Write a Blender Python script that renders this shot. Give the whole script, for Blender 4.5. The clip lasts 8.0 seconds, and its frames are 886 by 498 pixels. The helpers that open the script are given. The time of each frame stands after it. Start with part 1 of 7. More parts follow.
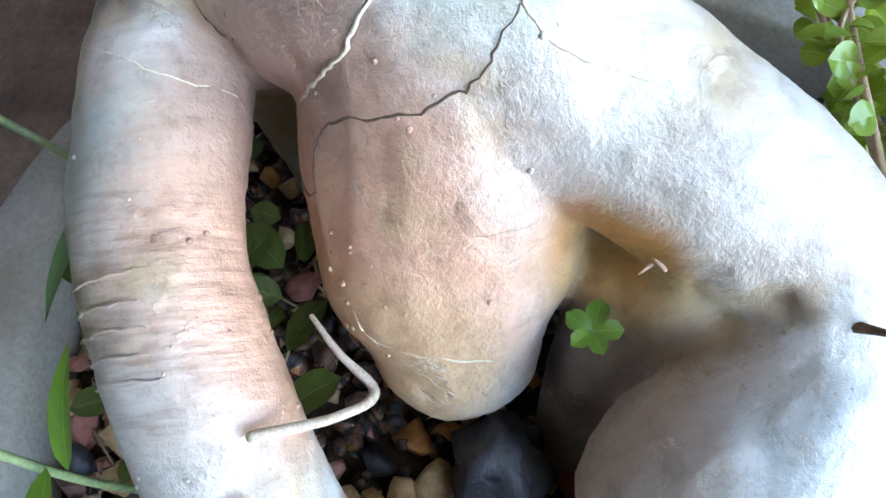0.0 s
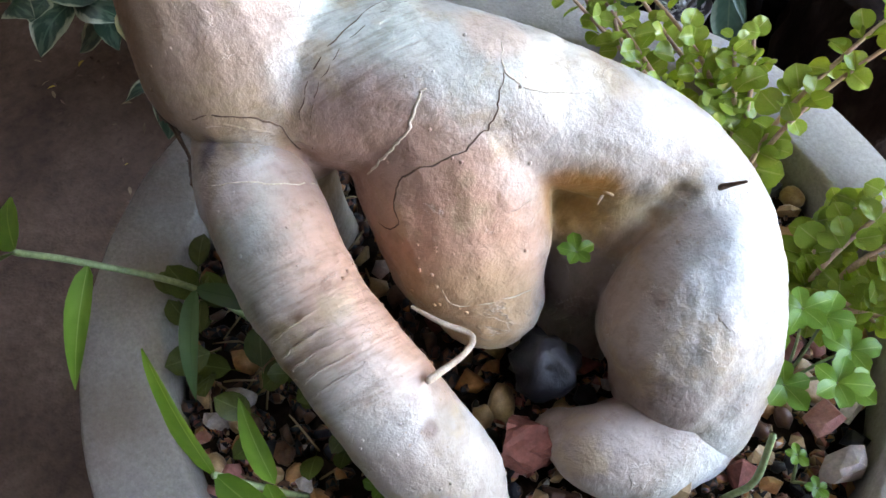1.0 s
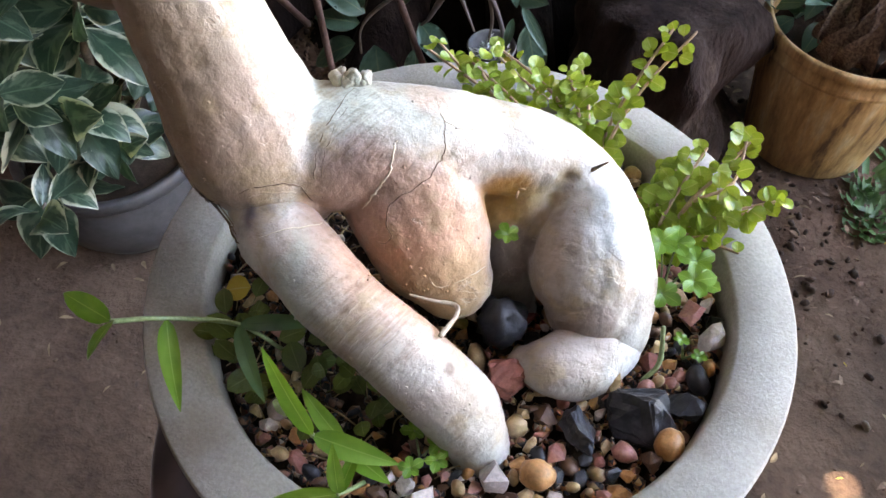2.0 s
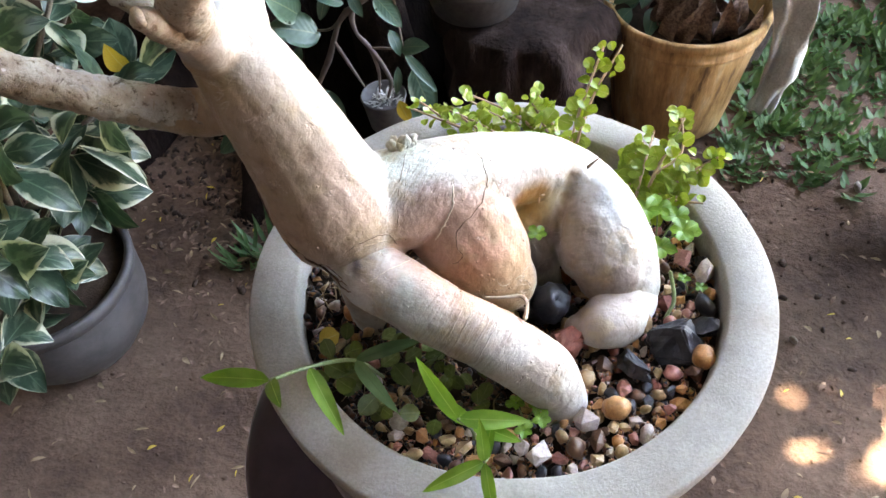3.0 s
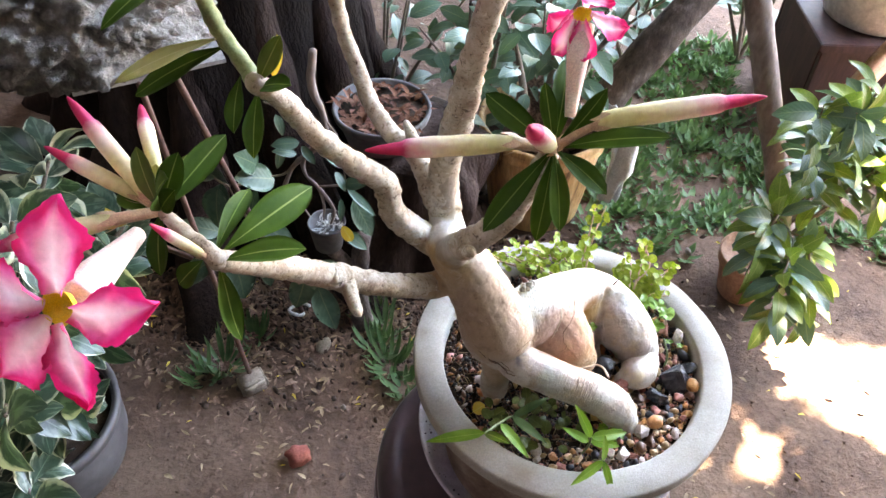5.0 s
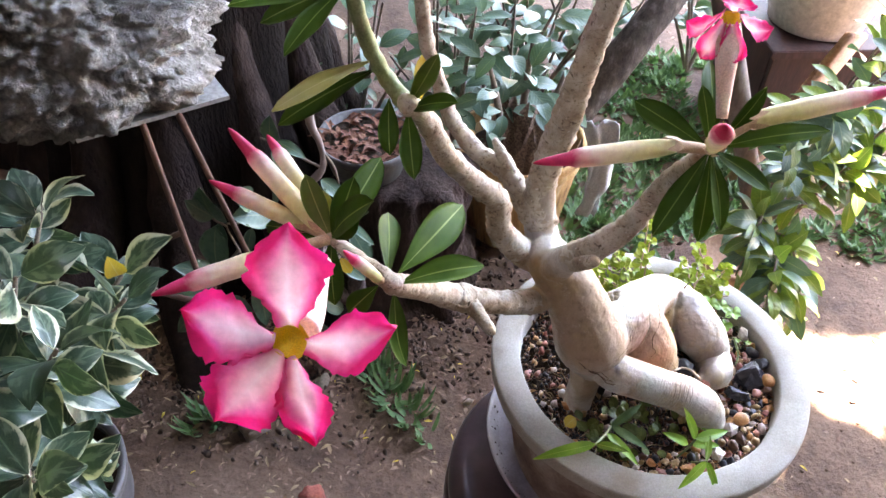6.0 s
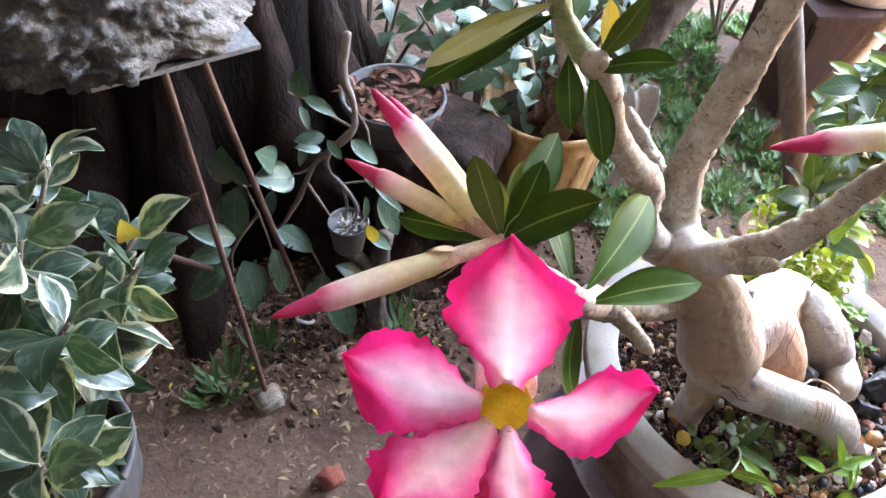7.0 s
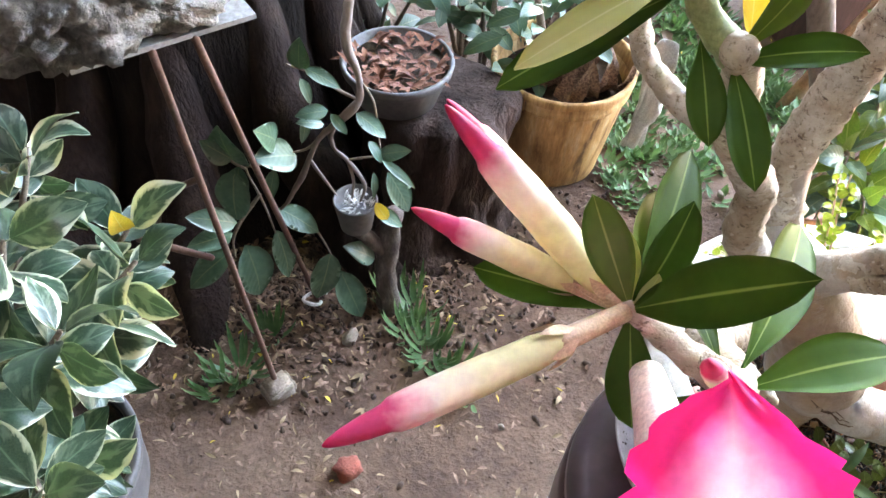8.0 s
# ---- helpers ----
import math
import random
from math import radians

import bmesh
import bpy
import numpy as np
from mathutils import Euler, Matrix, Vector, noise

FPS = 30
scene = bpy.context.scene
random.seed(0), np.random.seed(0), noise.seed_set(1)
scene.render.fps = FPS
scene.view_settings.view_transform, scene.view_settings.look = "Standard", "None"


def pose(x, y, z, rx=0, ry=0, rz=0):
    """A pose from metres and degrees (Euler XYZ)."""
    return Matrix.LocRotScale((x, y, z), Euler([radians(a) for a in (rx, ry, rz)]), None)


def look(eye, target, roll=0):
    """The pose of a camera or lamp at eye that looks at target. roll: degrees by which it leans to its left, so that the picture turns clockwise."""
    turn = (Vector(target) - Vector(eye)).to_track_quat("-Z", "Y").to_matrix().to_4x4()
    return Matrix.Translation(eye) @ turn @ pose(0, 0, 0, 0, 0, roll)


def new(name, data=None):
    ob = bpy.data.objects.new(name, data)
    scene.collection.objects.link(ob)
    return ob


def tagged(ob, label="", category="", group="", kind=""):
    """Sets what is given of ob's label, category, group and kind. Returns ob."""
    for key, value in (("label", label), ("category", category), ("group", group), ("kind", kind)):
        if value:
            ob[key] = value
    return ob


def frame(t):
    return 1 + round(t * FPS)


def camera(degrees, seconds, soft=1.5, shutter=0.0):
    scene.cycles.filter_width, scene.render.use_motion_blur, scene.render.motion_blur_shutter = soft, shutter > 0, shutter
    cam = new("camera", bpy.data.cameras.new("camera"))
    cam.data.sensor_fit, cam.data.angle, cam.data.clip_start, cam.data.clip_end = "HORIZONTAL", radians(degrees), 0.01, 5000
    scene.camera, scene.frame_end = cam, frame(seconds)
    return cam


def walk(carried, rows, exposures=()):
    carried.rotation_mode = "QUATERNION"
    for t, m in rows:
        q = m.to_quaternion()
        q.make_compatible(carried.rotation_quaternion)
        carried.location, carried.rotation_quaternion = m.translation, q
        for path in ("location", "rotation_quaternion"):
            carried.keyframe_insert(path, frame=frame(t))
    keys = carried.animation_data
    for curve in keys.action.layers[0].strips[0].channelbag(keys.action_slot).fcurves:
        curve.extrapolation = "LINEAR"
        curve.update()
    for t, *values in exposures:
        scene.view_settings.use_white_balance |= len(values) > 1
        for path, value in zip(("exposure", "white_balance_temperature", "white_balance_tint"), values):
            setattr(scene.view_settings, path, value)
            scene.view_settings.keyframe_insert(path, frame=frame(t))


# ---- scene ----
cam = camera(57.52, 8.0)
PATH = [
    (0, (0.0537, -0.0217, 0.7849), (-0.1693, 0.0129, 0.3956), -8.57),
    (0.2, (0.0553, -0.0398, 0.7932), (-0.1568, 0.0370, 0.4039), -5.52),
    (0.3, (0.0562, -0.0486, 0.7987), (-0.1517, 0.0527, 0.4127), -3.28),
    (0.5, (0.0587, -0.0583, 0.8103), (-0.1399, 0.0634, 0.4252), -2.45),
    (1, (0.0677, -0.0819, 0.8361), (-0.1177, 0.0708, 0.4555), -2.98),
    (1.5, (0.0754, -0.1123, 0.8599), (-0.0956, 0.0831, 0.4923), -4.01),
    (1.7, (0.0774, -0.1280, 0.8759), (-0.0797, 0.0808, 0.5096), -1.75),
    (2.8, (0.0585, -0.1906, 0.9186), (-0.0402, 0.0706, 0.5657), -3.90),
    (3, (0.0404, -0.2112, 0.9379), (-0.0479, 0.0561, 0.5868), -4.89),
    (3.5, (-0.0159, -0.2568, 0.9774), (-0.0516, 0.0356, 0.6373), 0.21),
    (4, (-0.0718, -0.2965, 1.0329), (-0.0820, 0.0094, 0.7030), 1.72),
    (4.5, (-0.0867, -0.3302, 1.0734), (-0.0749, -0.0198, 0.7478), 3.39),
    (5, (-0.1029, -0.3583, 1.1214), (-0.0978, -0.0437, 0.7996), 2.56),
    (5.2, (-0.1293, -0.3583, 1.1410), (-0.1149, -0.0414, 0.8218), 1.61),
    (6.3, (-0.2184, -0.3566, 1.0970), (-0.1672, -0.0322, 0.7893), 3.36),
    (6.5, (-0.2292, -0.3340, 1.0880), (-0.1728, -0.0171, 0.7735), 3.65),
    (7, (-0.2611, -0.2817, 1.0629), (-0.2119, 0.0257, 0.7379), 5.60),
    (7.5, (-0.2821, -0.2315, 1.0434), (-0.2316, 0.0637, 0.7076), 5.32),
    (8, (-0.2759, -0.2137, 1.0299), (-0.2260, 0.0757, 0.6889), 4.21),
]
walk(cam, [(t, look(eye, target, roll)) for t, eye, target, roll in PATH],
     [(0.0, 4.76, 6900, 6), (0.5, 4.48, 7200, 10), (1.5, 4.72, 8000, 17), (3.5, 5.36, 8400, 16), (5.0, 5.62, 8400, 17), (6.5, 5.64, 8000, 21), (8.0, 6.38, 8300, 13)])

# ---- light ----
world = bpy.data.worlds.new("world")
scene.world = world
world.use_nodes = True
wn = world.node_tree.nodes
sky = wn.new("ShaderNodeTexSky")
sky.sky_type = "NISHITA"
sky.sun_disc = False
sky.sun_elevation, sky.sun_rotation = radians(81), radians(59)
world.node_tree.links.new(sky.outputs[0], wn["Background"].inputs[0])
wn["Background"].inputs[1].default_value = 0.15
sun_data = bpy.data.lights.new("sun", "SUN")
sun_data.energy, sun_data.angle, sun_data.color = 5.0, radians(0.5), (1.0, 0.95, 0.86)
sun = new("sun", sun_data)
sun.matrix_world = look((0.13 * 4, 0.08 * 4, 0.988 * 4), (0, 0, 0))

# ---- materials ----
def material(name, rough=0.7, metal=0.0, spec=0.4):
    m = bpy.data.materials.new(name)
    m.use_nodes = True
    b = m.node_tree.nodes["Principled BSDF"]
    b.inputs["Roughness"].default_value, b.inputs["Metallic"].default_value = rough, metal
    b.inputs["Specular IOR Level"].default_value = spec
    return m, m.node_tree.nodes, m.node_tree.links, b


def col(c):
    return (c[0], c[1], c[2], 1.0)


def ramp(nodes, stops):
    r = nodes.new("ShaderNodeValToRGB")
    while len(r.color_ramp.elements) > 1:
        r.color_ramp.elements.remove(r.color_ramp.elements[-1])
    r.color_ramp.elements[0].position, r.color_ramp.elements[0].color = stops[0][0], col(stops[0][1])
    for p, c in stops[1:]:
        e = r.color_ramp.elements.new(p)
        e.color = col(c)
    return r


def noise_tex(nodes, links, scale, detail=6.0, rough=0.6, stretch=None, local=True, distort=0.0):
    tc = nodes.new("ShaderNodeTexCoord")
    n = nodes.new("ShaderNodeTexNoise")
    n.inputs["Scale"].default_value, n.inputs["Detail"].default_value, n.inputs["Roughness"].default_value = scale, detail, rough
    n.inputs["Distortion"].default_value = distort
    mp = nodes.new("ShaderNodeMapping")
    if stretch:
        mp.inputs["Scale"].default_value = stretch
    links.new(tc.outputs["Object"], mp.inputs[0])
    links.new(mp.outputs[0], n.inputs["Vector"])
    return n


def mix(nodes, links, fac, a, b, mode="MIX"):
    m = nodes.new("ShaderNodeMix")
    m.data_type, m.blend_type = "RGBA", mode
    for value, sock in ((fac, 0), (a, 6), (b, 7)):
        if isinstance(value, bpy.types.NodeSocket):
            links.new(value, m.inputs[sock])
        else:
            m.inputs[sock].default_value = col(value) if sock else value
    return m.outputs[2]


def bumped(nodes, links, b, height, strength, distance=0.001, chain=None):
    bp = nodes.new("ShaderNodeBump")
    bp.inputs["Strength"].default_value, bp.inputs["Distance"].default_value = strength, distance
    links.new(height, bp.inputs["Height"])
    if chain:
        links.new(chain, bp.inputs["Normal"])
    links.new(bp.outputs[0], b.inputs["Normal"])
    return bp.outputs[0]


def mottled(name, stops, scale, rough=0.75, bump=0.4, dist=0.001, fine=8.0, spec=0.35, stretch=None, vary=0.0, metal=0.0, grain=0.62):
    """A surface whose colour wanders at two scales, with relief at the finer one; vary: lightness from piece to piece."""
    m, n, l, b = material(name, rough, metal, spec)
    big = noise_tex(n, l, scale, 5.0, 0.6, stretch)
    small = noise_tex(n, l, scale * fine, 6.0, 0.65, stretch)
    r = ramp(n, stops)
    l.new(big.outputs[0], r.inputs[0])
    shade = ramp(n, [(0.25, (grain,) * 3), (0.7, (1.0 + 0.32 * (1 - grain),) * 3)])
    l.new(small.outputs[0], shade.inputs[0])
    c = mix(n, l, 1.0, r.outputs[0], shade.outputs[0], "MULTIPLY")
    if vary:
        info = n.new("ShaderNodeObjectInfo")
        rr = ramp(n, [(0.0, (1 - vary,) * 3), (1.0, (1 + vary,) * 3)])
        l.new(info.outputs["Random"], rr.inputs[0])
        c = mix(n, l, 1.0, c, rr.outputs[0], "MULTIPLY")
    l.new(c, b.inputs["Base Color"])
    bumped(n, l, b, small.outputs[0], bump, dist)
    return m


def leaf_material(name, mid, edge, vein, rough=0.45, margin=None, back=None, ribs=9.0, patch=None, veined=0.10):
    """A leaf blade: UV x runs along it, y across it; midrib, side veins, mottling and an optional pale margin."""
    m, n, l, b = material(name, rough, 0.0, 0.5)
    uv = n.new("ShaderNodeUVMap")
    sep = n.new("ShaderNodeSeparateXYZ")
    l.new(uv.outputs[0], sep.inputs[0])

    def calc(op, a, c, d=None):
        k = n.new("ShaderNodeMath")
        k.operation = op
        for i, v in enumerate((a, c, d)):
            if v is None:
                continue
            if isinstance(v, bpy.types.NodeSocket):
                l.new(v, k.inputs[i])
            else:
                k.inputs[i].default_value = v
        return k.outputs[0]

    off = calc("ABSOLUTE", calc("SUBTRACT", sep.outputs[1], 0.5), 0.0)
    nz = noise_tex(n, l, 60.0, 4.0, 0.6)
    base = ramp(n, [(0.3, mid), (0.7, edge)])
    l.new(nz.outputs[0], base.inputs[0])
    c = base.outputs[0]
    if margin:
        # cream feathering that runs inwards along the side veins
        who = n.new("ShaderNodeObjectInfo")
        place = n.new("ShaderNodeCombineXYZ")
        l.new(calc("MULTIPLY", calc("SUBTRACT", sep.outputs[0], calc("MULTIPLY", off, 0.6)), ribs * 0.9), place.inputs[0])
        l.new(calc("MULTIPLY", sep.outputs[1], 2.2), place.inputs[1])
        l.new(calc("MULTIPLY", who.outputs["Random"], 60.0), place.inputs[2])
        wob = n.new("ShaderNodeTexNoise")
        wob.inputs["Scale"].default_value, wob.inputs["Detail"].default_value, wob.inputs["Roughness"].default_value = 1.0, 5.0, 0.65
        l.new(place.outputs[0], wob.inputs["Vector"])
        reach = calc("ADD", off, calc("MULTIPLY", calc("SUBTRACT", wob.outputs[0], 0.5), patch or 0.5))
        reach = calc("ADD", reach, calc("MULTIPLY", calc("SUBTRACT", who.outputs["Random"], 0.45), 0.22))
        mr = ramp(n, [(0.39, (0, 0, 0)), (0.43, (0.6, 0.6, 0.6)), (0.50, (1, 1, 1))])
        l.new(reach, mr.inputs[0])
        grey = n.new("ShaderNodeTexNoise")
        grey.inputs["Scale"].default_value, grey.inputs["Detail"].default_value = 1.3, 3.0
        l.new(place.outputs[0], grey.inputs["Vector"])
        gr = ramp(n, [(0.50, (0, 0, 0)), (0.60, (0.4, 0.4, 0.4))])
        l.new(grey.outputs[0], gr.inputs[0])
        c = mix(n, l, gr.outputs[0], c, (0.17, 0.23, 0.17))
        c = mix(n, l, mr.outputs[0], c, margin)
    ribwave = calc("SINE", calc("MULTIPLY", calc("SUBTRACT", sep.outputs[0], calc("MULTIPLY", off, 0.55)), ribs * 6.283), 0.0)
    rib = ramp(n, [(0.93, (0, 0, 0)), (1.0, (1, 1, 1))])
    l.new(calc("MULTIPLY_ADD", ribwave, 0.5, 0.5), rib.inputs[0])
    c = mix(n, l, calc("MULTIPLY", rib.outputs[0], veined), c, vein)
    mid_line = ramp(n, [(0.012, (1, 1, 1)), (0.035, (0, 0, 0))])
    l.new(off, mid_line.inputs[0])
    c = mix(n, l, calc("MULTIPLY", mid_line.outputs[0], 0.85), c, vein)
    info = n.new("ShaderNodeObjectInfo")
    rr = ramp(n, [(0.0, (0.75, 0.78, 0.75)), (1.0, (1.2, 1.15, 1.1))])
    l.new(info.outputs["Random"], rr.inputs[0])
    c = mix(n, l, 1.0, c, rr.outputs[0], "MULTIPLY")
    l.new(c, b.inputs["Base Color"])
    bumped(n, l, b, ribwave, 0.15, 0.0006)
    tr = n.new("ShaderNodeBsdfTranslucent")
    l.new(mix(n, l, 1.0, c, (1.0, 1.0, 0.55), "MULTIPLY"), tr.inputs[0])
    ms = n.new("ShaderNodeMixShader")
    ms.inputs[0].default_value = 0.3
    out = n["Material Output"]
    l.new(b.outputs[0], ms.inputs[1])
    l.new(tr.outputs[0], ms.inputs[2])
    l.new(ms.outputs[0], out.inputs[0])
    return m


def bark_material():
    """Pale grey caudex skin with pinkish, ochre and greenish areas, fine growth rings, specks and scabs."""
    m, n, l, b = material("caudex_skin", 0.42, 0.0, 0.5)
    big = noise_tex(n, l, 34.0, 4.0, 0.55, distort=0.4)
    tone = ramp(n, [(0.3, (0.29, 0.24, 0.19)), (0.42, (0.40, 0.36, 0.32)), (0.55, (0.48, 0.47, 0.44)), (0.7, (0.54, 0.545, 0.525))])
    l.new(big.outputs[0], tone.inputs[0])
    c = tone.outputs[0]
    geo = n.new("ShaderNodeTexCoord")
    edge = noise_tex(n, l, 90.0, 5.0, 0.65)

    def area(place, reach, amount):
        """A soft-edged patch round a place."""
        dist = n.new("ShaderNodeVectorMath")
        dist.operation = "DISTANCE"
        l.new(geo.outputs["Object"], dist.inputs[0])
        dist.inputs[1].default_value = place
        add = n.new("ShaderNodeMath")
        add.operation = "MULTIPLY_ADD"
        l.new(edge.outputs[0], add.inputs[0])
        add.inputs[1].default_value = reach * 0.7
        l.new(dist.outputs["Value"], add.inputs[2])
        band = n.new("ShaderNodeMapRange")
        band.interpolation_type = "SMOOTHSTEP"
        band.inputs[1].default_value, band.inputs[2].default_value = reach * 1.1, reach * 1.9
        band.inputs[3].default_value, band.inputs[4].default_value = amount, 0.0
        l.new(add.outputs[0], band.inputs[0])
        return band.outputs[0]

    # areas of pigment, and shade painted in (thigh, foot, crease, torso's left): place, reach, colour, strength
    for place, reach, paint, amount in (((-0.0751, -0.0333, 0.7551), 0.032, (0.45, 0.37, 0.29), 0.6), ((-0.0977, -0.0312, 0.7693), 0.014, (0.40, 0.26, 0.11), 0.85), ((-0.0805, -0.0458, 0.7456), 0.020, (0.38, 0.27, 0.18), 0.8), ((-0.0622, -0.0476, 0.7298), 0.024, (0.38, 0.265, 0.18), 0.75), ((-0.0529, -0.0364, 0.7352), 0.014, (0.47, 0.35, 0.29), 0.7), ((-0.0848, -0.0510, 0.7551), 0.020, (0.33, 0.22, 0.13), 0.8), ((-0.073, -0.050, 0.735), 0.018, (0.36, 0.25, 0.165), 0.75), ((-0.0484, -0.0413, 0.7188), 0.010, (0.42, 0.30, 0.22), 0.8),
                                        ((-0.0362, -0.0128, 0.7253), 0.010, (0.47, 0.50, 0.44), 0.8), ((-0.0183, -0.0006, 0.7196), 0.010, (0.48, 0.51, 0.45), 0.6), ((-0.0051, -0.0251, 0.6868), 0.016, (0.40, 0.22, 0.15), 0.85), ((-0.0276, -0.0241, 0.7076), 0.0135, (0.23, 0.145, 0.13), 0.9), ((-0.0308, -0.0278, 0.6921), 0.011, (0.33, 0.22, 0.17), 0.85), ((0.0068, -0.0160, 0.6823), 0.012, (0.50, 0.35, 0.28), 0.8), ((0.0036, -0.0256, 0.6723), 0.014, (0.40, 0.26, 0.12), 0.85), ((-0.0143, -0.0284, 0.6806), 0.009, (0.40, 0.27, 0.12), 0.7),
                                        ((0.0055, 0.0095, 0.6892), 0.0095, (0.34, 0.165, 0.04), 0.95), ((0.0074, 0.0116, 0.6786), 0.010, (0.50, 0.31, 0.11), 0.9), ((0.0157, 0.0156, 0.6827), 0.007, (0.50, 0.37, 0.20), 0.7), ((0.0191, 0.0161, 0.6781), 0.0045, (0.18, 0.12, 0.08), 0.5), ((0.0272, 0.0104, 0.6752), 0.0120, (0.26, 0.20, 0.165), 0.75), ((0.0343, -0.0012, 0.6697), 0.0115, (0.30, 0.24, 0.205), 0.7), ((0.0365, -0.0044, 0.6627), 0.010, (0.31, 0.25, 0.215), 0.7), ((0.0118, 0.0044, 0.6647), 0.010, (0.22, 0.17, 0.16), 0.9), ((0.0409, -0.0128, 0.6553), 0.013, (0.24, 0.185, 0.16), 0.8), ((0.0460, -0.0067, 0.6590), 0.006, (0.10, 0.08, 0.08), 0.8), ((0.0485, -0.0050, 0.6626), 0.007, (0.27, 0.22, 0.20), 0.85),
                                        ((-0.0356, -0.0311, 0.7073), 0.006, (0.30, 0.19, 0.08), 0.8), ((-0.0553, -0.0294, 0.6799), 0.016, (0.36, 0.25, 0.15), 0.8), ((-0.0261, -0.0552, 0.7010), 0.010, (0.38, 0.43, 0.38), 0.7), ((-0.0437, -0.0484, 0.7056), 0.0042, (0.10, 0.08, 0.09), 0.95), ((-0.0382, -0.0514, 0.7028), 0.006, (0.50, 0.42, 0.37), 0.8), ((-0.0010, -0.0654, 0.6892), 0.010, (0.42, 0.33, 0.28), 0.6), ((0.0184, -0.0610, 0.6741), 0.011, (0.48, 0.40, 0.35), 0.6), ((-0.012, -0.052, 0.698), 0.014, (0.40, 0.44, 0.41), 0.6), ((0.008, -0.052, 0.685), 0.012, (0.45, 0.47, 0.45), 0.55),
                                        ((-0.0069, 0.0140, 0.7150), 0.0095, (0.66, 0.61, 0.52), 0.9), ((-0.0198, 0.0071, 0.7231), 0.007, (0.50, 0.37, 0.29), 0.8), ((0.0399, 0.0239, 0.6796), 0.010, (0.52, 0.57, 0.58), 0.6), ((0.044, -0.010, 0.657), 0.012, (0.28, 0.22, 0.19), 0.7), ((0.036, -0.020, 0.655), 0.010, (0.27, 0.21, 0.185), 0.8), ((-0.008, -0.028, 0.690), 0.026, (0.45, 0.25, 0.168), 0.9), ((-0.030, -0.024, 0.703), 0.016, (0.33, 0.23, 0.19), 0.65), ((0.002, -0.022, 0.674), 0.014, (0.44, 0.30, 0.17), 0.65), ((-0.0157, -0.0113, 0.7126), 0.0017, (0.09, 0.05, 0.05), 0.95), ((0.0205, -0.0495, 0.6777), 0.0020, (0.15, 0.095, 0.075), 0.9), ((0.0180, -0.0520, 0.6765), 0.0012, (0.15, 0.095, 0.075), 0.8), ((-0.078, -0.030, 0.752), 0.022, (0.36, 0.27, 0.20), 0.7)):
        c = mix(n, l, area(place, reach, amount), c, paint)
    blotch = noise_tex(n, l, 62.0, 5.0, 0.6)
    br = ramp(n, [(0.54, (0, 0, 0)), (0.64, (0.55, 0.55, 0.55))])
    l.new(blotch.outputs[0], br.inputs[0])
    c = mix(n, l, br.outputs[0], c, (0.38, 0.28, 0.16))
    mid = noise_tex(n, l, 190.0, 6.0, 0.7)
    mr = ramp(n, [(0.3, (0.72, 0.69, 0.66)), (0.48, (1, 1, 1)), (0.75, (1.08, 1.08, 1.08))])
    l.new(mid.outputs[0], mr.inputs[0])
    c = mix(n, l, 1.0, c, mr.outputs[0], "MULTIPLY")
    speck = noise_tex(n, l, 900.0, 2.0, 0.5)
    sr = ramp(n, [(0.66, (0, 0, 0)), (0.72, (1, 1, 1))])
    l.new(speck.outputs[0], sr.inputs[0])
    gate = noise_tex(n, l, 70.0, 2.0, 0.5)
    ga = ramp(n, [(0.52, (0, 0, 0)), (0.64, (0.7, 0.7, 0.7))])
    l.new(gate.outputs[0], ga.inputs[0])
    c = mix(n, l, mix(n, l, 1.0, sr.outputs[0], ga.outputs[0], "MULTIPLY"), c, (0.25, 0.16, 0.10))
    # fine rings across the front root and folds across the body
    ring = noise_tex(n, l, 60.0, 4.0, 0.6, stretch=(11.0, 1.0, 3.0))
    rr = ramp(n, [(0.34, (0.80, 0.78, 0.75)), (0.48, (1, 1, 1)), (0.66, (1.07, 1.07, 1.07))])
    l.new(ring.outputs[0], rr.inputs[0])
    c = mix(n, l, 0.4, c, mix(n, l, 1.0, c, rr.outputs[0], "MULTIPLY"))
    # thin peeling layers: broken pale edges with a step in height
    steps = []
    for scale, thin, seen in ((48.0, 0.009, 0.60), (115.0, 0.010, 0.62)):
        layer = noise_tex(n, l, scale, 7.0, 0.62, distort=0.8)
        rim = ramp(n, [(0.5 - 2.2 * thin, (0, 0, 0)), (0.5 - 0.3 * thin, (0.45, 0.45, 0.45)), (0.5 + 0.1 * thin, (0, 0, 0))])
        l.new(layer.outputs[0], rim.inputs[0])
        under = ramp(n, [(0.5, (0, 0, 0)), (0.5 + 0.2 * thin, (0.7, 0.7, 0.7)), (0.5 + 2.4 * thin, (0, 0, 0))])
        l.new(layer.outputs[0], under.inputs[0])
        shown = noise_tex(n, l, scale * 0.8, 2.0, 0.5)
        sg = ramp(n, [(seen, (0, 0, 0)), (seen + 0.06, (1, 1, 1))])
        l.new(shown.outputs[0], sg.inputs[0])
        c = mix(n, l, mix(n, l, 1.0, under.outputs[0], sg.outputs[0], "MULTIPLY"), c, (0.24, 0.17, 0.12))
        c = mix(n, l, mix(n, l, 1.0, rim.outputs[0], sg.outputs[0], "MULTIPLY"), c, (0.62, 0.57, 0.50))
        up = ramp(n, [(0.49, (1, 1, 1)), (0.51, (0, 0, 0))])
        l.new(layer.outputs[0], up.inputs[0])
        steps.append(mix(n, l, 1.0, up.outputs[0], sg.outputs[0], "MULTIPLY"))
    # wrinkles across the front root and along the fold under the neck
    axis = n.new("ShaderNodeVectorMath")
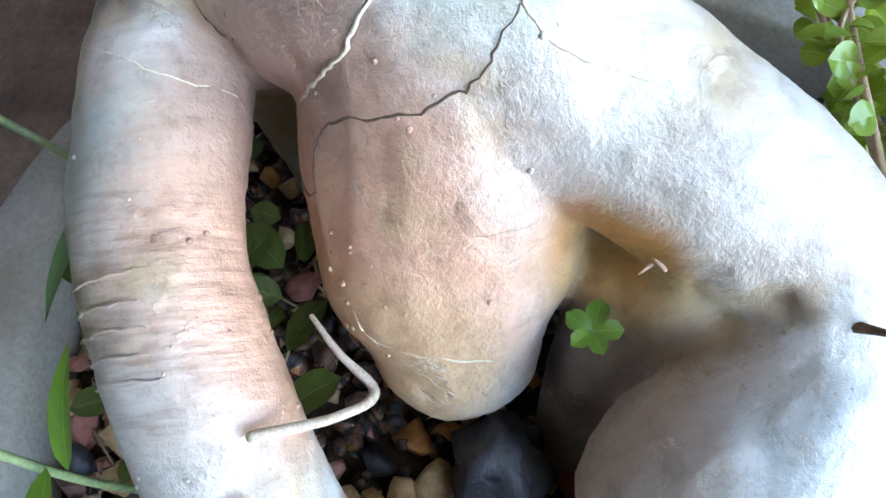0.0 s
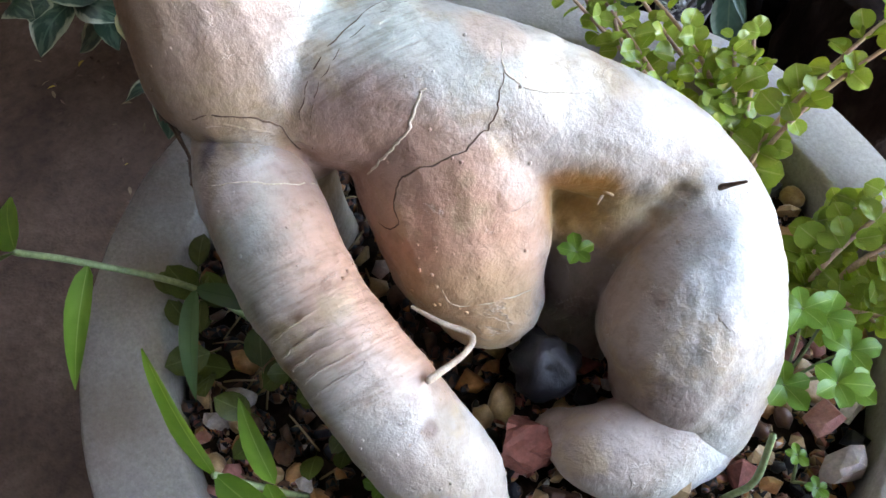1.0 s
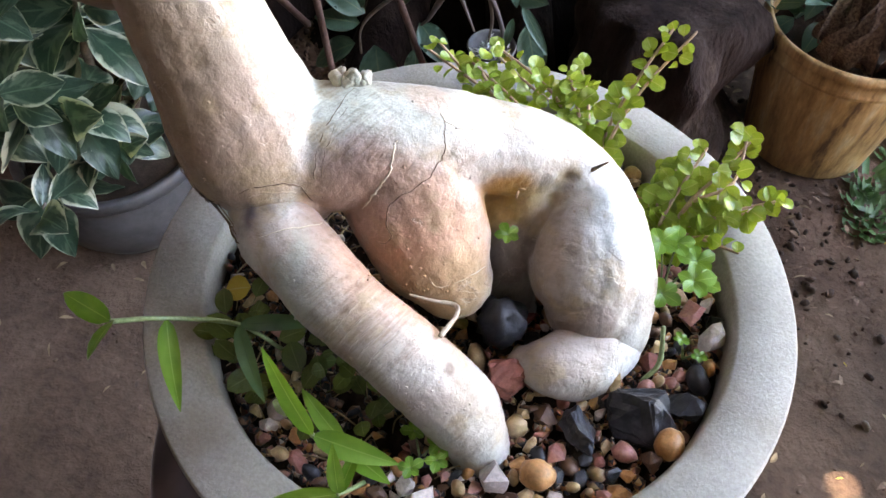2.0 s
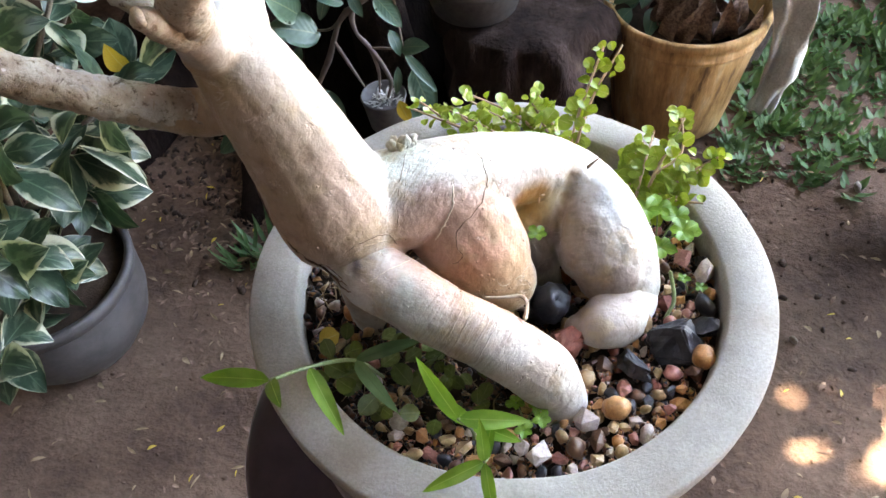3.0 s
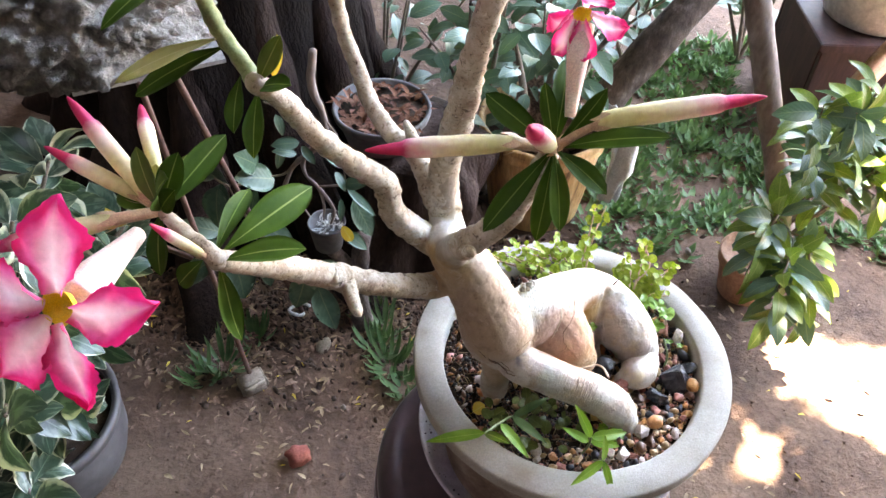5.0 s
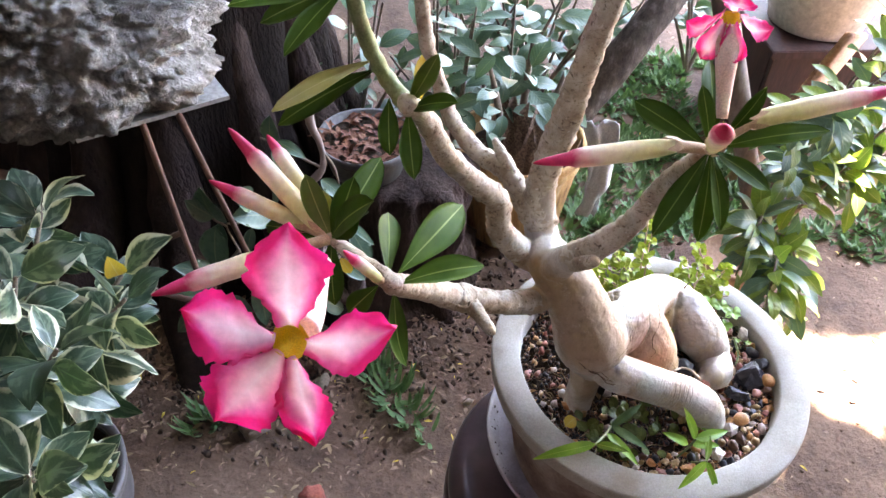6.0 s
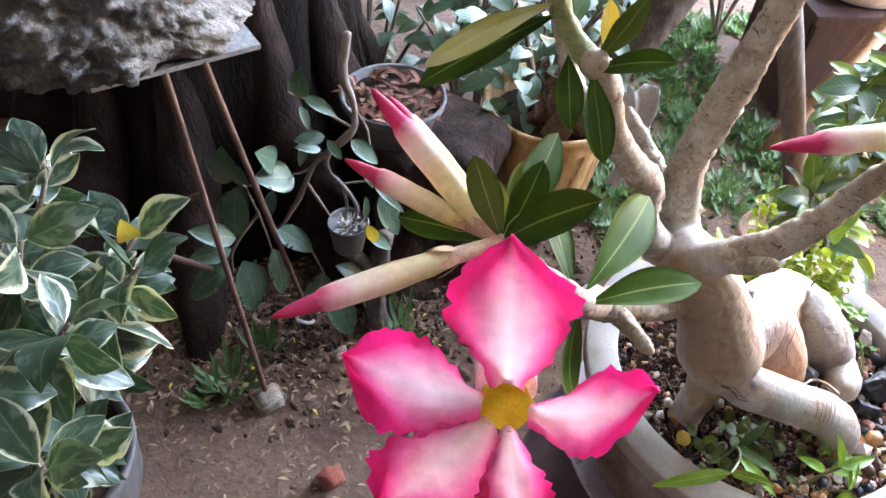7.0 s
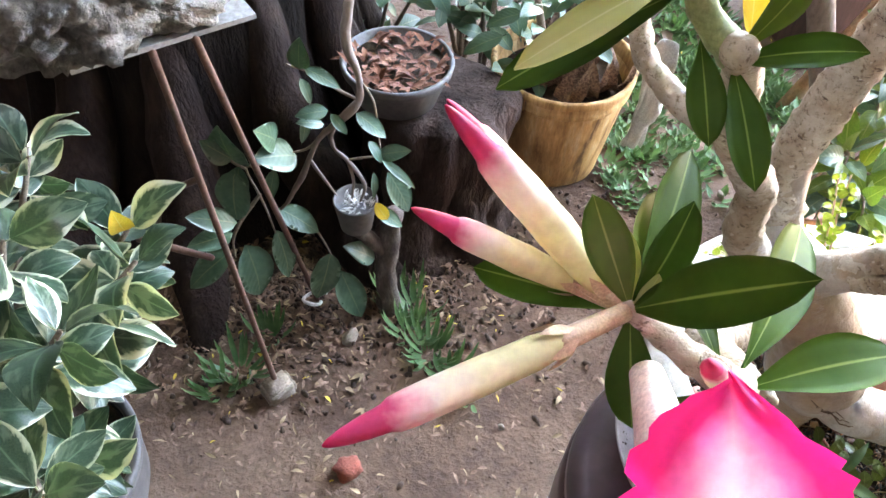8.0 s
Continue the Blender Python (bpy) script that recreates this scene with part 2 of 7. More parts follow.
    axis.operation = "DOT_PRODUCT"
    l.new(geo.outputs["Object"], axis.inputs[0])
    axis.inputs[1].default_value = (0.87, -0.20, -0.445)
    lean = n.new("ShaderNodeVectorMath")
    lean.operation = "MULTIPLY_ADD"
    l.new(axis.outputs["Value"], lean.inputs[0])
    lean.inputs[1].default_value = (800.0, 0.0, 0.0)
    wide = n.new("ShaderNodeVectorMath")
    wide.operation = "SCALE"
    l.new(geo.outputs["Object"], wide.inputs[0])
    wide.inputs["Scale"].default_value = 110.0
    l.new(wide.outputs[0], lean.inputs[2])
    wr = n.new("ShaderNodeTexNoise")
    wr.inputs["Scale"].default_value, wr.inputs["Detail"].default_value = 1.0, 3.0
    l.new(lean.outputs[0], wr.inputs["Vector"])
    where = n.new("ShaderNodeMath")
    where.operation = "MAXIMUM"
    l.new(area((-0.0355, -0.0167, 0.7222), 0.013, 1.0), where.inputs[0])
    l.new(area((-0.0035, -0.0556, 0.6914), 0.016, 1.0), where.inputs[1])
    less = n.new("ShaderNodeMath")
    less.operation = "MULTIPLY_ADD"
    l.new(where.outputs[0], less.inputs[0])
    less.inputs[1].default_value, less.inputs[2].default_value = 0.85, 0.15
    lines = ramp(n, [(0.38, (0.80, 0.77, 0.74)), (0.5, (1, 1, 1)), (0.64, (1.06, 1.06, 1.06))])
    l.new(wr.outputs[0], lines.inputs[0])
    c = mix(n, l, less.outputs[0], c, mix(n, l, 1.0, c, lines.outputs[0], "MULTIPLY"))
    l.new(c, b.inputs["Base Color"])
    hw = n.new("ShaderNodeMath")
    hw.operation = "MULTIPLY"
    l.new(wr.outputs[0], hw.inputs[0])
    l.new(less.outputs[0], hw.inputs[1])
    pore = noise_tex(n, l, 1500.0, 3.0, 0.6)
    first = bumped(n, l, b, hw.outputs[0], 0.5, 0.0009)
    second = bumped(n, l, b, pore.outputs[0], 0.22, 0.0004, first)
    third = bumped(n, l, b, mid.outputs[0], 0.62, 0.0014, second)
    fourth = bumped(n, l, b, steps[0], 0.7, 0.0005, third)
    bumped(n, l, b, steps[1], 0.6, 0.0003, fourth)
    return m


def branch_material():
    m, n, l, b = material("branch_bark", 0.55, 0.0, 0.35)
    big = noise_tex(n, l, 70.0, 4.0, 0.6)
    tone = ramp(n, [(0.3, (0.22, 0.16, 0.11)), (0.45, (0.37, 0.31, 0.24)), (0.65, (0.50, 0.46, 0.39))])
    l.new(big.outputs[0], tone.inputs[0])
    fine = noise_tex(n, l, 420.0, 5.0, 0.7)
    fr = ramp(n, [(0.34, (0.42, 0.36, 0.30)), (0.45, (1, 1, 1)), (0.7, (1.12, 1.12, 1.12))])
    l.new(fine.outputs[0], fr.inputs[0])
    c = mix(n, l, 1.0, tone.outputs[0], fr.outputs[0], "MULTIPLY")
    crack = noise_tex(n, l, 150.0, 6.0, 0.75, stretch=(1.6, 1.0, 2.4), distort=0.6)
    cr = ramp(n, [(0.36, (0.9, 0.9, 0.9)), (0.42, (0, 0, 0))])
    l.new(crack.outputs[0], cr.inputs[0])
    c = mix(n, l, cr.outputs[0], c, (0.07, 0.045, 0.03))
    spot = noise_tex(n, l, 330.0, 2.0, 0.5)
    sp = ramp(n, [(0.67, (0, 0, 0)), (0.72, (0.8, 0.8, 0.8))])
    l.new(spot.outputs[0], sp.inputs[0])
    c = mix(n, l, sp.outputs[0], c, (0.60, 0.56, 0.48))
    l.new(c, b.inputs["Base Color"])
    first = bumped(n, l, b, crack.outputs[0], 0.6, 0.0012)
    bumped(n, l, b, fine.outputs[0], 0.7, 0.0010, first)
    return m


def petal_material(name, stops, rough=0.5):
    """UV x runs from the throat to the tip, y across; the rim of the petal is deep pink."""
    m, n, l, b = material(name, rough, 0.0, 0.25)
    uv = n.new("ShaderNodeUVMap")
    sep = n.new("ShaderNodeSeparateXYZ")
    l.new(uv.outputs[0], sep.inputs[0])
    nz = noise_tex(n, l, 130.0, 3.0, 0.6)
    a = n.new("ShaderNodeMath")
    a.operation = "SUBTRACT"
    l.new(sep.outputs[1], a.inputs[0])
    a.inputs[1].default_value = 0.5
    ab = n.new("ShaderNodeMath")
    ab.operation = "ABSOLUTE"
    l.new(a.outputs[0], ab.inputs[0])
    mx = n.new("ShaderNodeMath")
    mx.operation = "MULTIPLY_ADD"
    l.new(ab.outputs[0], mx.inputs[0])
    mx.inputs[1].default_value = 1.0
    p = n.new("ShaderNodeMath")
    p.operation = "POWER"
    l.new(sep.outputs[0], p.inputs[0])
    p.inputs[1].default_value = 2.2
    half = n.new("ShaderNodeMath")
    half.operation = "MULTIPLY"
    l.new(p.outputs[0], half.inputs[0])
    half.inputs[1].default_value = 0.5
    l.new(half.outputs[0], mx.inputs[2])
    wob = n.new("ShaderNodeMath")
    wob.operation = "MULTIPLY_ADD"
    l.new(nz.outputs[0], wob.inputs[0])
    wob.inputs[1].default_value = 0.16
    l.new(mx.outputs[0], wob.inputs[2])
    r = ramp(n, stops)
    l.new(wob.outputs[0], r.inputs[0])
    streak = noise_tex(n, l, 300.0, 3.0, 0.6)
    sr = ramp(n, [(0.3, (0.9, 0.84, 0.88)), (0.7, (1.06, 1.06, 1.06))])
    l.new(streak.outputs[0], sr.inputs[0])
    c = mix(n, l, 1.0, r.outputs[0], sr.outputs[0], "MULTIPLY")
    l.new(c, b.inputs["Base Color"])
    tr = n.new("ShaderNodeBsdfTranslucent")
    l.new(c, tr.inputs[0])
    ms = n.new("ShaderNodeMixShader")
    ms.inputs[0].default_value = 0.3
    l.new(b.outputs[0], ms.inputs[1])
    l.new(tr.outputs[0], ms.inputs[2])
    l.new(ms.outputs[0], n["Material Output"].inputs[0])
    bumped(n, l, b, streak.outputs[0], 0.1, 0.0004)
    return m


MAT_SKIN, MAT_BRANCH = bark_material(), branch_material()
MAT_CUT = mottled("cut_wood", [(0.3, (0.55, 0.44, 0.3)), (0.7, (0.72, 0.66, 0.55))], 200, 0.7, 0.4, 0.0005)
MAT_SCAB = mottled("scab", [(0.3, (0.07, 0.045, 0.035)), (0.7, (0.20, 0.13, 0.09))], 300, 0.8, 0.5, 0.0005)
MAT_ROOTLET = mottled("rootlet", [(0.3, (0.36, 0.27, 0.2)), (0.7, (0.55, 0.45, 0.35))], 300, 0.7, 0.3, 0.0004)
MAT_CONCRETE = mottled("pot_concrete", [(0.25, (0.27, 0.245, 0.21)), (0.42, (0.35, 0.325, 0.29)), (0.6, (0.395, 0.37, 0.335)), (0.8, (0.43, 0.41, 0.375))], 34, 0.9, 0.6, 0.0006, 26, 0.2, grain=0.72)


def stain(mat, place, reach, paint, amount):
    """A soft uneven stain on a material, round a place on the thing."""
    n, l = mat.node_tree.nodes, mat.node_tree.links
    b = n["Principled BSDF"]
    old = b.inputs["Base Color"].links[0].from_socket
    where = n.new("ShaderNodeTexCoord")
    dist = n.new("ShaderNodeVectorMath")
    dist.operation = "DISTANCE"
    l.new(where.outputs["Object"], dist.inputs[0])
    dist.inputs[1].default_value = place
    uneven = noise_tex(n, l, 0.7 / reach, 6.0, 0.7)
    add = n.new("ShaderNodeMath")
    add.operation = "MULTIPLY_ADD"
    l.new(uneven.outputs[0], add.inputs[0])
    add.inputs[1].default_value = reach * 1.4
    l.new(dist.outputs["Value"], add.inputs[2])
    band = n.new("ShaderNodeMapRange")
    band.interpolation_type = "SMOOTHSTEP"
    band.inputs[1].default_value, band.inputs[2].default_value = reach * 0.7, reach * 1.9
    band.inputs[3].default_value, band.inputs[4].default_value = amount, 0.0
    l.new(add.outputs[0], band.inputs[0])
    l.new(mix(n, l, band.outputs[0], old, paint), b.inputs["Base Color"])


# brown stain, with the shadow under the rim put into the colour
MAT_STAINED_SHADED = mottled("stained_shaded_concrete", [(0.3, (0.10, 0.06, 0.045)), (0.5, (0.20, 0.14, 0.115)), (0.72, (0.33, 0.29, 0.26))], 22, 0.85, 0.4, 0.0008, 16, 0.25, grain=0.75)
for place, reach, amount in (((-0.041, -0.098, 0.650), 0.014, 0.60), ((0.077, -0.082, 0.650), 0.008, 0.35), ((-0.070, -0.067, 0.650), 0.012, 0.40), ((0.109, -0.000, 0.650), 0.010, 0.30), ((-0.091, -0.052, 0.650), 0.012, 0.35)):
    stain(MAT_CONCRETE, place, reach, (0.20, 0.15, 0.10), amount)
MAT_SAUCER = mottled("saucer_plastic", [(0.3, (0.20, 0.17, 0.17)), (0.5, (0.33, 0.29, 0.30)), (0.72, (0.42, 0.38, 0.39))], 30, 0.45, 0.25, 0.0005, 20, grain=0.78)
MAT_GLAZE = mottled("brown_glaze", [(0.3, (0.035, 0.022, 0.026)), (0.7, (0.085, 0.055, 0.06))], 9, 0.28, 0.12, 0.001, 6, 0.5)
MAT_SOIL = mottled("ground_soil", [(0.3, (0.062, 0.037, 0.028)), (0.5, (0.122, 0.078, 0.056)), (0.72, (0.195, 0.130, 0.094))], 6.0, 0.95, 0.9, 0.006, 14, 0.2)
MAT_POTSOIL = mottled("pot_soil", [(0.3, (0.02, 0.013, 0.009)), (0.7, (0.07, 0.045, 0.03))], 60, 0.95, 0.9, 0.002, 6, 0.2)
MAT_LEAF = leaf_material("desert_rose_leaf", (0.03, 0.08, 0.010), (0.06, 0.125, 0.016), (0.24, 0.34, 0.10), 0.52, ribs=2, veined=0.0)
MAT_LEAF.node_tree.nodes["Principled BSDF"].inputs["Specular IOR Level"].default_value = 0.14
MAT_LEAF_PALE = leaf_material("pale_young_leaf", (0.40, 0.42, 0.16), (0.52, 0.52, 0.24), (0.6, 0.6, 0.35), 0.45, ribs=2, veined=0.0)
MAT_LEAF_YOUNG = leaf_material("young_leaf", (0.08, 0.15, 0.02), (0.15, 0.22, 0.035), (0.36, 0.42, 0.15), 0.4, ribs=2, veined=0.0)
MAT_VARIEG = leaf_material("variegated_leaf", (0.016, 0.045, 0.028), (0.04, 0.076, 0.050), (0.09, 0.15, 0.105), 0.30, margin=(0.45, 0.47, 0.37), ribs=4, patch=0.56, veined=0.04)
MAT_BROAD = leaf_material("grey_green_leaf", (0.050, 0.110, 0.075), (0.095, 0.17, 0.12), (0.16, 0.22, 0.14), 0.35, ribs=8, veined=0.04)
MAT_LIME = leaf_material("bush_leaf", (0.07, 0.15, 0.03), (0.19, 0.28, 0.055), (0.3, 0.36, 0.14), 0.4, ribs=7)
MAT_SEEDLING = leaf_material("seedling_leaf", (0.055, 0.085, 0.014), (0.125, 0.155, 0.03), (0.16, 0.2, 0.07), 0.45, ribs=3)
MAT_GRASS = leaf_material("grass_blade", (0.10, 0.24, 0.025), (0.2, 0.36, 0.05), (0.3, 0.45, 0.12), 0.4, ribs=1)
MAT_TUFT = leaf_material("tuft_blade", (0.042, 0.115, 0.045), (0.12, 0.22, 0.095), (0.08, 0.16, 0.06), 0.45, ribs=1)
MAT_ROUND = leaf_material("round_leaf", (0.20, 0.33, 0.04), (0.38, 0.47, 0.09), (0.45, 0.5, 0.16), 0.2, ribs=2)
MAT_HUMUS = mottled("humus", [(0.3, (0.035, 0.022, 0.017)), (0.7, (0.105, 0.070, 0.052))], 30, 0.95, 0.8, 0.002)
MAT_POSTBARK = mottled("post_bark", [(0.3, (0.035, 0.026, 0.022)), (0.55, (0.10, 0.08, 0.07)), (0.75, (0.24, 0.21, 0.19))], 60, 0.9, 0.9, 0.003, 6, 0.25, stretch=(1.0, 1.0, 0.4))
MAT_MAROON = mottled("maroon_boards", [(0.3, (0.028, 0.010, 0.009)), (0.7, (0.075, 0.03, 0.025))], 14, 0.7, 0.5, 0.001, stretch=(1.0, 1.0, 0.2))
MAT_SCRAP = mottled("brown_scrap", [(0.3, (0.06, 0.036, 0.028)), (0.5, (0.17, 0.105, 0.075)), (0.72, (0.34, 0.235, 0.165))], 25, 0.85, 0.4, 0.001)
MAT_YELLOW = leaf_material("yellow_leaf", (0.5, 0.34, 0.04), (0.62, 0.46, 0.08), (0.6, 0.5, 0.2), 0.5)
MAT_PETAL = petal_material("petal", [(0.10, (0.9, 0.74, 0.80)), (0.32, (0.87, 0.46, 0.60)), (0.48, (0.82, 0.15, 0.38)), (0.62, (0.75, 0.02, 0.18))])
MAT_BUD = petal_material("bud", [(0.07, (0.62, 0.60, 0.30)), (0.14, (0.76, 0.70, 0.45)), (0.24, (0.80, 0.72, 0.60)), (0.30, (0.78, 0.45, 0.46)), (0.36, (0.62, 0.06, 0.17)), (0.6, (0.5, 0.02, 0.09))])
MAT_THROAT = mottled("yellow_throat", [(0.3, (0.92, 0.62, 0.02)), (0.7, (0.95, 0.76, 0.08))], 300, 0.5, 0.2, 0.0004)
MAT_TUBE = mottled("flower_tube", [(0.3, (0.74, 0.48, 0.44)), (0.7, (0.80, 0.66, 0.58))], 150, 0.5, 0.2, 0.0004)
MAT_STALK = mottled("pink_stalk", [(0.3, (0.5, 0.3, 0.22)), (0.7, (0.65, 0.48, 0.3))], 200, 0.5, 0.2, 0.0004)
MAT_STEM = mottled("green_stem", [(0.3, (0.16, 0.22, 0.09)), (0.7, (0.28, 0.34, 0.17))], 120, 0.5, 0.2, 0.0004)
MAT_TWIG = mottled("brown_twig", [(0.3, (0.10, 0.075, 0.055)), (0.7, (0.24, 0.19, 0.15))], 60, 0.85, 0.6, 0.001)
# dark bark taken near black: the shade at the back is in its colour
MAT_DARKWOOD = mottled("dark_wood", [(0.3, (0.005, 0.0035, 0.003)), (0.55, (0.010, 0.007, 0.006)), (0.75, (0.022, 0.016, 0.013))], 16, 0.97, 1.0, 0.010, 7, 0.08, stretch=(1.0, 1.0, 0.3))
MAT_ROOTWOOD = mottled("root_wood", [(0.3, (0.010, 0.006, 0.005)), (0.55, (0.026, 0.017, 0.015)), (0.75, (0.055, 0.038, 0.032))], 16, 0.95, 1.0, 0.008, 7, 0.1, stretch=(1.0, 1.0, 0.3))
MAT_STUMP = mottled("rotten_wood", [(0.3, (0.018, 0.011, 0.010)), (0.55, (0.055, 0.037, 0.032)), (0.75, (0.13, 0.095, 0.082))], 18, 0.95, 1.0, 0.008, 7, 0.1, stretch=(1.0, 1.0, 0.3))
MAT_POLE = mottled("smooth_bark", [(0.3, (0.10, 0.075, 0.068)), (0.55, (0.20, 0.16, 0.145)), (0.75, (0.30, 0.26, 0.24))], 22, 0.85, 0.5, 0.002, 6, 0.25, stretch=(1.0, 1.0, 0.35))
MAT_REDLITTER = mottled("red_brown_litter", [(0.3, (0.06, 0.022, 0.014)), (0.5, (0.15, 0.06, 0.036)), (0.7, (0.27, 0.13, 0.08))], 40, 0.85, 0.4, 0.001)
MAT_RUST = mottled("rusty_iron", [(0.3, (0.06, 0.032, 0.024)), (0.7, (0.15, 0.08, 0.06))], 40, 0.75, 0.6, 0.001)
MAT_ROCK = mottled("pale_rock", [(0.3, (0.06, 0.056, 0.052)), (0.48, (0.17, 0.163, 0.155)), (0.6, (0.28, 0.27, 0.26)), (0.75, (0.38, 0.37, 0.355))], 26, 0.95, 1.0, 0.006, 6, 0.15)
MAT_SHEET = mottled("zinc_sheet", [(0.3, (0.32, 0.32, 0.32)), (0.7, (0.5, 0.5, 0.5))], 20, 0.5, 0.2, 0.001, metal=0.6)
MAT_BUCKET = mottled("weathered_bucket", [(0.32, (0.14, 0.075, 0.035)), (0.42, (0.40, 0.23, 0.095)), (0.55, (0.55, 0.34, 0.15)), (0.72, (0.64, 0.49, 0.31))], 42, 0.75, 0.5, 0.002, 6, stretch=(1.0, 1.0, 0.16), grain=0.66)
MAT_DARKPLASTIC = mottled("dark_grey_plastic", [(0.3, (0.07, 0.068, 0.07)), (0.7, (0.14, 0.135, 0.135))], 12, 0.6, 0.3, 0.001)
MAT_PLASTIC = mottled("grey_plastic", [(0.3, (0.055, 0.050, 0.051)), (0.7, (0.088, 0.082, 0.083))], 9, 0.55, 0.2, 0.001)
MAT_TERRA = mottled("terracotta", [(0.3, (0.30, 0.16, 0.10)), (0.7, (0.45, 0.27, 0.18))], 20, 0.85, 0.4, 0.001)
MAT_BRICK = mottled("red_brick", [(0.3, (0.16, 0.04, 0.03)), (0.7, (0.28, 0.08, 0.055))], 40, 0.9, 0.8, 0.002)
MAT_BLOCK = mottled("mortar_block", [(0.3, (0.17, 0.14, 0.11)), (0.7, (0.30, 0.25, 0.20))], 40, 0.9, 0.8, 0.002)
MAT_RAG = mottled("plastic_rag", [(0.3, (0.5, 0.5, 0.48)), (0.7, (0.66, 0.66, 0.64))], 40, 0.5, 0.6, 0.003)
MAT_SCREEN = mottled("shade_screen", [(0.3, (0.05, 0.04, 0.033)), (0.7, (0.085, 0.07, 0.06))], 2, 0.9, 0.4, 0.004)
MAT_WHITE = mottled("white_plastic", [(0.3, (0.68, 0.66, 0.64)), (0.7, (0.8, 0.78, 0.76))], 9, 0.4, 0.1, 0.001)
MAT_REDPLASTIC = mottled("red_plastic", [(0.3, (0.45, 0.04, 0.03)), (0.7, (0.58, 0.07, 0.05))], 9, 0.4, 0.1, 0.001)
MAT_SCREEN_DARK = mottled("dark_screen", [(0.3, (0.03, 0.024, 0.02)), (0.7, (0.075, 0.06, 0.05))], 3, 0.95, 0.6, 0.01)
MAT_LITTER = mottled("leaf_litter", [(0.3, (0.12, 0.08, 0.05)), (0.5, (0.28, 0.2, 0.12)), (0.7, (0.46, 0.36, 0.22))], 9, 0.85, 0.4, 0.001)
STONES = [mottled("stone_" + k, s, 160, r, 0.5, 0.0006, 5) for k, s, r in (
    ("tan", [(0.3, (0.34, 0.20, 0.09)), (0.7, (0.58, 0.42, 0.24))], 0.32),
    ("orange", [(0.3, (0.40, 0.16, 0.06)), (0.7, (0.58, 0.31, 0.13))], 0.32),
    ("white", [(0.3, (0.44, 0.35, 0.32)), (0.7, (0.62, 0.54, 0.50))], 0.32),
    ("pink", [(0.3, (0.34, 0.12, 0.10)), (0.7, (0.50, 0.25, 0.20))], 0.38),
    ("black", [(0.3, (0.014, 0.014, 0.018)), (0.7, (0.045, 0.045, 0.055))], 0.42),
    ("brown", [(0.3, (0.08, 0.038, 0.025)), (0.7, (0.19, 0.10, 0.06))], 0.38),
    ("red", [(0.3, (0.15, 0.045, 0.032)), (0.7, (0.28, 0.10, 0.075))], 0.85))]


# ---- building ----
def smooth_mesh(me):
    me.polygons.foreach_set("use_smooth", [True] * len(me.polygons))


def mesh_of(name, bm, mat, smooth=True):
    me = bpy.data.meshes.new(name)
    bm.normal_update()
    bm.to_mesh(me)
    bm.free()
    if mat:
        me.materials.append(mat)
    if smooth:
        smooth_mesh(me)
    return me


def part(name, bm, mat, parent, label="", smooth=True):
    ob = new(name, mesh_of(name, bm, mat, smooth))
    ob.parent = parent
    if parent.parent is None:
        ob.matrix_parent_inverse = parent.matrix_basis.inverted()
    if label:
        tagged(ob, label)
    return ob


def thing(name, base, label, category, group="", kind=""):
    ob = new(name)
    ob.empty_display_size = 0.02
    ob.matrix_basis = Matrix.Translation(base)
    return tagged(ob, label, category, group, kind)


def solid(name, bm, mat, label, category, group="", kind="", smooth=True):
    return tagged(new(name, mesh_of(name, bm, mat, smooth)), label, category, group, kind)


def spline(pts, sub):
    """Catmull-Rom through rows of any width."""
    p = [np.array(q, float) for q in pts]
    p = [2 * p[0] - p[1]] + p + [2 * p[-1] - p[-2]]
    out = []
    for i in range(1, len(p) - 2):
        for k in range(sub):
            t = k / sub
            out.append(0.5 * (2 * p[i] + (p[i + 1] - p[i - 1]) * t + (2 * p[i - 1] - 5 * p[i] + 4 * p[i + 1] - p[i + 2]) * t * t
                              + (3 * p[i] - p[i - 1] - 3 * p[i + 1] + p[i + 2]) * t ** 3))
    out.append(p[-2])
    return out


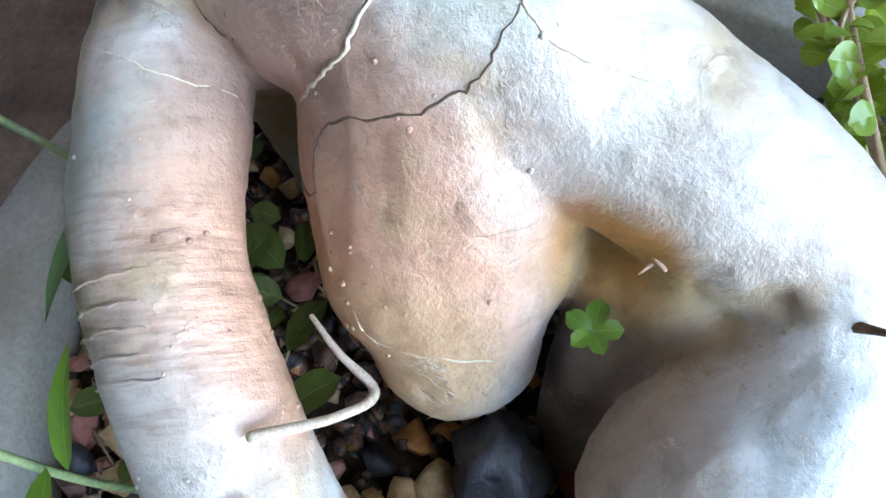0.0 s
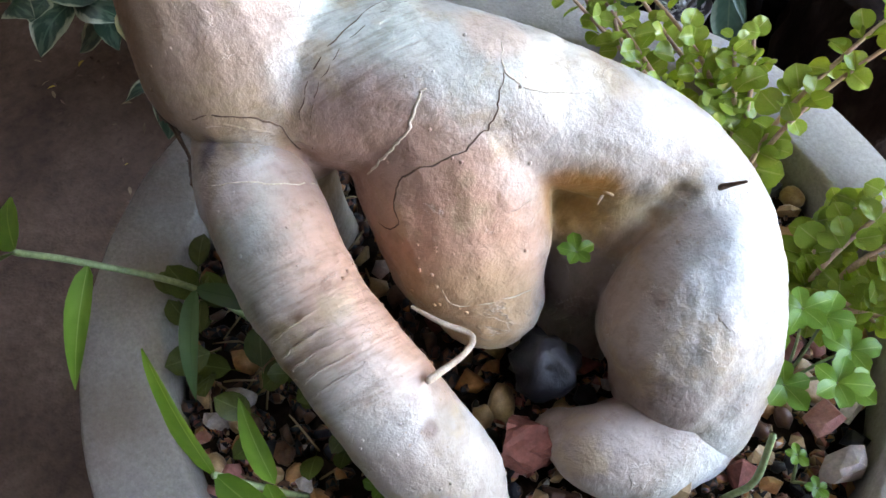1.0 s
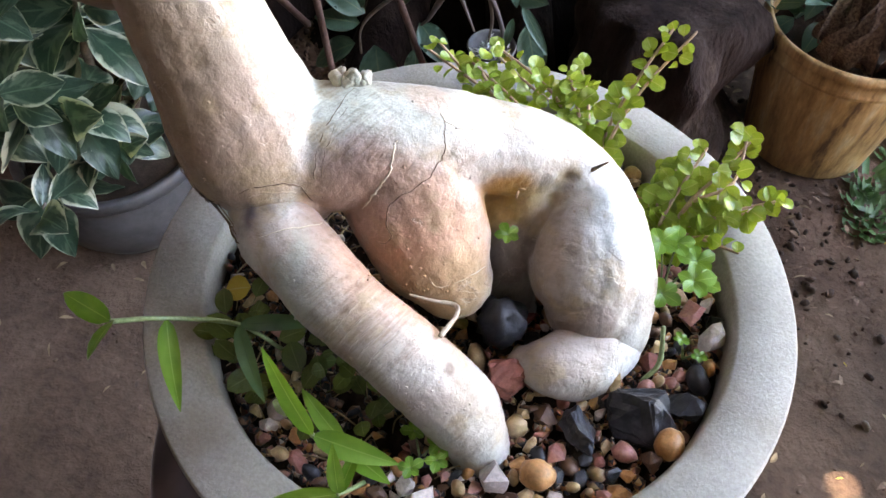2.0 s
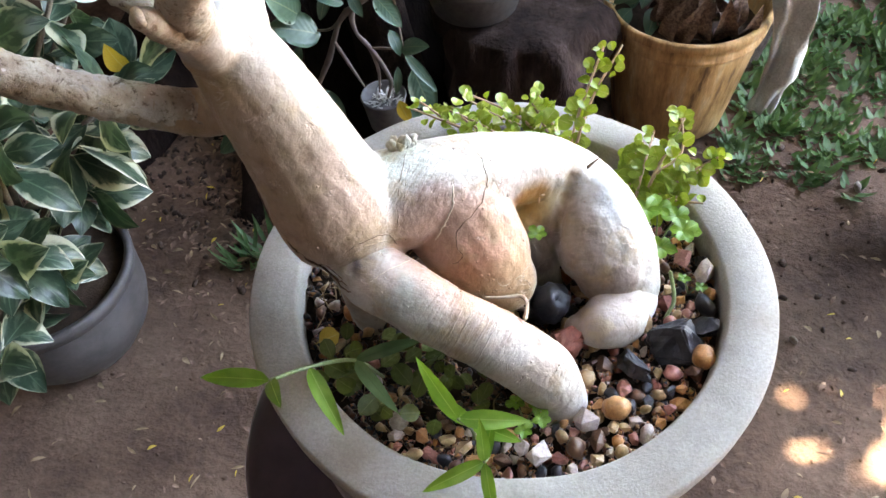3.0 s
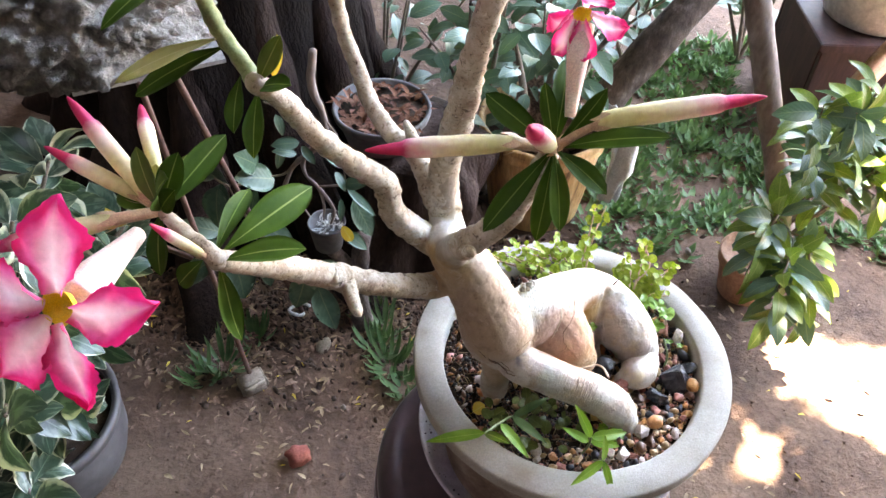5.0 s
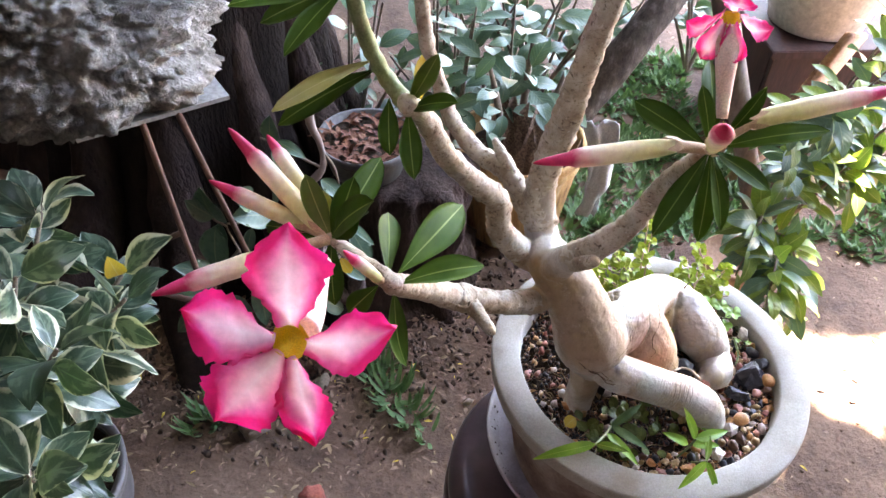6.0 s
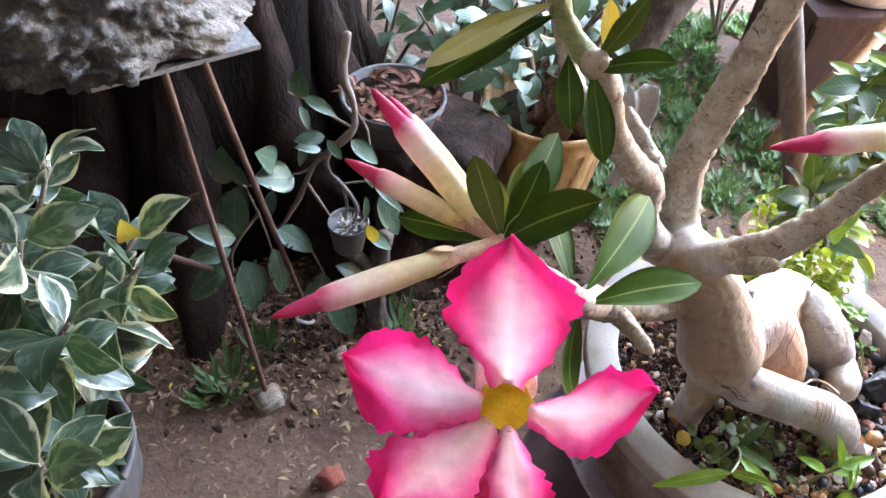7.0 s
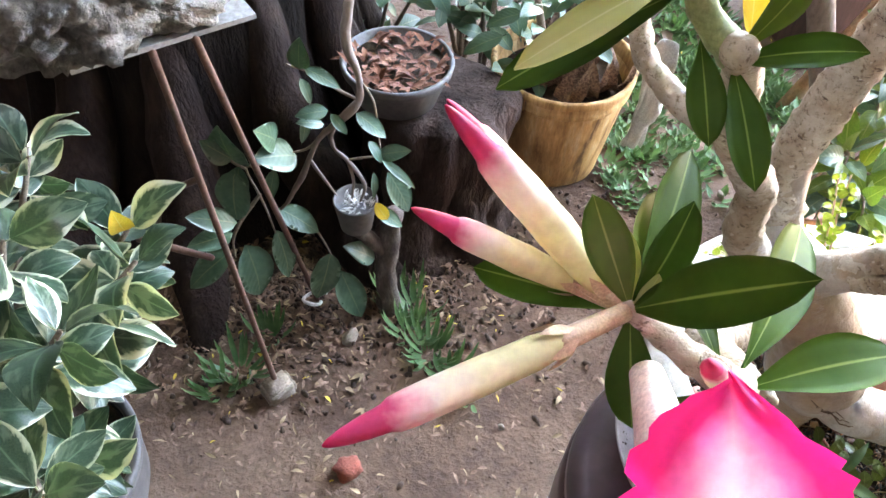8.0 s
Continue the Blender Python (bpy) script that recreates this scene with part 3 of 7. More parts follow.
def tube(bm, rows, seg=14, sub=6, rough=0.0, round_ends=True, freq=60.0):
    """A closed tube along rows of x, y, z, radius."""
    path = spline(rows, sub)
    path = [np.r_[q[:3], max(q[3], 1e-4)] for q in path]
    if round_ends:
        d0 = path[0][:3] - path[1][:3]
        d1 = path[-1][:3] - path[-2][:3]
        d0, d1 = d0 / np.linalg.norm(d0), d1 / np.linalg.norm(d1)
        r0, r1 = path[0][3], path[-1][3]
        head = [np.r_[path[0][:3] + d0 * r0 * s, r0 * math.sqrt(max(1 - s * s, 0.01))] for s in (0.95, 0.7, 0.4)]
        tail = [np.r_[path[-1][:3] + d1 * r1 * s, r1 * math.sqrt(max(1 - s * s, 0.01))] for s in (0.4, 0.7, 0.95)]
        path = head + path + tail
    rings, side = [], None
    for i, q in enumerate(path):
        a, b = path[max(i - 1, 0)][:3], path[min(i + 1, len(path) - 1)][:3]
        d = Vector(b - a).normalized()
        if side is None:
            side = d.orthogonal().normalized()
        side = (side - d * side.dot(d)).normalized()
        other = d.cross(side)
        ring = []
        for k in range(seg):
            an = 2 * math.pi * k / seg
            way = side * math.cos(an) + other * math.sin(an)
            c = Vector(q[:3]) + way * q[3]
            if rough:
                c += way * q[3] * rough * noise.noise(c * freq)
            ring.append(bm.verts.new(c))
        rings.append(ring)
    for a, b in zip(rings, rings[1:]):
        for k in range(seg):
            bm.faces.new((a[k], a[(k + 1) % seg], b[(k + 1) % seg], b[k]))
    bm.faces.new(rings[0][::-1])
    bm.faces.new(rings[-1])
    return bm


def lathe(bm, profile, centre, seg=64, wobble=0.0, hollow=False):
    """Turns rows of radius, height about the upright axis at centre; hollow: a ring whose profile closes on itself."""
    rings = []
    for r, z in profile:
        ring = []
        for k in range(seg):
            an = 2 * math.pi * k / seg
            w = 1 + wobble * noise.noise(Vector((math.cos(an) * 2, math.sin(an) * 2, z * 12)))
            ring.append(bm.verts.new((centre[0] + r * w * math.cos(an), centre[1] + r * w * math.sin(an), centre[2] + z)))
        rings.append(ring)
    for a, b in zip(rings, rings[1:] + (rings[:1] if hollow else [])):
        for k in range(seg):
            bm.faces.new((a[k], a[(k + 1) % seg], b[(k + 1) % seg], b[k]))
    if not hollow:
        bm.faces.new(rings[0][::-1])
        bm.faces.new(rings[-1])
    return bm


def blade(bm, base, tip, width, up=(0, 0, 1), bend=0.1, fold=0.12, shape=0.45, sharp=1.0, nl=8, nw=4, thick=0.0, twist=0.0, ruffle=0.0, blunt=0.0):
    """A leaf from base to tip. bend: sag of its middle away from up; fold: rise of its margins; shape: where it is widest; blunt: rounder tip."""
    uvl = bm.loops.layers.uv.verify()
    b, t, u = Vector(base), Vector(tip), Vector(up)
    along = t - b
    length = along.length
    d = along / length
    s = d.cross(u)
    s = s.normalized() if s.length > 1e-4 else d.orthogonal().normalized()
    nrm = s.cross(d)
    grids = []
    seed = Vector((b.x * 97.0, b.y * 97.0, b.z * 97.0))
    for layer in ((0.5, -0.5) if thick else (0.0,)):
        grid = []
        for i in range(nl + 1):
            x = i / nl
            e = math.log(0.5) / math.log(shape)
            w = math.sin(math.pi * x ** e) ** (0.75 * sharp) if 0 < x < 1 else 0.0
            if blunt and x > shape:
                w = w * (1 - blunt) + blunt * math.sqrt(max(0.0, 1 - ((x - shape) / (1 - shape)) ** 2))
            w = max(w, 0.03) * width * 0.5
            row = []
            for j in range(nw + 1):
                y = 2 * j / nw - 1
                tw = twist * x
                sd = s * math.cos(tw) + nrm * math.sin(tw)
                nn = nrm * math.cos(tw) - s * math.sin(tw)
                p = b + along * x + sd * (w * y) + nn * (fold * abs(y) * w + bend * length * math.sin(math.pi * x * 0.9))
                if ruffle:
                    p += nn * (ruffle * length * abs(y) * noise.noise(seed + Vector((x * 4.0, y * 2.0, 0))))
                row.append(bm.verts.new(p + nn * (layer * thick * (1 - 0.85 * abs(y)))))
            grid.append(row)
        grids.append(grid)
    for g, grid in enumerate(grids):
        for i in range(nl):
            for j in range(nw):
                q = [(i, j), (i + 1, j), (i + 1, j + 1), (i, j + 1)]
                if g == 0:
                    q = q[::-1]
                f = bm.faces.new([grid[a][c] for a, c in q])
                for lp, (a, c) in zip(f.loops, q):
                    lp[uvl].uv = (a / nl, c / nw)
    if thick:
        top, low = grids
        for i in range(nl):
            for j in (0, nw):
                q = [top[i][j], top[i + 1][j], low[i + 1][j], low[i][j]]
                f = bm.faces.new(q if j else q[::-1])
                for lp, a in zip(f.loops, (i, i + 1, i + 1, i)):
                    lp[uvl].uv = (a / nl, j / nw)
    return bm


def lump(bm, centre, size, seed, sub=2, rough=0.25, turn=None, freq=1.6):
    """An uneven stone: a ball of unit size, roughened and stretched."""
    made = bmesh.ops.create_icosphere(bm, subdivisions=sub, radius=1.0)["verts"]
    m = Euler(turn or (seed * 1.7, seed * 2.3, seed * 0.9)).to_matrix()
    for v in made:
        c = v.co.copy()
        k = 1 + rough * noise.noise(c * freq + Vector((seed * 3.1, seed * 1.3, seed * 7.7))) + 0.4 * rough * noise.noise(c * freq * 3 + Vector((seed, 0, 0)))
        v.co = Vector(centre) + m @ Vector((c.x * k * size[0], c.y * k * size[1], c.z * k * size[2]))
    return bm


def leaf_mesh(name, mat, width, bend=0.08, fold=0.15, shape=0.45, sharp=1.0, nl=7, nw=4, ruffle=0.03, blunt=0.0, stalk=0.0, twist=0.0):
    """A leaf one metre long from the origin along +y, facing +z, to be set at many places."""
    bm = bmesh.new()
    blade(bm, (0, stalk, 0), (0, 1, 0), width, (0, 0, 1), bend, fold, shape, sharp, nl, nw, 0.0, twist, ruffle, blunt)
    if stalk:
        tube(bm, [(0, 0, 0, 0.012), (0, stalk * 0.5, 0.01, 0.010), (0, stalk * 1.05, 0, 0.008)], 5, 1, round_ends=False)
    return mesh_of(name, bm, mat)


def set_at(base, way, up, scale):
    """The pose of a leaf mesh: from base along way, its face towards up."""
    y = Vector(way).normalized()
    x = y.cross(Vector(up))
    x = x.normalized() if x.length > 1e-4 else y.orthogonal().normalized()
    z = x.cross(y)
    m = Matrix((x, y, z)).transposed().to_4x4()
    return Matrix.Translation(base) @ m @ Matrix.Diagonal((scale, scale, scale, 1))


def piece(name, me, m, parent):
    """A part on shared mesh data, at the world pose m."""
    ob = new(name, me)
    ob.parent = parent
    ob.matrix_basis = (parent.matrix_basis.inverted() if parent.parent is None else Matrix()) @ m
    return ob


def pick(a, b):
    return random.uniform(a, b)


def chip(bm, centre, size, seed, points=13):
    """An angular broken pebble: the hull of scattered points."""
    rn = random.Random(int(seed * 1000) % 99991)
    m = Euler((rn.uniform(0, 6), rn.uniform(0, 6), rn.uniform(0, 6))).to_matrix()
    flat = Euler((rn.uniform(-0.4, 0.4), rn.uniform(-0.4, 0.4), rn.uniform(0, 6))).to_matrix()
    vs = []
    for i in range(points):
        v = Vector((rn.gauss(0, 1), rn.gauss(0, 1), rn.gauss(0, 1))).normalized() * rn.uniform(0.85, 1.1)
        v = m @ v
        vs.append(bm.verts.new(Vector(centre) + flat @ Vector((v.x * size[0], v.y * size[1], v.z * size[2]))))
    done = bmesh.ops.convex_hull(bm, input=vs, use_existing_faces=False)
    inner = [g for g in done["geom_interior"] if isinstance(g, bmesh.types.BMVert)]
    bmesh.ops.delete(bm, geom=inner, context="VERTS")
    return bm

# ---- setting ----
bm = bmesh.new()
GX = 120


def ground_height(x, y):
    d = math.hypot(x, y)
    if d > 4:
        return 0.0
    return 0.010 * noise.noise(Vector((x * 3, y * 3, 0))) + 0.004 * noise.noise(Vector((x * 14, y * 14, 3))) + 0.002 * noise.noise(Vector((x * 45, y * 45, 7)))


lim = [-60.0, -12.0, -4.0] + [-2.4 + 5.0 * i / GX for i in range(GX + 1)] + [4.5, 12.0, 60.0]
grid = [[bm.verts.new((x, y, ground_height(x, y) - 0.004)) for y in lim] for x in lim]
for i in range(len(lim) - 1):
    for j in range(len(lim) - 1):
        bm.faces.new((grid[i][j], grid[i + 1][j], grid[i + 1][j + 1], grid[i][j + 1]))
solid("ground", bm, MAT_SOIL, "bare brown trodden garden soil", "ground", kind="structure")

# ---- the pot and its stand ----
from mathutils.bvhtree import BVHTree

RIM = Vector((0.0, 0.0, 0.65))
SX, SY = -0.023, -0.018
stand = thing("drum_stool", (SX, SY, 0), "dark brown glazed round drum stool under the pot", "stool")
bm = bmesh.new()
lathe(bm, [(0.098, 0.0), (0.104, 0.004), (0.108, 0.05), (0.117, 0.2), (0.1235, 0.36), (0.1245, 0.45), (0.1235, 0.49), (0.1215, 0.506), (0.03, 0.507)],
      (SX, SY, 0), 96)
part("body", bm, MAT_GLAZE, stand)
bm = bmesh.new()
lathe(bm, [(0.06, 0.508), (0.1212, 0.508), (0.1208, 0.516), (0.117, 0.524), (0.109, 0.529), (0.099, 0.530), (0.05, 0.530)],
      (SX, SY, 0), 96)
part("top_rim", bm, MAT_GLAZE, stand, "rounded glossy brown shoulder")

saucer = thing("pot_saucer", (-0.003, 0.008, 0.531), "thin greyish lilac plastic saucer with dirt under the pot", "saucer")
bm = bmesh.new()
lathe(bm, [(0.088, 0.0), (0.096, 0.001), (0.1045, 0.013), (0.1075, 0.0175), (0.1078, 0.0190), (0.1066, 0.0195), (0.1030, 0.0150), (0.0945, 0.0035), (0.03, 0.003)], (-0.003, 0.008, 0.531), 112, 0.004)
part("dish", bm, MAT_SAUCER, saucer)
rn = random.Random(21)
bm = bmesh.new()
for k in range(70):
    an, rr = rn.uniform(2.6, 6.0), rn.uniform(0.0975, 0.1035)
    q = rn.uniform(0.0005, 0.0016)
    lump(bm, (-0.003 + rr * math.cos(an), 0.008 + rr * math.sin(an), 0.531 + 0.0035 + (rr - 0.0945) * 1.35), (q, q * 0.8, q * 0.5), k, 1, 0.4)
solid("dirt_specks", bm, MAT_POTSOIL, "dark crumbs of soil lying in the saucer", "dirt", kind="stuff")

pot = thing("bonsai_pot", (0, 0, 0.535), "round pale grey concrete bonsai pot with a thick flat rim", "pot")
bm = bmesh.new()
lathe(bm, [(0.078, -0.1155), (0.086, -0.1145), (0.090, -0.105), (0.0955, -0.07), (0.0995, -0.04), (0.1015, -0.022), (0.1015, -0.0172), (0.0925, -0.0172), (0.0905, -0.04), (0.03, -0.042)], RIM, 128, 0.006)
part("body", bm, MAT_STAINED_SHADED, pot, "tapering concrete wall, brown-stained and coloured darker for the rim's shade")
bm = bmesh.new()
lathe(bm, [(0.0928, -0.0168), (0.1060, -0.0168), (0.1128, -0.0150), (0.1146, -0.0120), (0.1153, -0.0025), (0.1149, -0.0008), (0.1140, 0.0), (0.0955, 0.0), (0.0945, -0.0006), (0.0938, -0.0025), (0.0928, -0.0150)], RIM, 192, 0.006, True)
for v in bm.verts:
    v.co.z += 0.0007 * noise.noise(v.co * 45) + 0.0003 * noise.noise(v.co * 160)
part("rim", bm, MAT_CONCRETE, pot, "broad flat concrete rim with small pits and stains")

bm = bmesh.new()
NR, NA = 26, 72
rings = []
for i in range(NR + 1):
    r = 0.0932 * i / NR
    rings.append([bm.verts.new((r * math.cos(2 * math.pi * k / NA), r * math.sin(2 * math.pi * k / NA), 0.634 + 0.003 * noise.noise(Vector((r * math.cos(2 * math.pi * k / NA) * 60, r * math.sin(2 * math.pi * k / NA) * 60, 0)))))
                  for k in range(NA)] if i else [bm.verts.new((0, 0, 0.634))])
for k in range(NA):
    bm.faces.new((rings[0][0], rings[1][k], rings[1][(k + 1) % NA]))
for a, b in zip(rings[1:], rings[2:]):
    for k in range(NA):
        bm.faces.new((a[k], b[k], b[(k + 1) % NA], a[(k + 1) % NA]))
solid("potting_soil", bm, MAT_POTSOIL, "dark damp potting soil filling the bonsai pot", "soil")

# ---- the desert rose ----
rose = thing("desert_rose", (-0.01, -0.01, 0.634), "desert rose bonsai with a swollen pale grey trunk and pink flowers", "bonsai tree")


def melted(name, tubes, voxel, mat, parent, label="", dents=(), rough=0.0006, grooves=(), ease=4):
    """Tubes melted into one skin; dents: rows of x, y, z, reach, depth pushed in (or out) of it."""
    bm = bmesh.new()
    for rows in tubes:
        tube(bm, rows, 18, 6)
    tmp = new("melting", mesh_of("melting", bm, None))
    rm = tmp.modifiers.new("remesh", "REMESH")
    rm.mode, rm.voxel_size, rm.use_smooth_shade = "VOXEL", voxel, True
    sm = tmp.modifiers.new("smooth", "SMOOTH")
    sm.factor, sm.iterations = 0.5, ease
    bpy.context.view_layer.update()
    me = bpy.data.meshes.new_from_object(tmp.evaluated_get(bpy.context.evaluated_depsgraph_get()))
    old = tmp.data
    bpy.data.objects.remove(tmp)
    bpy.data.meshes.remove(old)
    co = np.empty(len(me.vertices) * 3)
    no = np.empty(len(me.vertices) * 3)
    me.vertices.foreach_get("co", co)
    me.vertices.foreach_get("normal", no)
    co, no = co.reshape(-1, 3), no.reshape(-1, 3)
    for x, y, z, reach, depth in dents:
        d2 = ((co - (x, y, z)) ** 2).sum(1) / reach ** 2
        co -= no * (depth * np.exp(-d2))[:, None]
    for line, reach, depth in grooves:
        pts = np.array([tuple(p) for p in spline(line, 10)])
        d2 = ((co[:, None, :] - pts[None]) ** 2).sum(2).min(1) / reach ** 2
        co -= no * (depth * np.exp(-d2))[:, None]
    h = np.array([1.6 * noise.noise(Vector(c) * 55) + 0.6 * noise.noise(Vector(c) * 170) + 0.3 * noise.noise(Vector((c[0] * 500, c[1] * 500, c[2] * 500))) for c in co])
    co += no * (rough * h)[:, None]
    me.vertices.foreach_set("co", co.ravel())
    me.name = name
    me.materials.clear()
    me.materials.append(mat)
    smooth_mesh(me)
    ob = new(name, me)
    ob.parent = parent
    ob.matrix_parent_inverse = parent.matrix_basis.inverted()
    if label:
        tagged(ob, label)
    return ob


TORSO = [(-0.0939, -0.0168, 0.7768, 0.0143), (-0.0834, -0.0228, 0.7638, 0.0170), (-0.0704, -0.0265, 0.7378, 0.0200), (-0.0593, -0.0282, 0.7102, 0.0238), (-0.0540, -0.0287, 0.6985, 0.0196)]
STUMP = [(-0.0570, -0.0291, 0.6932, 0.0143), (-0.0566, -0.0277, 0.6667, 0.0104), (-0.0567, -0.0253, 0.6450, 0.0102), (-0.0569, -0.0237, 0.6250, 0.0107)]
BACK = [(-0.0507, -0.0220, 0.7078, 0.0197), (-0.0309, -0.0059, 0.7052, 0.0202), (-0.0091, 0.0137, 0.6995, 0.0161), (0.0104, 0.0313, 0.6866, 0.0146), (0.0290, 0.0335, 0.6732, 0.0150), (0.0440, 0.0215, 0.6600, 0.0155), (0.0510, 0.0095, 0.6470, 0.0146), (0.0512, 0.0033, 0.6280, 0.0134)]
THIGH = [(0.0228, 0.0299, 0.6796, 0.0104), (0.0310, 0.0190, 0.6698, 0.0168), (0.0370, 0.0085, 0.6605, 0.0162), (0.0400, 0.0035, 0.6555, 0.0110)]
WEB = [(-0.0135, 0.0186, 0.6838, 0.0152), (-0.0009, 0.0286, 0.6713, 0.0140), (0.0161, 0.0313, 0.6623, 0.0129)]
FOOT = [(0.0525, 0.0030, 0.6420, 0.0138), (0.0485, -0.0095, 0.6462, 0.0130), (0.0415, -0.0180, 0.6505, 0.0108), (0.0345, -0.0215, 0.6500, 0.0068)]
BULB = [(-0.0326, -0.0051, 0.7046, 0.0201), (-0.0234, -0.0055, 0.6958, 0.0219), (-0.0151, -0.0086, 0.6839, 0.0221), (-0.0062, -0.0121, 0.6729, 0.0197), (0.0011, -0.0136, 0.6644, 0.0138)]
LIMB = [(-0.0534, -0.0382, 0.6979, 0.0114), (-0.0437, -0.0438, 0.6950, 0.0128), (-0.0140, -0.0517, 0.6869, 0.0124), (0.0090, -0.0514, 0.6727, 0.0129), (0.0237, -0.0495, 0.6569, 0.0131), (0.0304, -0.0488, 0.6440, 0.0115), (0.0332, -0.0489, 0.6280, 0.0109)]
ROOT = [(0.0052, 0.0151, 0.6680, 0.0110), (0.0111, 0.0086, 0.6548, 0.0092), (0.0165, 0.0050, 0.6300, 0.0095)]
ROWS_L = [(-0.0872, -0.0232, 0.7565, 0.0101), (-0.1035, -0.0316, 0.7551, 0.0079), (-0.1285, -0.0495, 0.7745, 0.0068), (-0.1520, -0.0640, 0.7950, 0.0072), (-0.1629, -0.0765, 0.8119, 0.0066), (-0.1750, -0.0985, 0.8400, 0.0060), (-0.1907, -0.1272, 0.8735, 0.0047)]
ROWS_M = [(-0.0938, -0.0147, 0.7737, 0.0102), (-0.1070, -0.0105, 0.7740, 0.0086), (-0.1262, -0.0215, 0.8040, 0.0074), (-0.1305, -0.0240, 0.8290, 0.0068), (-0.1440, -0.0325, 0.8480, 0.0062), (-0.1620, -0.0430, 0.8750, 0.0056), (-0.1740, -0.0555, 0.9055, 0.0052), (-0.1826, -0.0635, 0.9191, 0.0047)]
ROWS_C = [(-0.0936, -0.0104, 0.7714, 0.0122), (-0.0969, 0.0007, 0.7885, 0.0100), (-0.0987, 0.0066, 0.8144, 0.0090), (-0.0897, 0.0080, 0.8598, 0.0086), (-0.0862, 0.0066, 0.8856, 0.0074), (-0.0816, 0.0065, 0.9090, 0.0070), (-0.0716, 0.0090, 0.9583, 0.0065), (-0.0742, -0.0028, 1.0185, 0.0059)]
ROWS_R = [(-0.0920, -0.0277, 0.7808, 0.0102), (-0.0867, -0.0409, 0.8012, 0.0080), (-0.0773, -0.0524, 0.8201, 0.0072), (-0.0637, -0.0547, 0.8387, 0.0060), (-0.0565, -0.0614, 0.8660, 0.0054), (-0.0545, -0.0841, 0.9013, 0.0045)]
FOLD = [(-0.0395, 0.0098, 0.7212), (-0.0418, -0.0010, 0.7202), (-0.0418, -0.0094, 0.7197), (-0.0386, -0.0235, 0.7127), (-0.0379, -0.0317, 0.7045)]
FILL = [(0.0087, 0.0289, 0.6839, 0.0130), (0.0112, 0.0226, 0.6743, 0.0125), (0.0120, 0.0180, 0.6664, 0.0115), (0.0120, 0.0125, 0.6566, 0.0097)]
KNEE = [(0.0327, 0.0268, 0.6750, 0.0143), (0.0395, 0.0160, 0.6650, 0.0158), (0.0440, 0.0070, 0.6570, 0.0145)]
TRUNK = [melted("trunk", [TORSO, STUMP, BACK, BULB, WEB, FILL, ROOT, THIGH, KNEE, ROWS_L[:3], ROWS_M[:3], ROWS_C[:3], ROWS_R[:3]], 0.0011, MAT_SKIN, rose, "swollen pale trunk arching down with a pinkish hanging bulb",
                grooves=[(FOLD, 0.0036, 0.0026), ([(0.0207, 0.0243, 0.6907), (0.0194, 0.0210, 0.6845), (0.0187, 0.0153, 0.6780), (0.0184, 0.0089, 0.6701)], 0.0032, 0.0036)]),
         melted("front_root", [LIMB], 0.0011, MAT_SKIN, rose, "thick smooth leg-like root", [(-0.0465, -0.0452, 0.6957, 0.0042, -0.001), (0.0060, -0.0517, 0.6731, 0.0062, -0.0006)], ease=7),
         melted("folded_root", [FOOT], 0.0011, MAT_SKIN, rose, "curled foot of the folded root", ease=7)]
bpy.context.view_layer.update()
SKINS = [BVHTree.FromPolygons([v.co.copy() for v in o.data.vertices], [tuple(p.vertices) for p in o.data.polygons]) for o in TRUNK]


def on_skin(p, lift=0.0):
    """The nearest place on the trunk's skin."""
    best = min((s.find_nearest(Vector(p)) for s in SKINS), key=lambda h: h[3])
    return best[0] + best[1] * lift


def seam(name, pts, r, mat, lift=0.0, label="", jitter=0.0004):
    """A crack, ridge or scab line that follows the skin."""
    path = spline(pts, 6)
    rows = []
    for i, p in enumerate(path):
        q = on_skin(p, lift)
        if rows and (Vector(rows[-1][:3]) - q).length < 0.0003:
            continue
        k = math.sin(math.pi * (i + 0.5) / len(path)) ** 0.5
        rows.append((q.x + jitter * noise.noise(q * 900), q.y + jitter * noise.noise(q * 900 + Vector((3, 0, 0))), q.z, r * (0.35 + 0.65 * k)))
    if len(rows) < 3:
        return None
    bm = bmesh.new()
    tube(bm, rows, 6, 1, 0.3, freq=900)
    return part(name, bm, mat, rose, label)


def branch(name, rows, parent, mat=MAT_BRANCH, sub=9, rough=0.2):
    bm = bmesh.new()
    path = [np.r_[q[:3], q[3] * (1 + 0.025 * math.sin(k * 2.1) + 0.05 * noise.noise(Vector(q[:3]) * 330))] for k, q in enumerate(spline(rows, sub))]
    tube(bm, path, 16, 2, rough, freq=260.0)
    return part(name, bm, mat, parent)


B_L = branch("branch", ROWS_L[1:], rose)
B_M = branch("branch", ROWS_M[1:], rose)
B_C = branch("branch", ROWS_C[1:], rose)
B_R = branch("branch", ROWS_R[1:], rose)
B_D = branch("branch", [(-0.1035, 0.0034, 0.7935, 0.0071), (-0.1149, 0.0253, 0.8080, 0.0063), (-0.1316, 0.0416, 0.8133, 0.0057), (-0.1455, 0.0591, 0.8238, 0.0052), (-0.1528, 0.0657, 0.8423, 0.0050), (-0.1619, 0.0690, 0.8719, 0.0046), (-0.1693, 0.0728, 0.9247, 0.0041)], rose)
branch("branch_stub", [(-0.1103, 0.0174, 0.8011, 0.0061), (-0.1151, 0.0273, 0.8110, 0.0057), (-0.1220, 0.0386, 0.8235, 0.0022)], B_D)
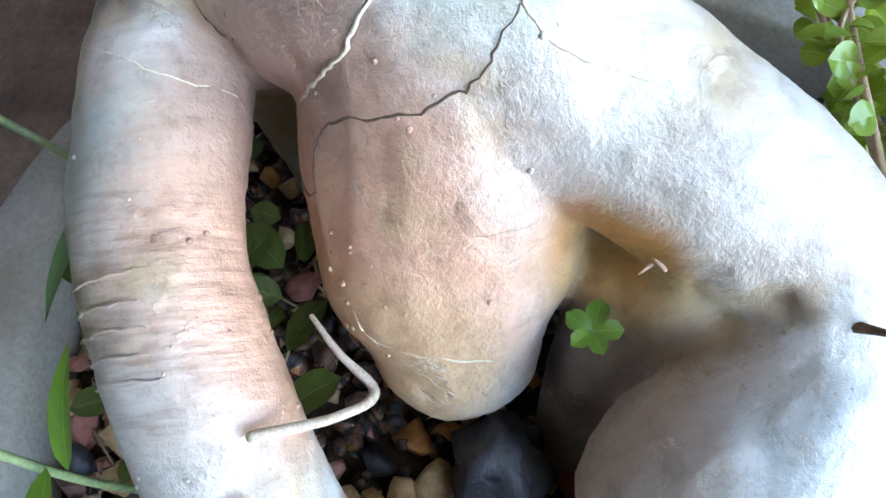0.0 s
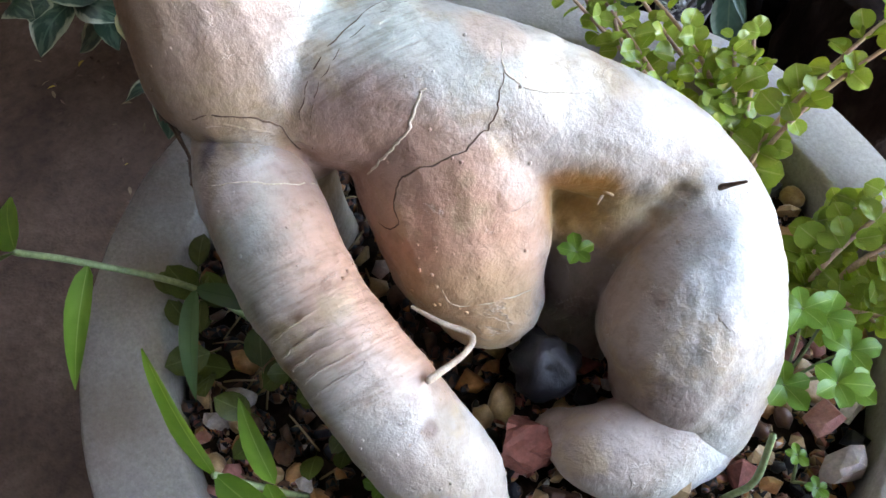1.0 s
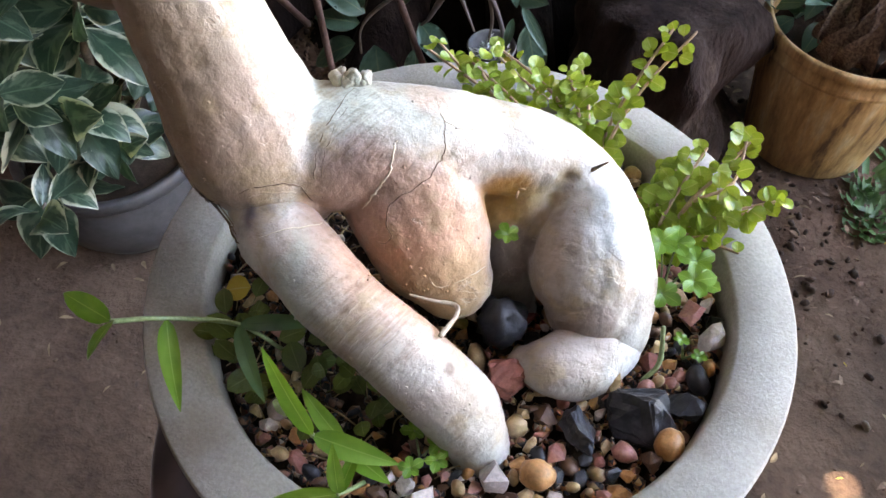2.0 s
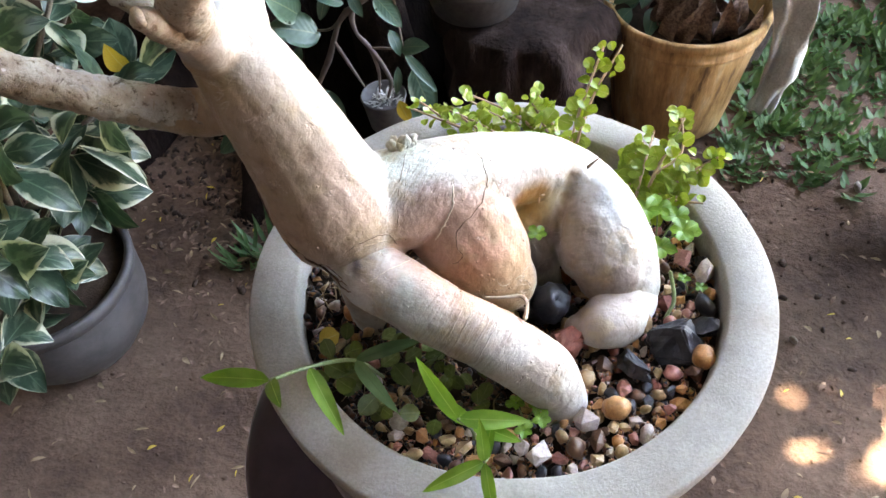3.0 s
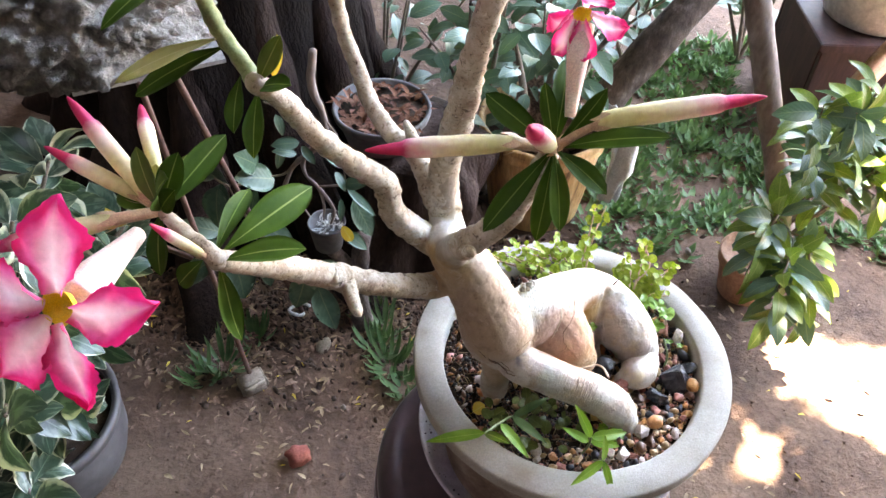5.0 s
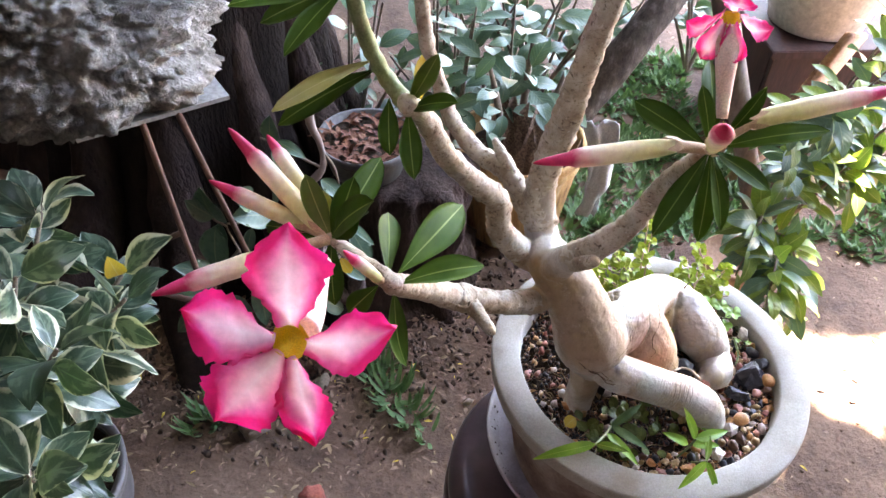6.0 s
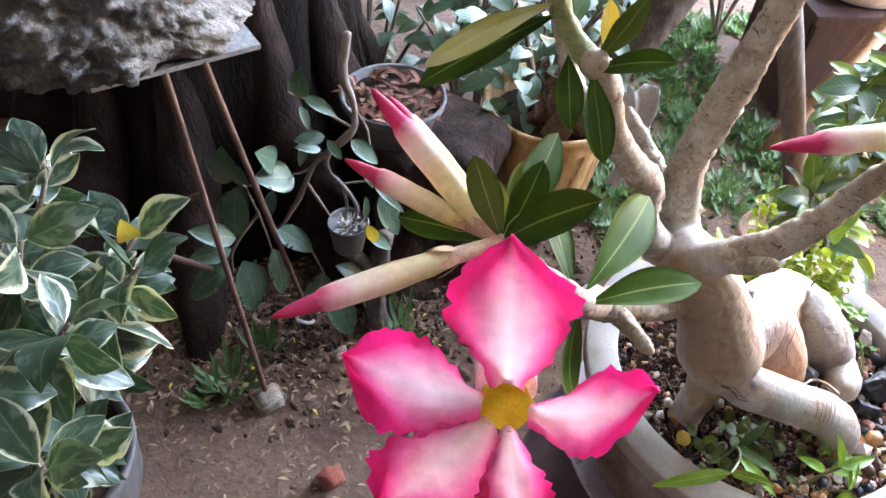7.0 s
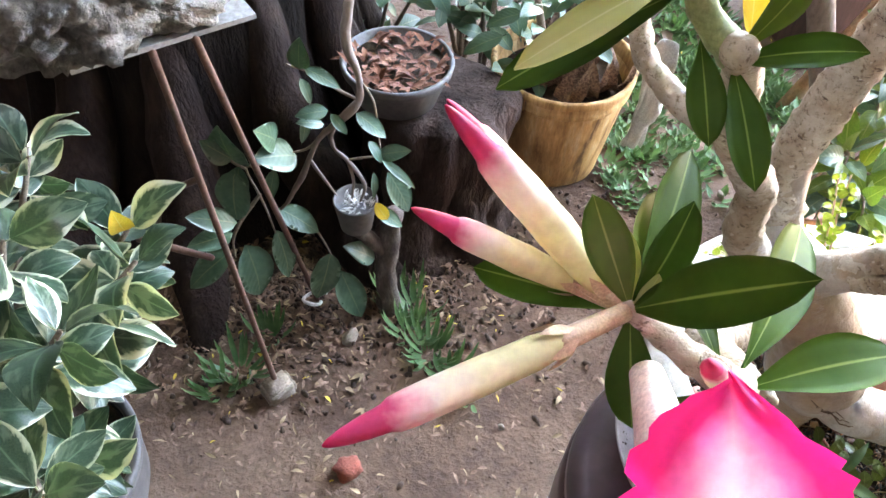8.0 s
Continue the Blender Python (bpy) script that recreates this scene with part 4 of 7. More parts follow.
branch("branch_stub", [(-0.1495, -0.0681, 0.7961, 0.0048), (-0.1454, -0.0792, 0.7982, 0.0038), (-0.1415, -0.0901, 0.7993, 0.0031)], B_L)
branch("branch_stub", [(-0.1518, -0.0661, 0.8003, 0.0066), (-0.1550, -0.0721, 0.8043, 0.0060)], B_L)
branch("branch_stub", [(-0.1310, -0.0215, 0.8301, 0.0053), (-0.1326, -0.0270, 0.8401, 0.0037)], B_M)
branch("branch_stub", [(-0.0866, -0.0452, 0.8003, 0.0057), (-0.0849, -0.0564, 0.8111, 0.0043), (-0.0837, -0.0632, 0.8182, 0.0031)], B_R)
# ringed cut scar and pale cut ends
face = Vector((0.26, -0.68, 0.69)).normalized()
side = face.orthogonal().normalized()
rise = face.cross(side)
bm = bmesh.new()
ring_rows = []
for k in range(17):
    an = k * 0.3927
    p = Vector((-0.1547, -0.0750, 0.8067)) + (side * math.cos(an) + rise * math.sin(an)) * (0.0042 + 0.0004 * math.sin(3 * an))
    ring_rows.append((*p, 0.0010))
tube(bm, ring_rows, 8, 2, 0.2, freq=400)
part("cut_scar", bm, MAT_BRANCH, B_L, "ringed scar of a cut twig")
for q, r in (((-0.1546, -0.0746, 0.8065), 0.0036), ((-0.1411, -0.0912, 0.7994), 0.0029), ((-0.0835, -0.0641, 0.8192), 0.0029)):
    bm = bmesh.new()
    lump(bm, q, (r, r, r * 0.6), r * 900, 2, 0.25)
    part("cut_end", bm, MAT_CUT, B_L if q[0] < -0.1 else B_R, "pale cut end")
B_T = branch("branch", [(-0.1824, -0.0612, 0.9167, 0.0042), (-0.1902, -0.0545, 0.9249, 0.0037), (-0.1989, -0.0540, 0.9443, 0.0035), (-0.2060, -0.0521, 0.9731, 0.0035)], rose, MAT_STEM)


def rose_leaf(base, tip, width, mat=MAT_LEAF, parent=rose, up=(0, 0, 1), bend=0.06, shape=0.60, twist=0.0, blunt=0.5):
    bm = bmesh.new()
    blade(bm, base, tip, width * 1.18, up, bend, 0.22, shape, 1.0, 12, 6, 0.0007, twist, 0.02, blunt)
    return part("leaf", bm, mat, parent)


def bud(base, tip, r, parent=rose, stalk=None, mat=MAT_BUD):
    """A furled flower bud: a tapering tube with a spiral tip and a short stalk."""
    uvn = 12
    b, t = Vector(base), Vector(tip)
    bm = bmesh.new()
    uvl = bm.loops.layers.uv.verify()
    d = (t - b).normalized()
    s = d.orthogonal().normalized()
    o = d.cross(s)
    prof = [(0.0, 0.45), (0.05, 0.62), (0.15, 0.8), (0.35, 0.95), (0.55, 1.0), (0.66, 1.0), (0.73, 0.92), (0.76, 0.72), (0.84, 0.6), (0.92, 0.42), (0.98, 0.2), (1.0, 0.06)]
    rings = []
    for x, w in prof:
        ring = []
        for k in range(uvn):
            an = 2 * math.pi * k / uvn + x * 1.2
            rr = r * w * (1 + (0.10 + 0.16 * max(0.0, x - 0.7)) * math.cos(5 * an * 0.4 + x * 4))
            ring.append(bm.verts.new(b + (t - b) * x + (s * math.cos(an) + o * math.sin(an)) * rr))
        rings.append(ring)
    for i, (a, c) in enumerate(zip(rings, rings[1:])):
        for k in range(uvn):
            f = bm.faces.new((a[k], a[(k + 1) % uvn], c[(k + 1) % uvn], c[k]))
            for lp, x in zip(f.loops, (prof[i][0], prof[i][0], prof[i + 1][0], prof[i + 1][0])):
                lp[uvl].uv = (x, 0.5)
    bm.faces.new(rings[-1])
    bm.faces.new(rings[0][::-1])
    ob = part("bud", bm, mat, parent)
    if stalk:
        bm = bmesh.new()
        tube(bm, [(*stalk, r * 0.5), (*((Vector(stalk) + b) / 2), r * 0.55), (*(b + (t - b) * 0.04), r * 0.6)], 10, 4)
        part("stalk", bm, MAT_STALK, ob)
        for k in range(5):
            an = k * 1.257
            way = (s * math.cos(an) + o * math.sin(an))
            bm = bmesh.new()
            blade(bm, b + way * r * 0.5 - d * 0.001, b + way * r * 1.05 + d * r * 1.7, r * 0.7, way, 0.05, 0.1, 0.4, 1, 4, 2)
            part("sepal", bm, MAT_STALK, ob)
    return ob


def flower(centre, axis, size, petals, neck, parent=rose, up=(0, 0, 1), label="open pink trumpet flower with a yellow throat"):
    """An open trumpet flower. petals: rows of angle, length, width, lift, sideways lean of the tip, drawn on the plane across the axis."""
    c, a = Vector(centre), Vector(axis).normalized()
    right = Vector(up).cross(a).normalized()
    upv = a.cross(right)
    bm = bmesh.new()
    n = Vector(neck)
    back = c - a * size * 0.16
    tube(bm, [(*n, size * 0.10), (*(n.lerp(back, 0.35)), size * 0.15), (*(n.lerp(back, 0.7)), size * 0.21), (*(c - a * size * 0.24), size * 0.21)], 20, 5, round_ends=False)
    head = part("flower", bm, MAT_TUBE, parent, label)
    bm = bmesh.new()
    rings = []
    for i, (r, z) in enumerate([(0.185, 0.01), (0.16, -0.04), (0.12, -0.12), (0.05, -0.2)]):
        rings.append([bm.verts.new(c + (right * math.cos(k * 0.3142) + upv * math.sin(k * 0.3142)) * size * r * (1 + 0.06 * math.cos(k * 0.3142 * 5)) + a * size * z) for k in range(20)])
    for p, q in zip(rings, rings[1:]):
        for k in range(20):
            bm.faces.new((p[k], p[(k + 1) % 20], q[(k + 1) % 20], q[k]))
    bm.faces.new(rings[-1])
    part("throat", bm, MAT_THROAT, head, "yellow throat")
    for an, ln, wd, lift, skew in petals:
        bm = bmesh.new()
        uvl = bm.loops.layers.uv.verify()
        d = right * math.cos(radians(an)) + upv * math.sin(radians(an))
        s = a.cross(d)
        nl, nw = 22, 12
        g = []
        for i in range(nl + 1):
            x = i / nl
            w = 0.24 + 0.76 * math.sin(math.pi * 0.5 * min(1.0, x / 0.62)) ** 1.25 if x < 0.62 else max(0.0, 1 - ((x - 0.62) / 0.38) ** 1.6)
            w = max(w, 0.02) * wd * size
            row = []
            for j in range(nw + 1):
                y = j / nw - 0.5
                rip = 0.09 * size * noise.noise(Vector((x * 5 + an, y * 5, an * 0.1))) * (abs(y) * 2 + x * 0.6)
                r = size * (0.15 + (ln - 0.15) * x)
                curl = size * (lift * math.sin(x * 2.4) - 0.16 * x * x + 0.10 * (2 * y) ** 2 * (1 - x))
                edge = 1 + (0.22 * noise.noise(Vector((x * 22, y * 3 + an, 2.0))) + 0.12 * noise.noise(Vector((x * 5, an, 6.0)))) * abs(2 * y)
                row.append(bm.verts.new(c + d * r + s * (w * y * edge + skew * size * x * x) + a * (curl + rip)))
            g.append(row)
        for i in range(nl):
            for j in range(nw):
                q = [(i, j), (i + 1, j), (i + 1, j + 1), (i, j + 1)]
                f = bm.faces.new([g[x][y] for x, y in q])
                for lp, (x, y) in zip(f.loops, q):
                    lp[uvl].uv = (x / nl, y / nw)
        part("petal", bm, MAT_PETAL, head)
    return head


# left shoot
K = Vector((-0.1925, -0.1290, 0.8755))
W = Vector((-0.2165, -0.1150, 0.8895))
branch("branch", [(*K, 0.0044), (*((K + W) / 2), 0.0034), (*W, 0.0028)], rose)
rose_leaf(K + Vector((0.002, 0, 0)), (-0.1551, -0.1271, 0.8815), 0.0125)
rose_leaf(K + Vector((0.002, 0.004, 0.002)), (-0.1596, -0.0833, 0.8772), 0.0138, up=(0.2, -0.6, 0.8))
rose_leaf(K + Vector((0, 0, -0.003)), (-0.1865, -0.1370, 0.8317), 0.0085, up=(0.2, -1, 0.3), bend=-0.1, twist=0.7)
rose_leaf(K + Vector((-0.002, 0.003, 0)), (-0.1922, -0.0695, 0.8614), 0.0085, up=(0.1, -0.6, 0.8))
rose_leaf(K + Vector((-0.006, 0, 0)), (-0.2110, -0.1290, 0.8600), 0.0085, up=(-0.2, -0.7, 0.7))
for tip, w, mat, up in (((-0.1985, -0.1390, 0.9285), 0.0112, MAT_LEAF, (-0.35, -0.45, 0.8)), ((-0.2065, -0.1060, 0.9140), 0.0092, MAT_LEAF, (0.1, -0.9, 0.4)), ((-0.1953, -0.0787, 0.9017), 0.0105, MAT_LEAF, (0.1, -0.8, 0.6)),
                        ((-0.2255, -0.1000, 0.9110), 0.0085, MAT_LEAF_YOUNG, (-0.2, -1, 0.4)), ((-0.2455, -0.0880, 0.8735), 0.0085, MAT_LEAF, (-0.2, -0.6, 0.9)), ((-0.2160, -0.1325, 0.8690), 0.0095, MAT_LEAF, (-0.4, -0.8, 0.5)),
                        ((-0.2060, -0.0890, 0.8990), 0.0090, MAT_LEAF_YOUNG, (0.1, -0.9, 0.5)), ((-0.2050, -0.1220, 0.9080), 0.0085, MAT_LEAF, (0.0, -0.7, 0.6)), ((-0.2190, -0.1010, 0.9030), 0.0070, MAT_LEAF_PALE, (-0.3, -1, 0.3)),
                        ((-0.2120, -0.1130, 0.8995), 0.0040, MAT_LEAF_PALE, (0.2, -1, 0.3))):
    rose_leaf(W, tip, w, mat, up=up)
bud((-0.2205, -0.1100, 0.8895), (-0.2554, -0.0846, 0.9235), 0.0043, stalk=W)
bud((-0.2264, -0.1065, 0.8885), (-0.2635, -0.1003, 0.9098), 0.0037, stalk=W)
bud((-0.2318, -0.1221, 0.8912), (-0.2838, -0.1405, 0.8876), 0.0044, stalk=W)
bud((-0.2220, -0.0968, 0.8880), (-0.2474, -0.0370, 0.8862), 0.0040, stalk=W)
bud((-0.1975, -0.1295, 0.8790), (-0.2112, -0.1388, 0.9050), 0.0026, stalk=K)
flower((-0.2281, -0.1850, 0.9098), (-0.20, -0.84, 0.50), 0.0345, [(0, 0.97, 0.64, 0.06, 0.22), (95, 1.10, 0.82, 0.06, 0.04), (176, 1.12, 0.74, 0.08, -0.05), (236, 1.24, 0.84, 0.04, -0.06), (284, 1.14, 0.52, 0.0, 0.0)], (-0.2195, -0.1340, 0.8945))

# right shoot
Q = Vector((-0.0536, -0.0886, 0.9083))
bud((-0.0691, -0.0914, 0.9133), (-0.1328, -0.0972, 0.9108), 0.0046, stalk=Q)
bud((-0.0404, -0.0867, 0.9215), (0.0330, -0.0774, 0.9307), 0.0048, stalk=Q)
bud((-0.0560, -0.0950, 0.9140), (-0.0700, -0.1250, 0.9465), 0.0044, stalk=Q)
for tip, w, up in (((-0.0321, -0.1069, 0.8994), 0.0085, (0.3, -0.6, 0.8)), ((-0.0593, -0.1121, 0.8765), 0.0085, (0, -1, 0.4)), ((-0.0825, -0.1167, 0.8849), 0.009, (-0.4, -0.8, 0.6)), ((-0.0823, -0.0639, 0.9177), 0.0095, (-0.2, -0.8, 0.7)),
                   ((-0.0471, -0.0511, 0.9290), 0.009, (0, -1, 0.4)), ((-0.0083, -0.0967, 0.9217), 0.0085, (0, -0.3, 1)), ((-0.0355, -0.0836, 0.9366), 0.0075, (0.2, -1, 0.2)), ((-0.0594, -0.0755, 0.9326), 0.006, (0, -1, 0.3)), ((-0.0499, -0.1109, 0.8815), 0.008, (0.3, -0.9, 0.4)),
                   ((-0.0021, -0.0768, 0.9080), 0.0088, (0, -0.3, 1))):
    rose_leaf(Q, tip, w * 1.02, up=up, shape=0.62, blunt=0.55)
flower((-0.0448, -0.0552, 0.9521), (-0.2, -0.3, 0.9), 0.024, [(20, 0.8, 0.6, -0.3, 0.1), (90, 0.9, 0.6, -0.2, 0), (170, 0.8, 0.6, -0.5, 0), (240, 0.7, 0.5, -0.4, 0.1), (300, 0.7, 0.5, -0.3, 0)], (-0.0470, -0.0780, 0.9172), label="fading crumpled pink flower")

# top shoot
E = Vector((-0.1822, -0.0620, 0.9145))
for base, tip, w, mat, up in ((E, (-0.1811, -0.0895, 0.8979), 0.0085, MAT_LEAF, (-0.2, -0.8, 0.5)), (E, (-0.1630, -0.0810, 0.9300), 0.0085, MAT_LEAF, (0, -0.5, 1)), (E + Vector((0, 0, 0.003)), (-0.1697, -0.0607, 0.9414), 0.0075, MAT_LEAF_YOUNG, (0, -1, 0.2)),
                              (E + Vector((-0.008, 0.004, 0.004)), (-0.1908, -0.0795, 0.9036), 0.008, MAT_LEAF, (-0.3, -0.8, 0.5)), (Vector((-0.1962, -0.0552, 0.9358)), (-0.2389, -0.0730, 0.9225), 0.0075, MAT_LEAF_PALE, (0, -0.4, 1)), (Vector((-0.1948, -0.0550, 0.9314)), (-0.2385, -0.0580, 0.9055), 0.010, MAT_LEAF, (0, -0.5, 1))):
    rose_leaf(base, tip, w, mat, up=up)


# shoot at the very top, with buds and fading flowers
U = Vector((-0.2057, -0.0525, 0.9675))
for tip, w, mat, up in (((-0.2488, -0.0813, 0.9733), 0.009, MAT_LEAF, (0, -0.6, 1)), ((-0.2407, -0.0566, 0.9537), 0.009, MAT_LEAF, (0, -0.6, 1)), ((-0.1736, -0.0604, 0.9908), 0.008, MAT_LEAF_YOUNG, (0, -0.9, 0.4)), ((-0.1620, -0.0469, 0.9698), 0.007, MAT_LEAF_YOUNG, (0, -0.6, 0.8)), ((-0.1950, -0.0837, 0.9997), 0.008, MAT_LEAF_PALE, (0.3, -0.9, 0.2)), ((-0.2297, -0.0912, 0.9584), 0.008, MAT_LEAF, (-0.2, -0.6, 0.8))):
    rose_leaf(U, tip, w, mat, up=up)
bud((-0.2146, -0.0589, 0.9765), (-0.2539, -0.0792, 1.0125), 0.0042, stalk=U)
bud((-0.2107, -0.0658, 0.9797), (-0.2275, -0.1031, 1.0211), 0.0040, stalk=U)
flower((-0.2480, 0.0303, 0.9295), (-0.35, 0.25, -0.9), 0.026, [(10, 0.8, 0.6, -0.3, 0.1), (80, 0.9, 0.6, -0.2, 0), (150, 0.8, 0.6, -0.4, 0), (225, 0.8, 0.5, -0.4, 0.1), (300, 0.8, 0.5, -0.3, 0)], (-0.2108, -0.0365, 0.9680), label="drooping reddish pink fading flower")
bm = bmesh.new()
blade(bm, E + Vector((0.006, 0.006, 0.002)), (-0.1750, -0.0429, 0.9305), 0.007, (0, -1, 0.3), 0.05, 0.3, 0.5, 1, 6, 4)
part("withered_leaf", bm, MAT_YELLOW, rose, "curled yellow withered leaf")
V = Vector((-0.0722, 0.0054, 0.9991))
flower((-0.1191, 0.0375, 0.9474), (-0.6, -0.3, -0.6), 0.026, [(10, 0.8, 0.6, -0.3, 0.1), (80, 0.9, 0.6, -0.2, 0), (150, 0.8, 0.6, -0.4, 0), (225, 0.8, 0.5, -0.4, 0.1), (300, 0.8, 0.5, -0.3, 0)], (-0.0777, 0.0098, 0.9899), label="drooping bright pink flower")

# ---- the garden behind ----
SUNWAY = Vector((0.13, 0.08, 0.988)).normalized()
NEAR_EDGE = (Vector((0.511, 0.445, 0)), Vector((0.60, 0.80, 0)))


def sunny_side(x, y):
    """How far a place on the ground lies beyond the near edge of the sunlit strip."""
    return (Vector((x, y, 0)) - NEAR_EDGE[0]).dot(NEAR_EDGE[1])


# unseen roof slab added overhead; its shade lies on all but the strip
ROOF_Z = 4.0
shift = SUNWAY * (ROOF_Z / SUNWAY.z)
along = Vector((0.80, -0.60, 0))
edge0 = NEAR_EDGE[0] - NEAR_EDGE[1] * 0.30 + Vector((shift.x, shift.y, 0))


def slab(name, corners, z, thick, mat, label, category):
    bm = bmesh.new()
    low = [bm.verts.new((p.x, p.y, z)) for p in corners]
    top = [bm.verts.new((p.x, p.y, z + thick)) for p in corners]
    bm.faces.new(low[::-1])
    bm.faces.new(top)
    for i in range(len(corners)):
        j = (i + 1) % len(corners)
        bm.faces.new((low[i], low[j], top[j], top[i]))
    bmesh.ops.recalc_face_normals(bm, faces=bm.faces)
    return solid(name, bm, mat, label, category, kind="structure", smooth=False)


n_ = NEAR_EDGE[1]
jog = edge0 - along * 0.20
slab("shade_roof", [edge0 + along * 4.0, jog, jog + n_ * 2.6, jog + n_ * 2.6 - along * 3.0, jog - along * 3.0 - n_ * 2.6, edge0 + along * 4.0 - n_ * 2.6], ROOF_Z, 0.05, MAT_SCREEN, "unseen plain roof slab added to shade all but the sunlit strip", "roof")
# unseen walls added round the place to hold back low sky light
slab("screen_south", [Vector((-2.2, -1.45, 0)), Vector((2.6, -1.45, 0)), Vector((2.6, -1.30, 0)), Vector((-2.2, -1.30, 0))], 0.0, 3.99, MAT_SCREEN, "unseen plain wall added on the south to block light", "wall")
slab("screen_west", [Vector((-2.2, -1.29, 0)), Vector((-2.05, -1.29, 0)), Vector((-2.05, 3.6, 0)), Vector((-2.2, 3.6, 0))], 0.0, 3.99, MAT_SCREEN_DARK, "unseen dark wall added on the west to block light", "wall")

slab("screen_east", [Vector((2.1, -1.29, 0)), Vector((2.25, -1.29, 0)), Vector((2.25, 0.35, 0)), Vector((2.1, 0.35, 0))], 0.0, 3.99, MAT_SCREEN, "unseen plain wall added on the east to block light", "wall")
slab("screen_north", [Vector((-2.04, 2.5, 0)), Vector((0.35, 2.5, 0)), Vector((0.35, 2.65, 0)), Vector((-2.04, 2.65, 0))], 0.0, 3.6, MAT_SCREEN_DARK, "unseen dark wall added behind the shrubs to block light", "wall")

# unseen leafy crown added overhead to shade the ground, with gaps for light
bm = bmesh.new()
rnd = random.Random(5)


def crown_leaf(gx, gy, h, size):
    p = Vector((gx, gy, 0)) + SUNWAY * (h / SUNWAY.z)
    way = Vector((rnd.uniform(-1, 1), rnd.uniform(-1, 1), rnd.uniform(-0.5, 0.2))).normalized()
    blade(bm, p, p + way * size, size * 0.5, (rnd.uniform(-0.6, 0.6), rnd.uniform(-0.6, 0.6), 1), 0.05, 0.1, 0.45, 1, 3, 2)


def in_strip(x, y):
    """Whether a place on the ground lies in the sunlit strip, which narrows to a tip at its far west end."""
    near = 0.362 + 0.84 * max(0.0, 0.632 - x) + 4.5 * max(0.0, 0.535 - x) ** 1.5
    far = 0.500 + 0.30 * max(0.0, 0.70 - x) ** 1.2 + 0.075 * math.exp(-((x - 0.546) / 0.022) ** 2) + 0.008 * noise.noise(Vector((x * 14, y * 14, 2.0)))
    return x > 0.505 + 0.27 * max(0.0, y - 0.48) and near < y < far


def clear_of_strip(x, y, reach):
    if x < 0.50 - reach or y < 0.20 - reach or y > 0.65 + reach:
        return True
    return not any(in_strip(x + reach * k * math.cos(q * 0.7854), y + reach * k * math.sin(q * 0.7854)) for q in range(8) for k in (0.0, 0.35, 0.7, 1.0))


for i in range(1700):
    # fringe at the near edge, in clumps that leave dapples
    u, v = rnd.uniform(-2.0, 3.0), rnd.uniform(-0.32, 0.0)
    g = NEAR_EDGE[0] + along * u + NEAR_EDGE[1] * v
    if (noise.noise(Vector((g.x * 8, g.y * 8, 0.7))) > 0.06 or g.x < 0.37 or g.x > 0.62) and clear_of_strip(g.x, g.y, 0.115):
        crown_leaf(g.x, g.y, rnd.uniform(3.7, 4.1), 0.11)
for i in range(8200):
    g = Vector((rnd.uniform(-0.2, 2.8), rnd.uniform(-1.0, 2.8), 0))
    glade = g.x > 1.3 and -0.18 - 0.45 * g.x < g.y - 0.45 - 0.25 * (g.x - 0.4) < 0.18 + 1.1 * g.x
    if sunny_side(g.x, g.y) > 0 and not glade and clear_of_strip(g.x, g.y, 0.17):
        crown_leaf(g.x, g.y, rnd.uniform(2.4, 3.3), 0.18)
for i in range(15000):
    # small leaves close round the strip
    g = Vector((rnd.uniform(0.40, 1.3), rnd.uniform(-0.3, 0.95), 0))
    if not clear_of_strip(g.x, g.y, 0.20) and clear_of_strip(g.x, g.y, 0.040) and (sunny_side(g.x, g.y) > 0 or not clear_of_strip(g.x, g.y, 0.11) or noise.noise(Vector((g.x * 8, g.y * 8, 0.7))) > 0.16):
        crown_leaf(g.x, g.y, rnd.uniform(2.6, 3.2), 0.04)
solid("tree_crown", bm, MAT_LIME, "unseen leafy crown added overhead to cast dappled shade", "tree crown", kind="stuff")

# ---- bucket ----
BX, BY = 0.098, 0.882
bucket = thing("bucket", (BX, BY, 0), "weathered orange plastic bucket used as a planter, full of dry leaves", "bucket")
bm = bmesh.new()
lathe(bm, [(0.0865, 0.0), (0.0917, 0.0035), (0.1159, 0.1773), (0.1163, 0.192), (0.1125, 0.1903), (0.109, 0.1643), (0.0259, 0.1626)], (BX, BY, 0), 72, 0.01)
part("body", bm, MAT_BUCKET, bucket)
bm = bmesh.new()
lathe(bm, [(0.1172, 0.1765), (0.1202, 0.1791), (0.122, 0.1868), (0.1194, 0.1894), (0.1202, 0.2007), (0.1246, 0.2041), (0.1246, 0.2154), (0.1211, 0.218), (0.1159, 0.2162), (0.1133, 0.1929)], (BX, BY, 0), 72, 0.012, True)
part("rim", bm, MAT_BUCKET, bucket, "double-lipped stained rim")
bm = bmesh.new()
lathe(bm, [(0.1099, 0.1609), (0.109, 0.1695), (0.0779, 0.1756), (0.0346, 0.1791), (0.0043, 0.1799)], (BX, BY, 0), 40, 0.05)
solid("bucket_soil", bm, MAT_POTSOIL, "dark soil filling the orange bucket", "soil")
dry = thing("dry_stems", (BX - 0.02, BY, 0.172), "dry brown stems and withered leaves in the bucket", "dry plant")
m_dry = leaf_mesh("dry_leaf", MAT_SCRAP, 0.30, 0.25, 0.5, 0.4, 1, 6, 4, 0.15)
m_broad = leaf_mesh("broad_leaf", MAT_BROAD, 0.42, 0.10, 0.15, 0.42, 1, 8, 4, 0.03, stalk=0.12)
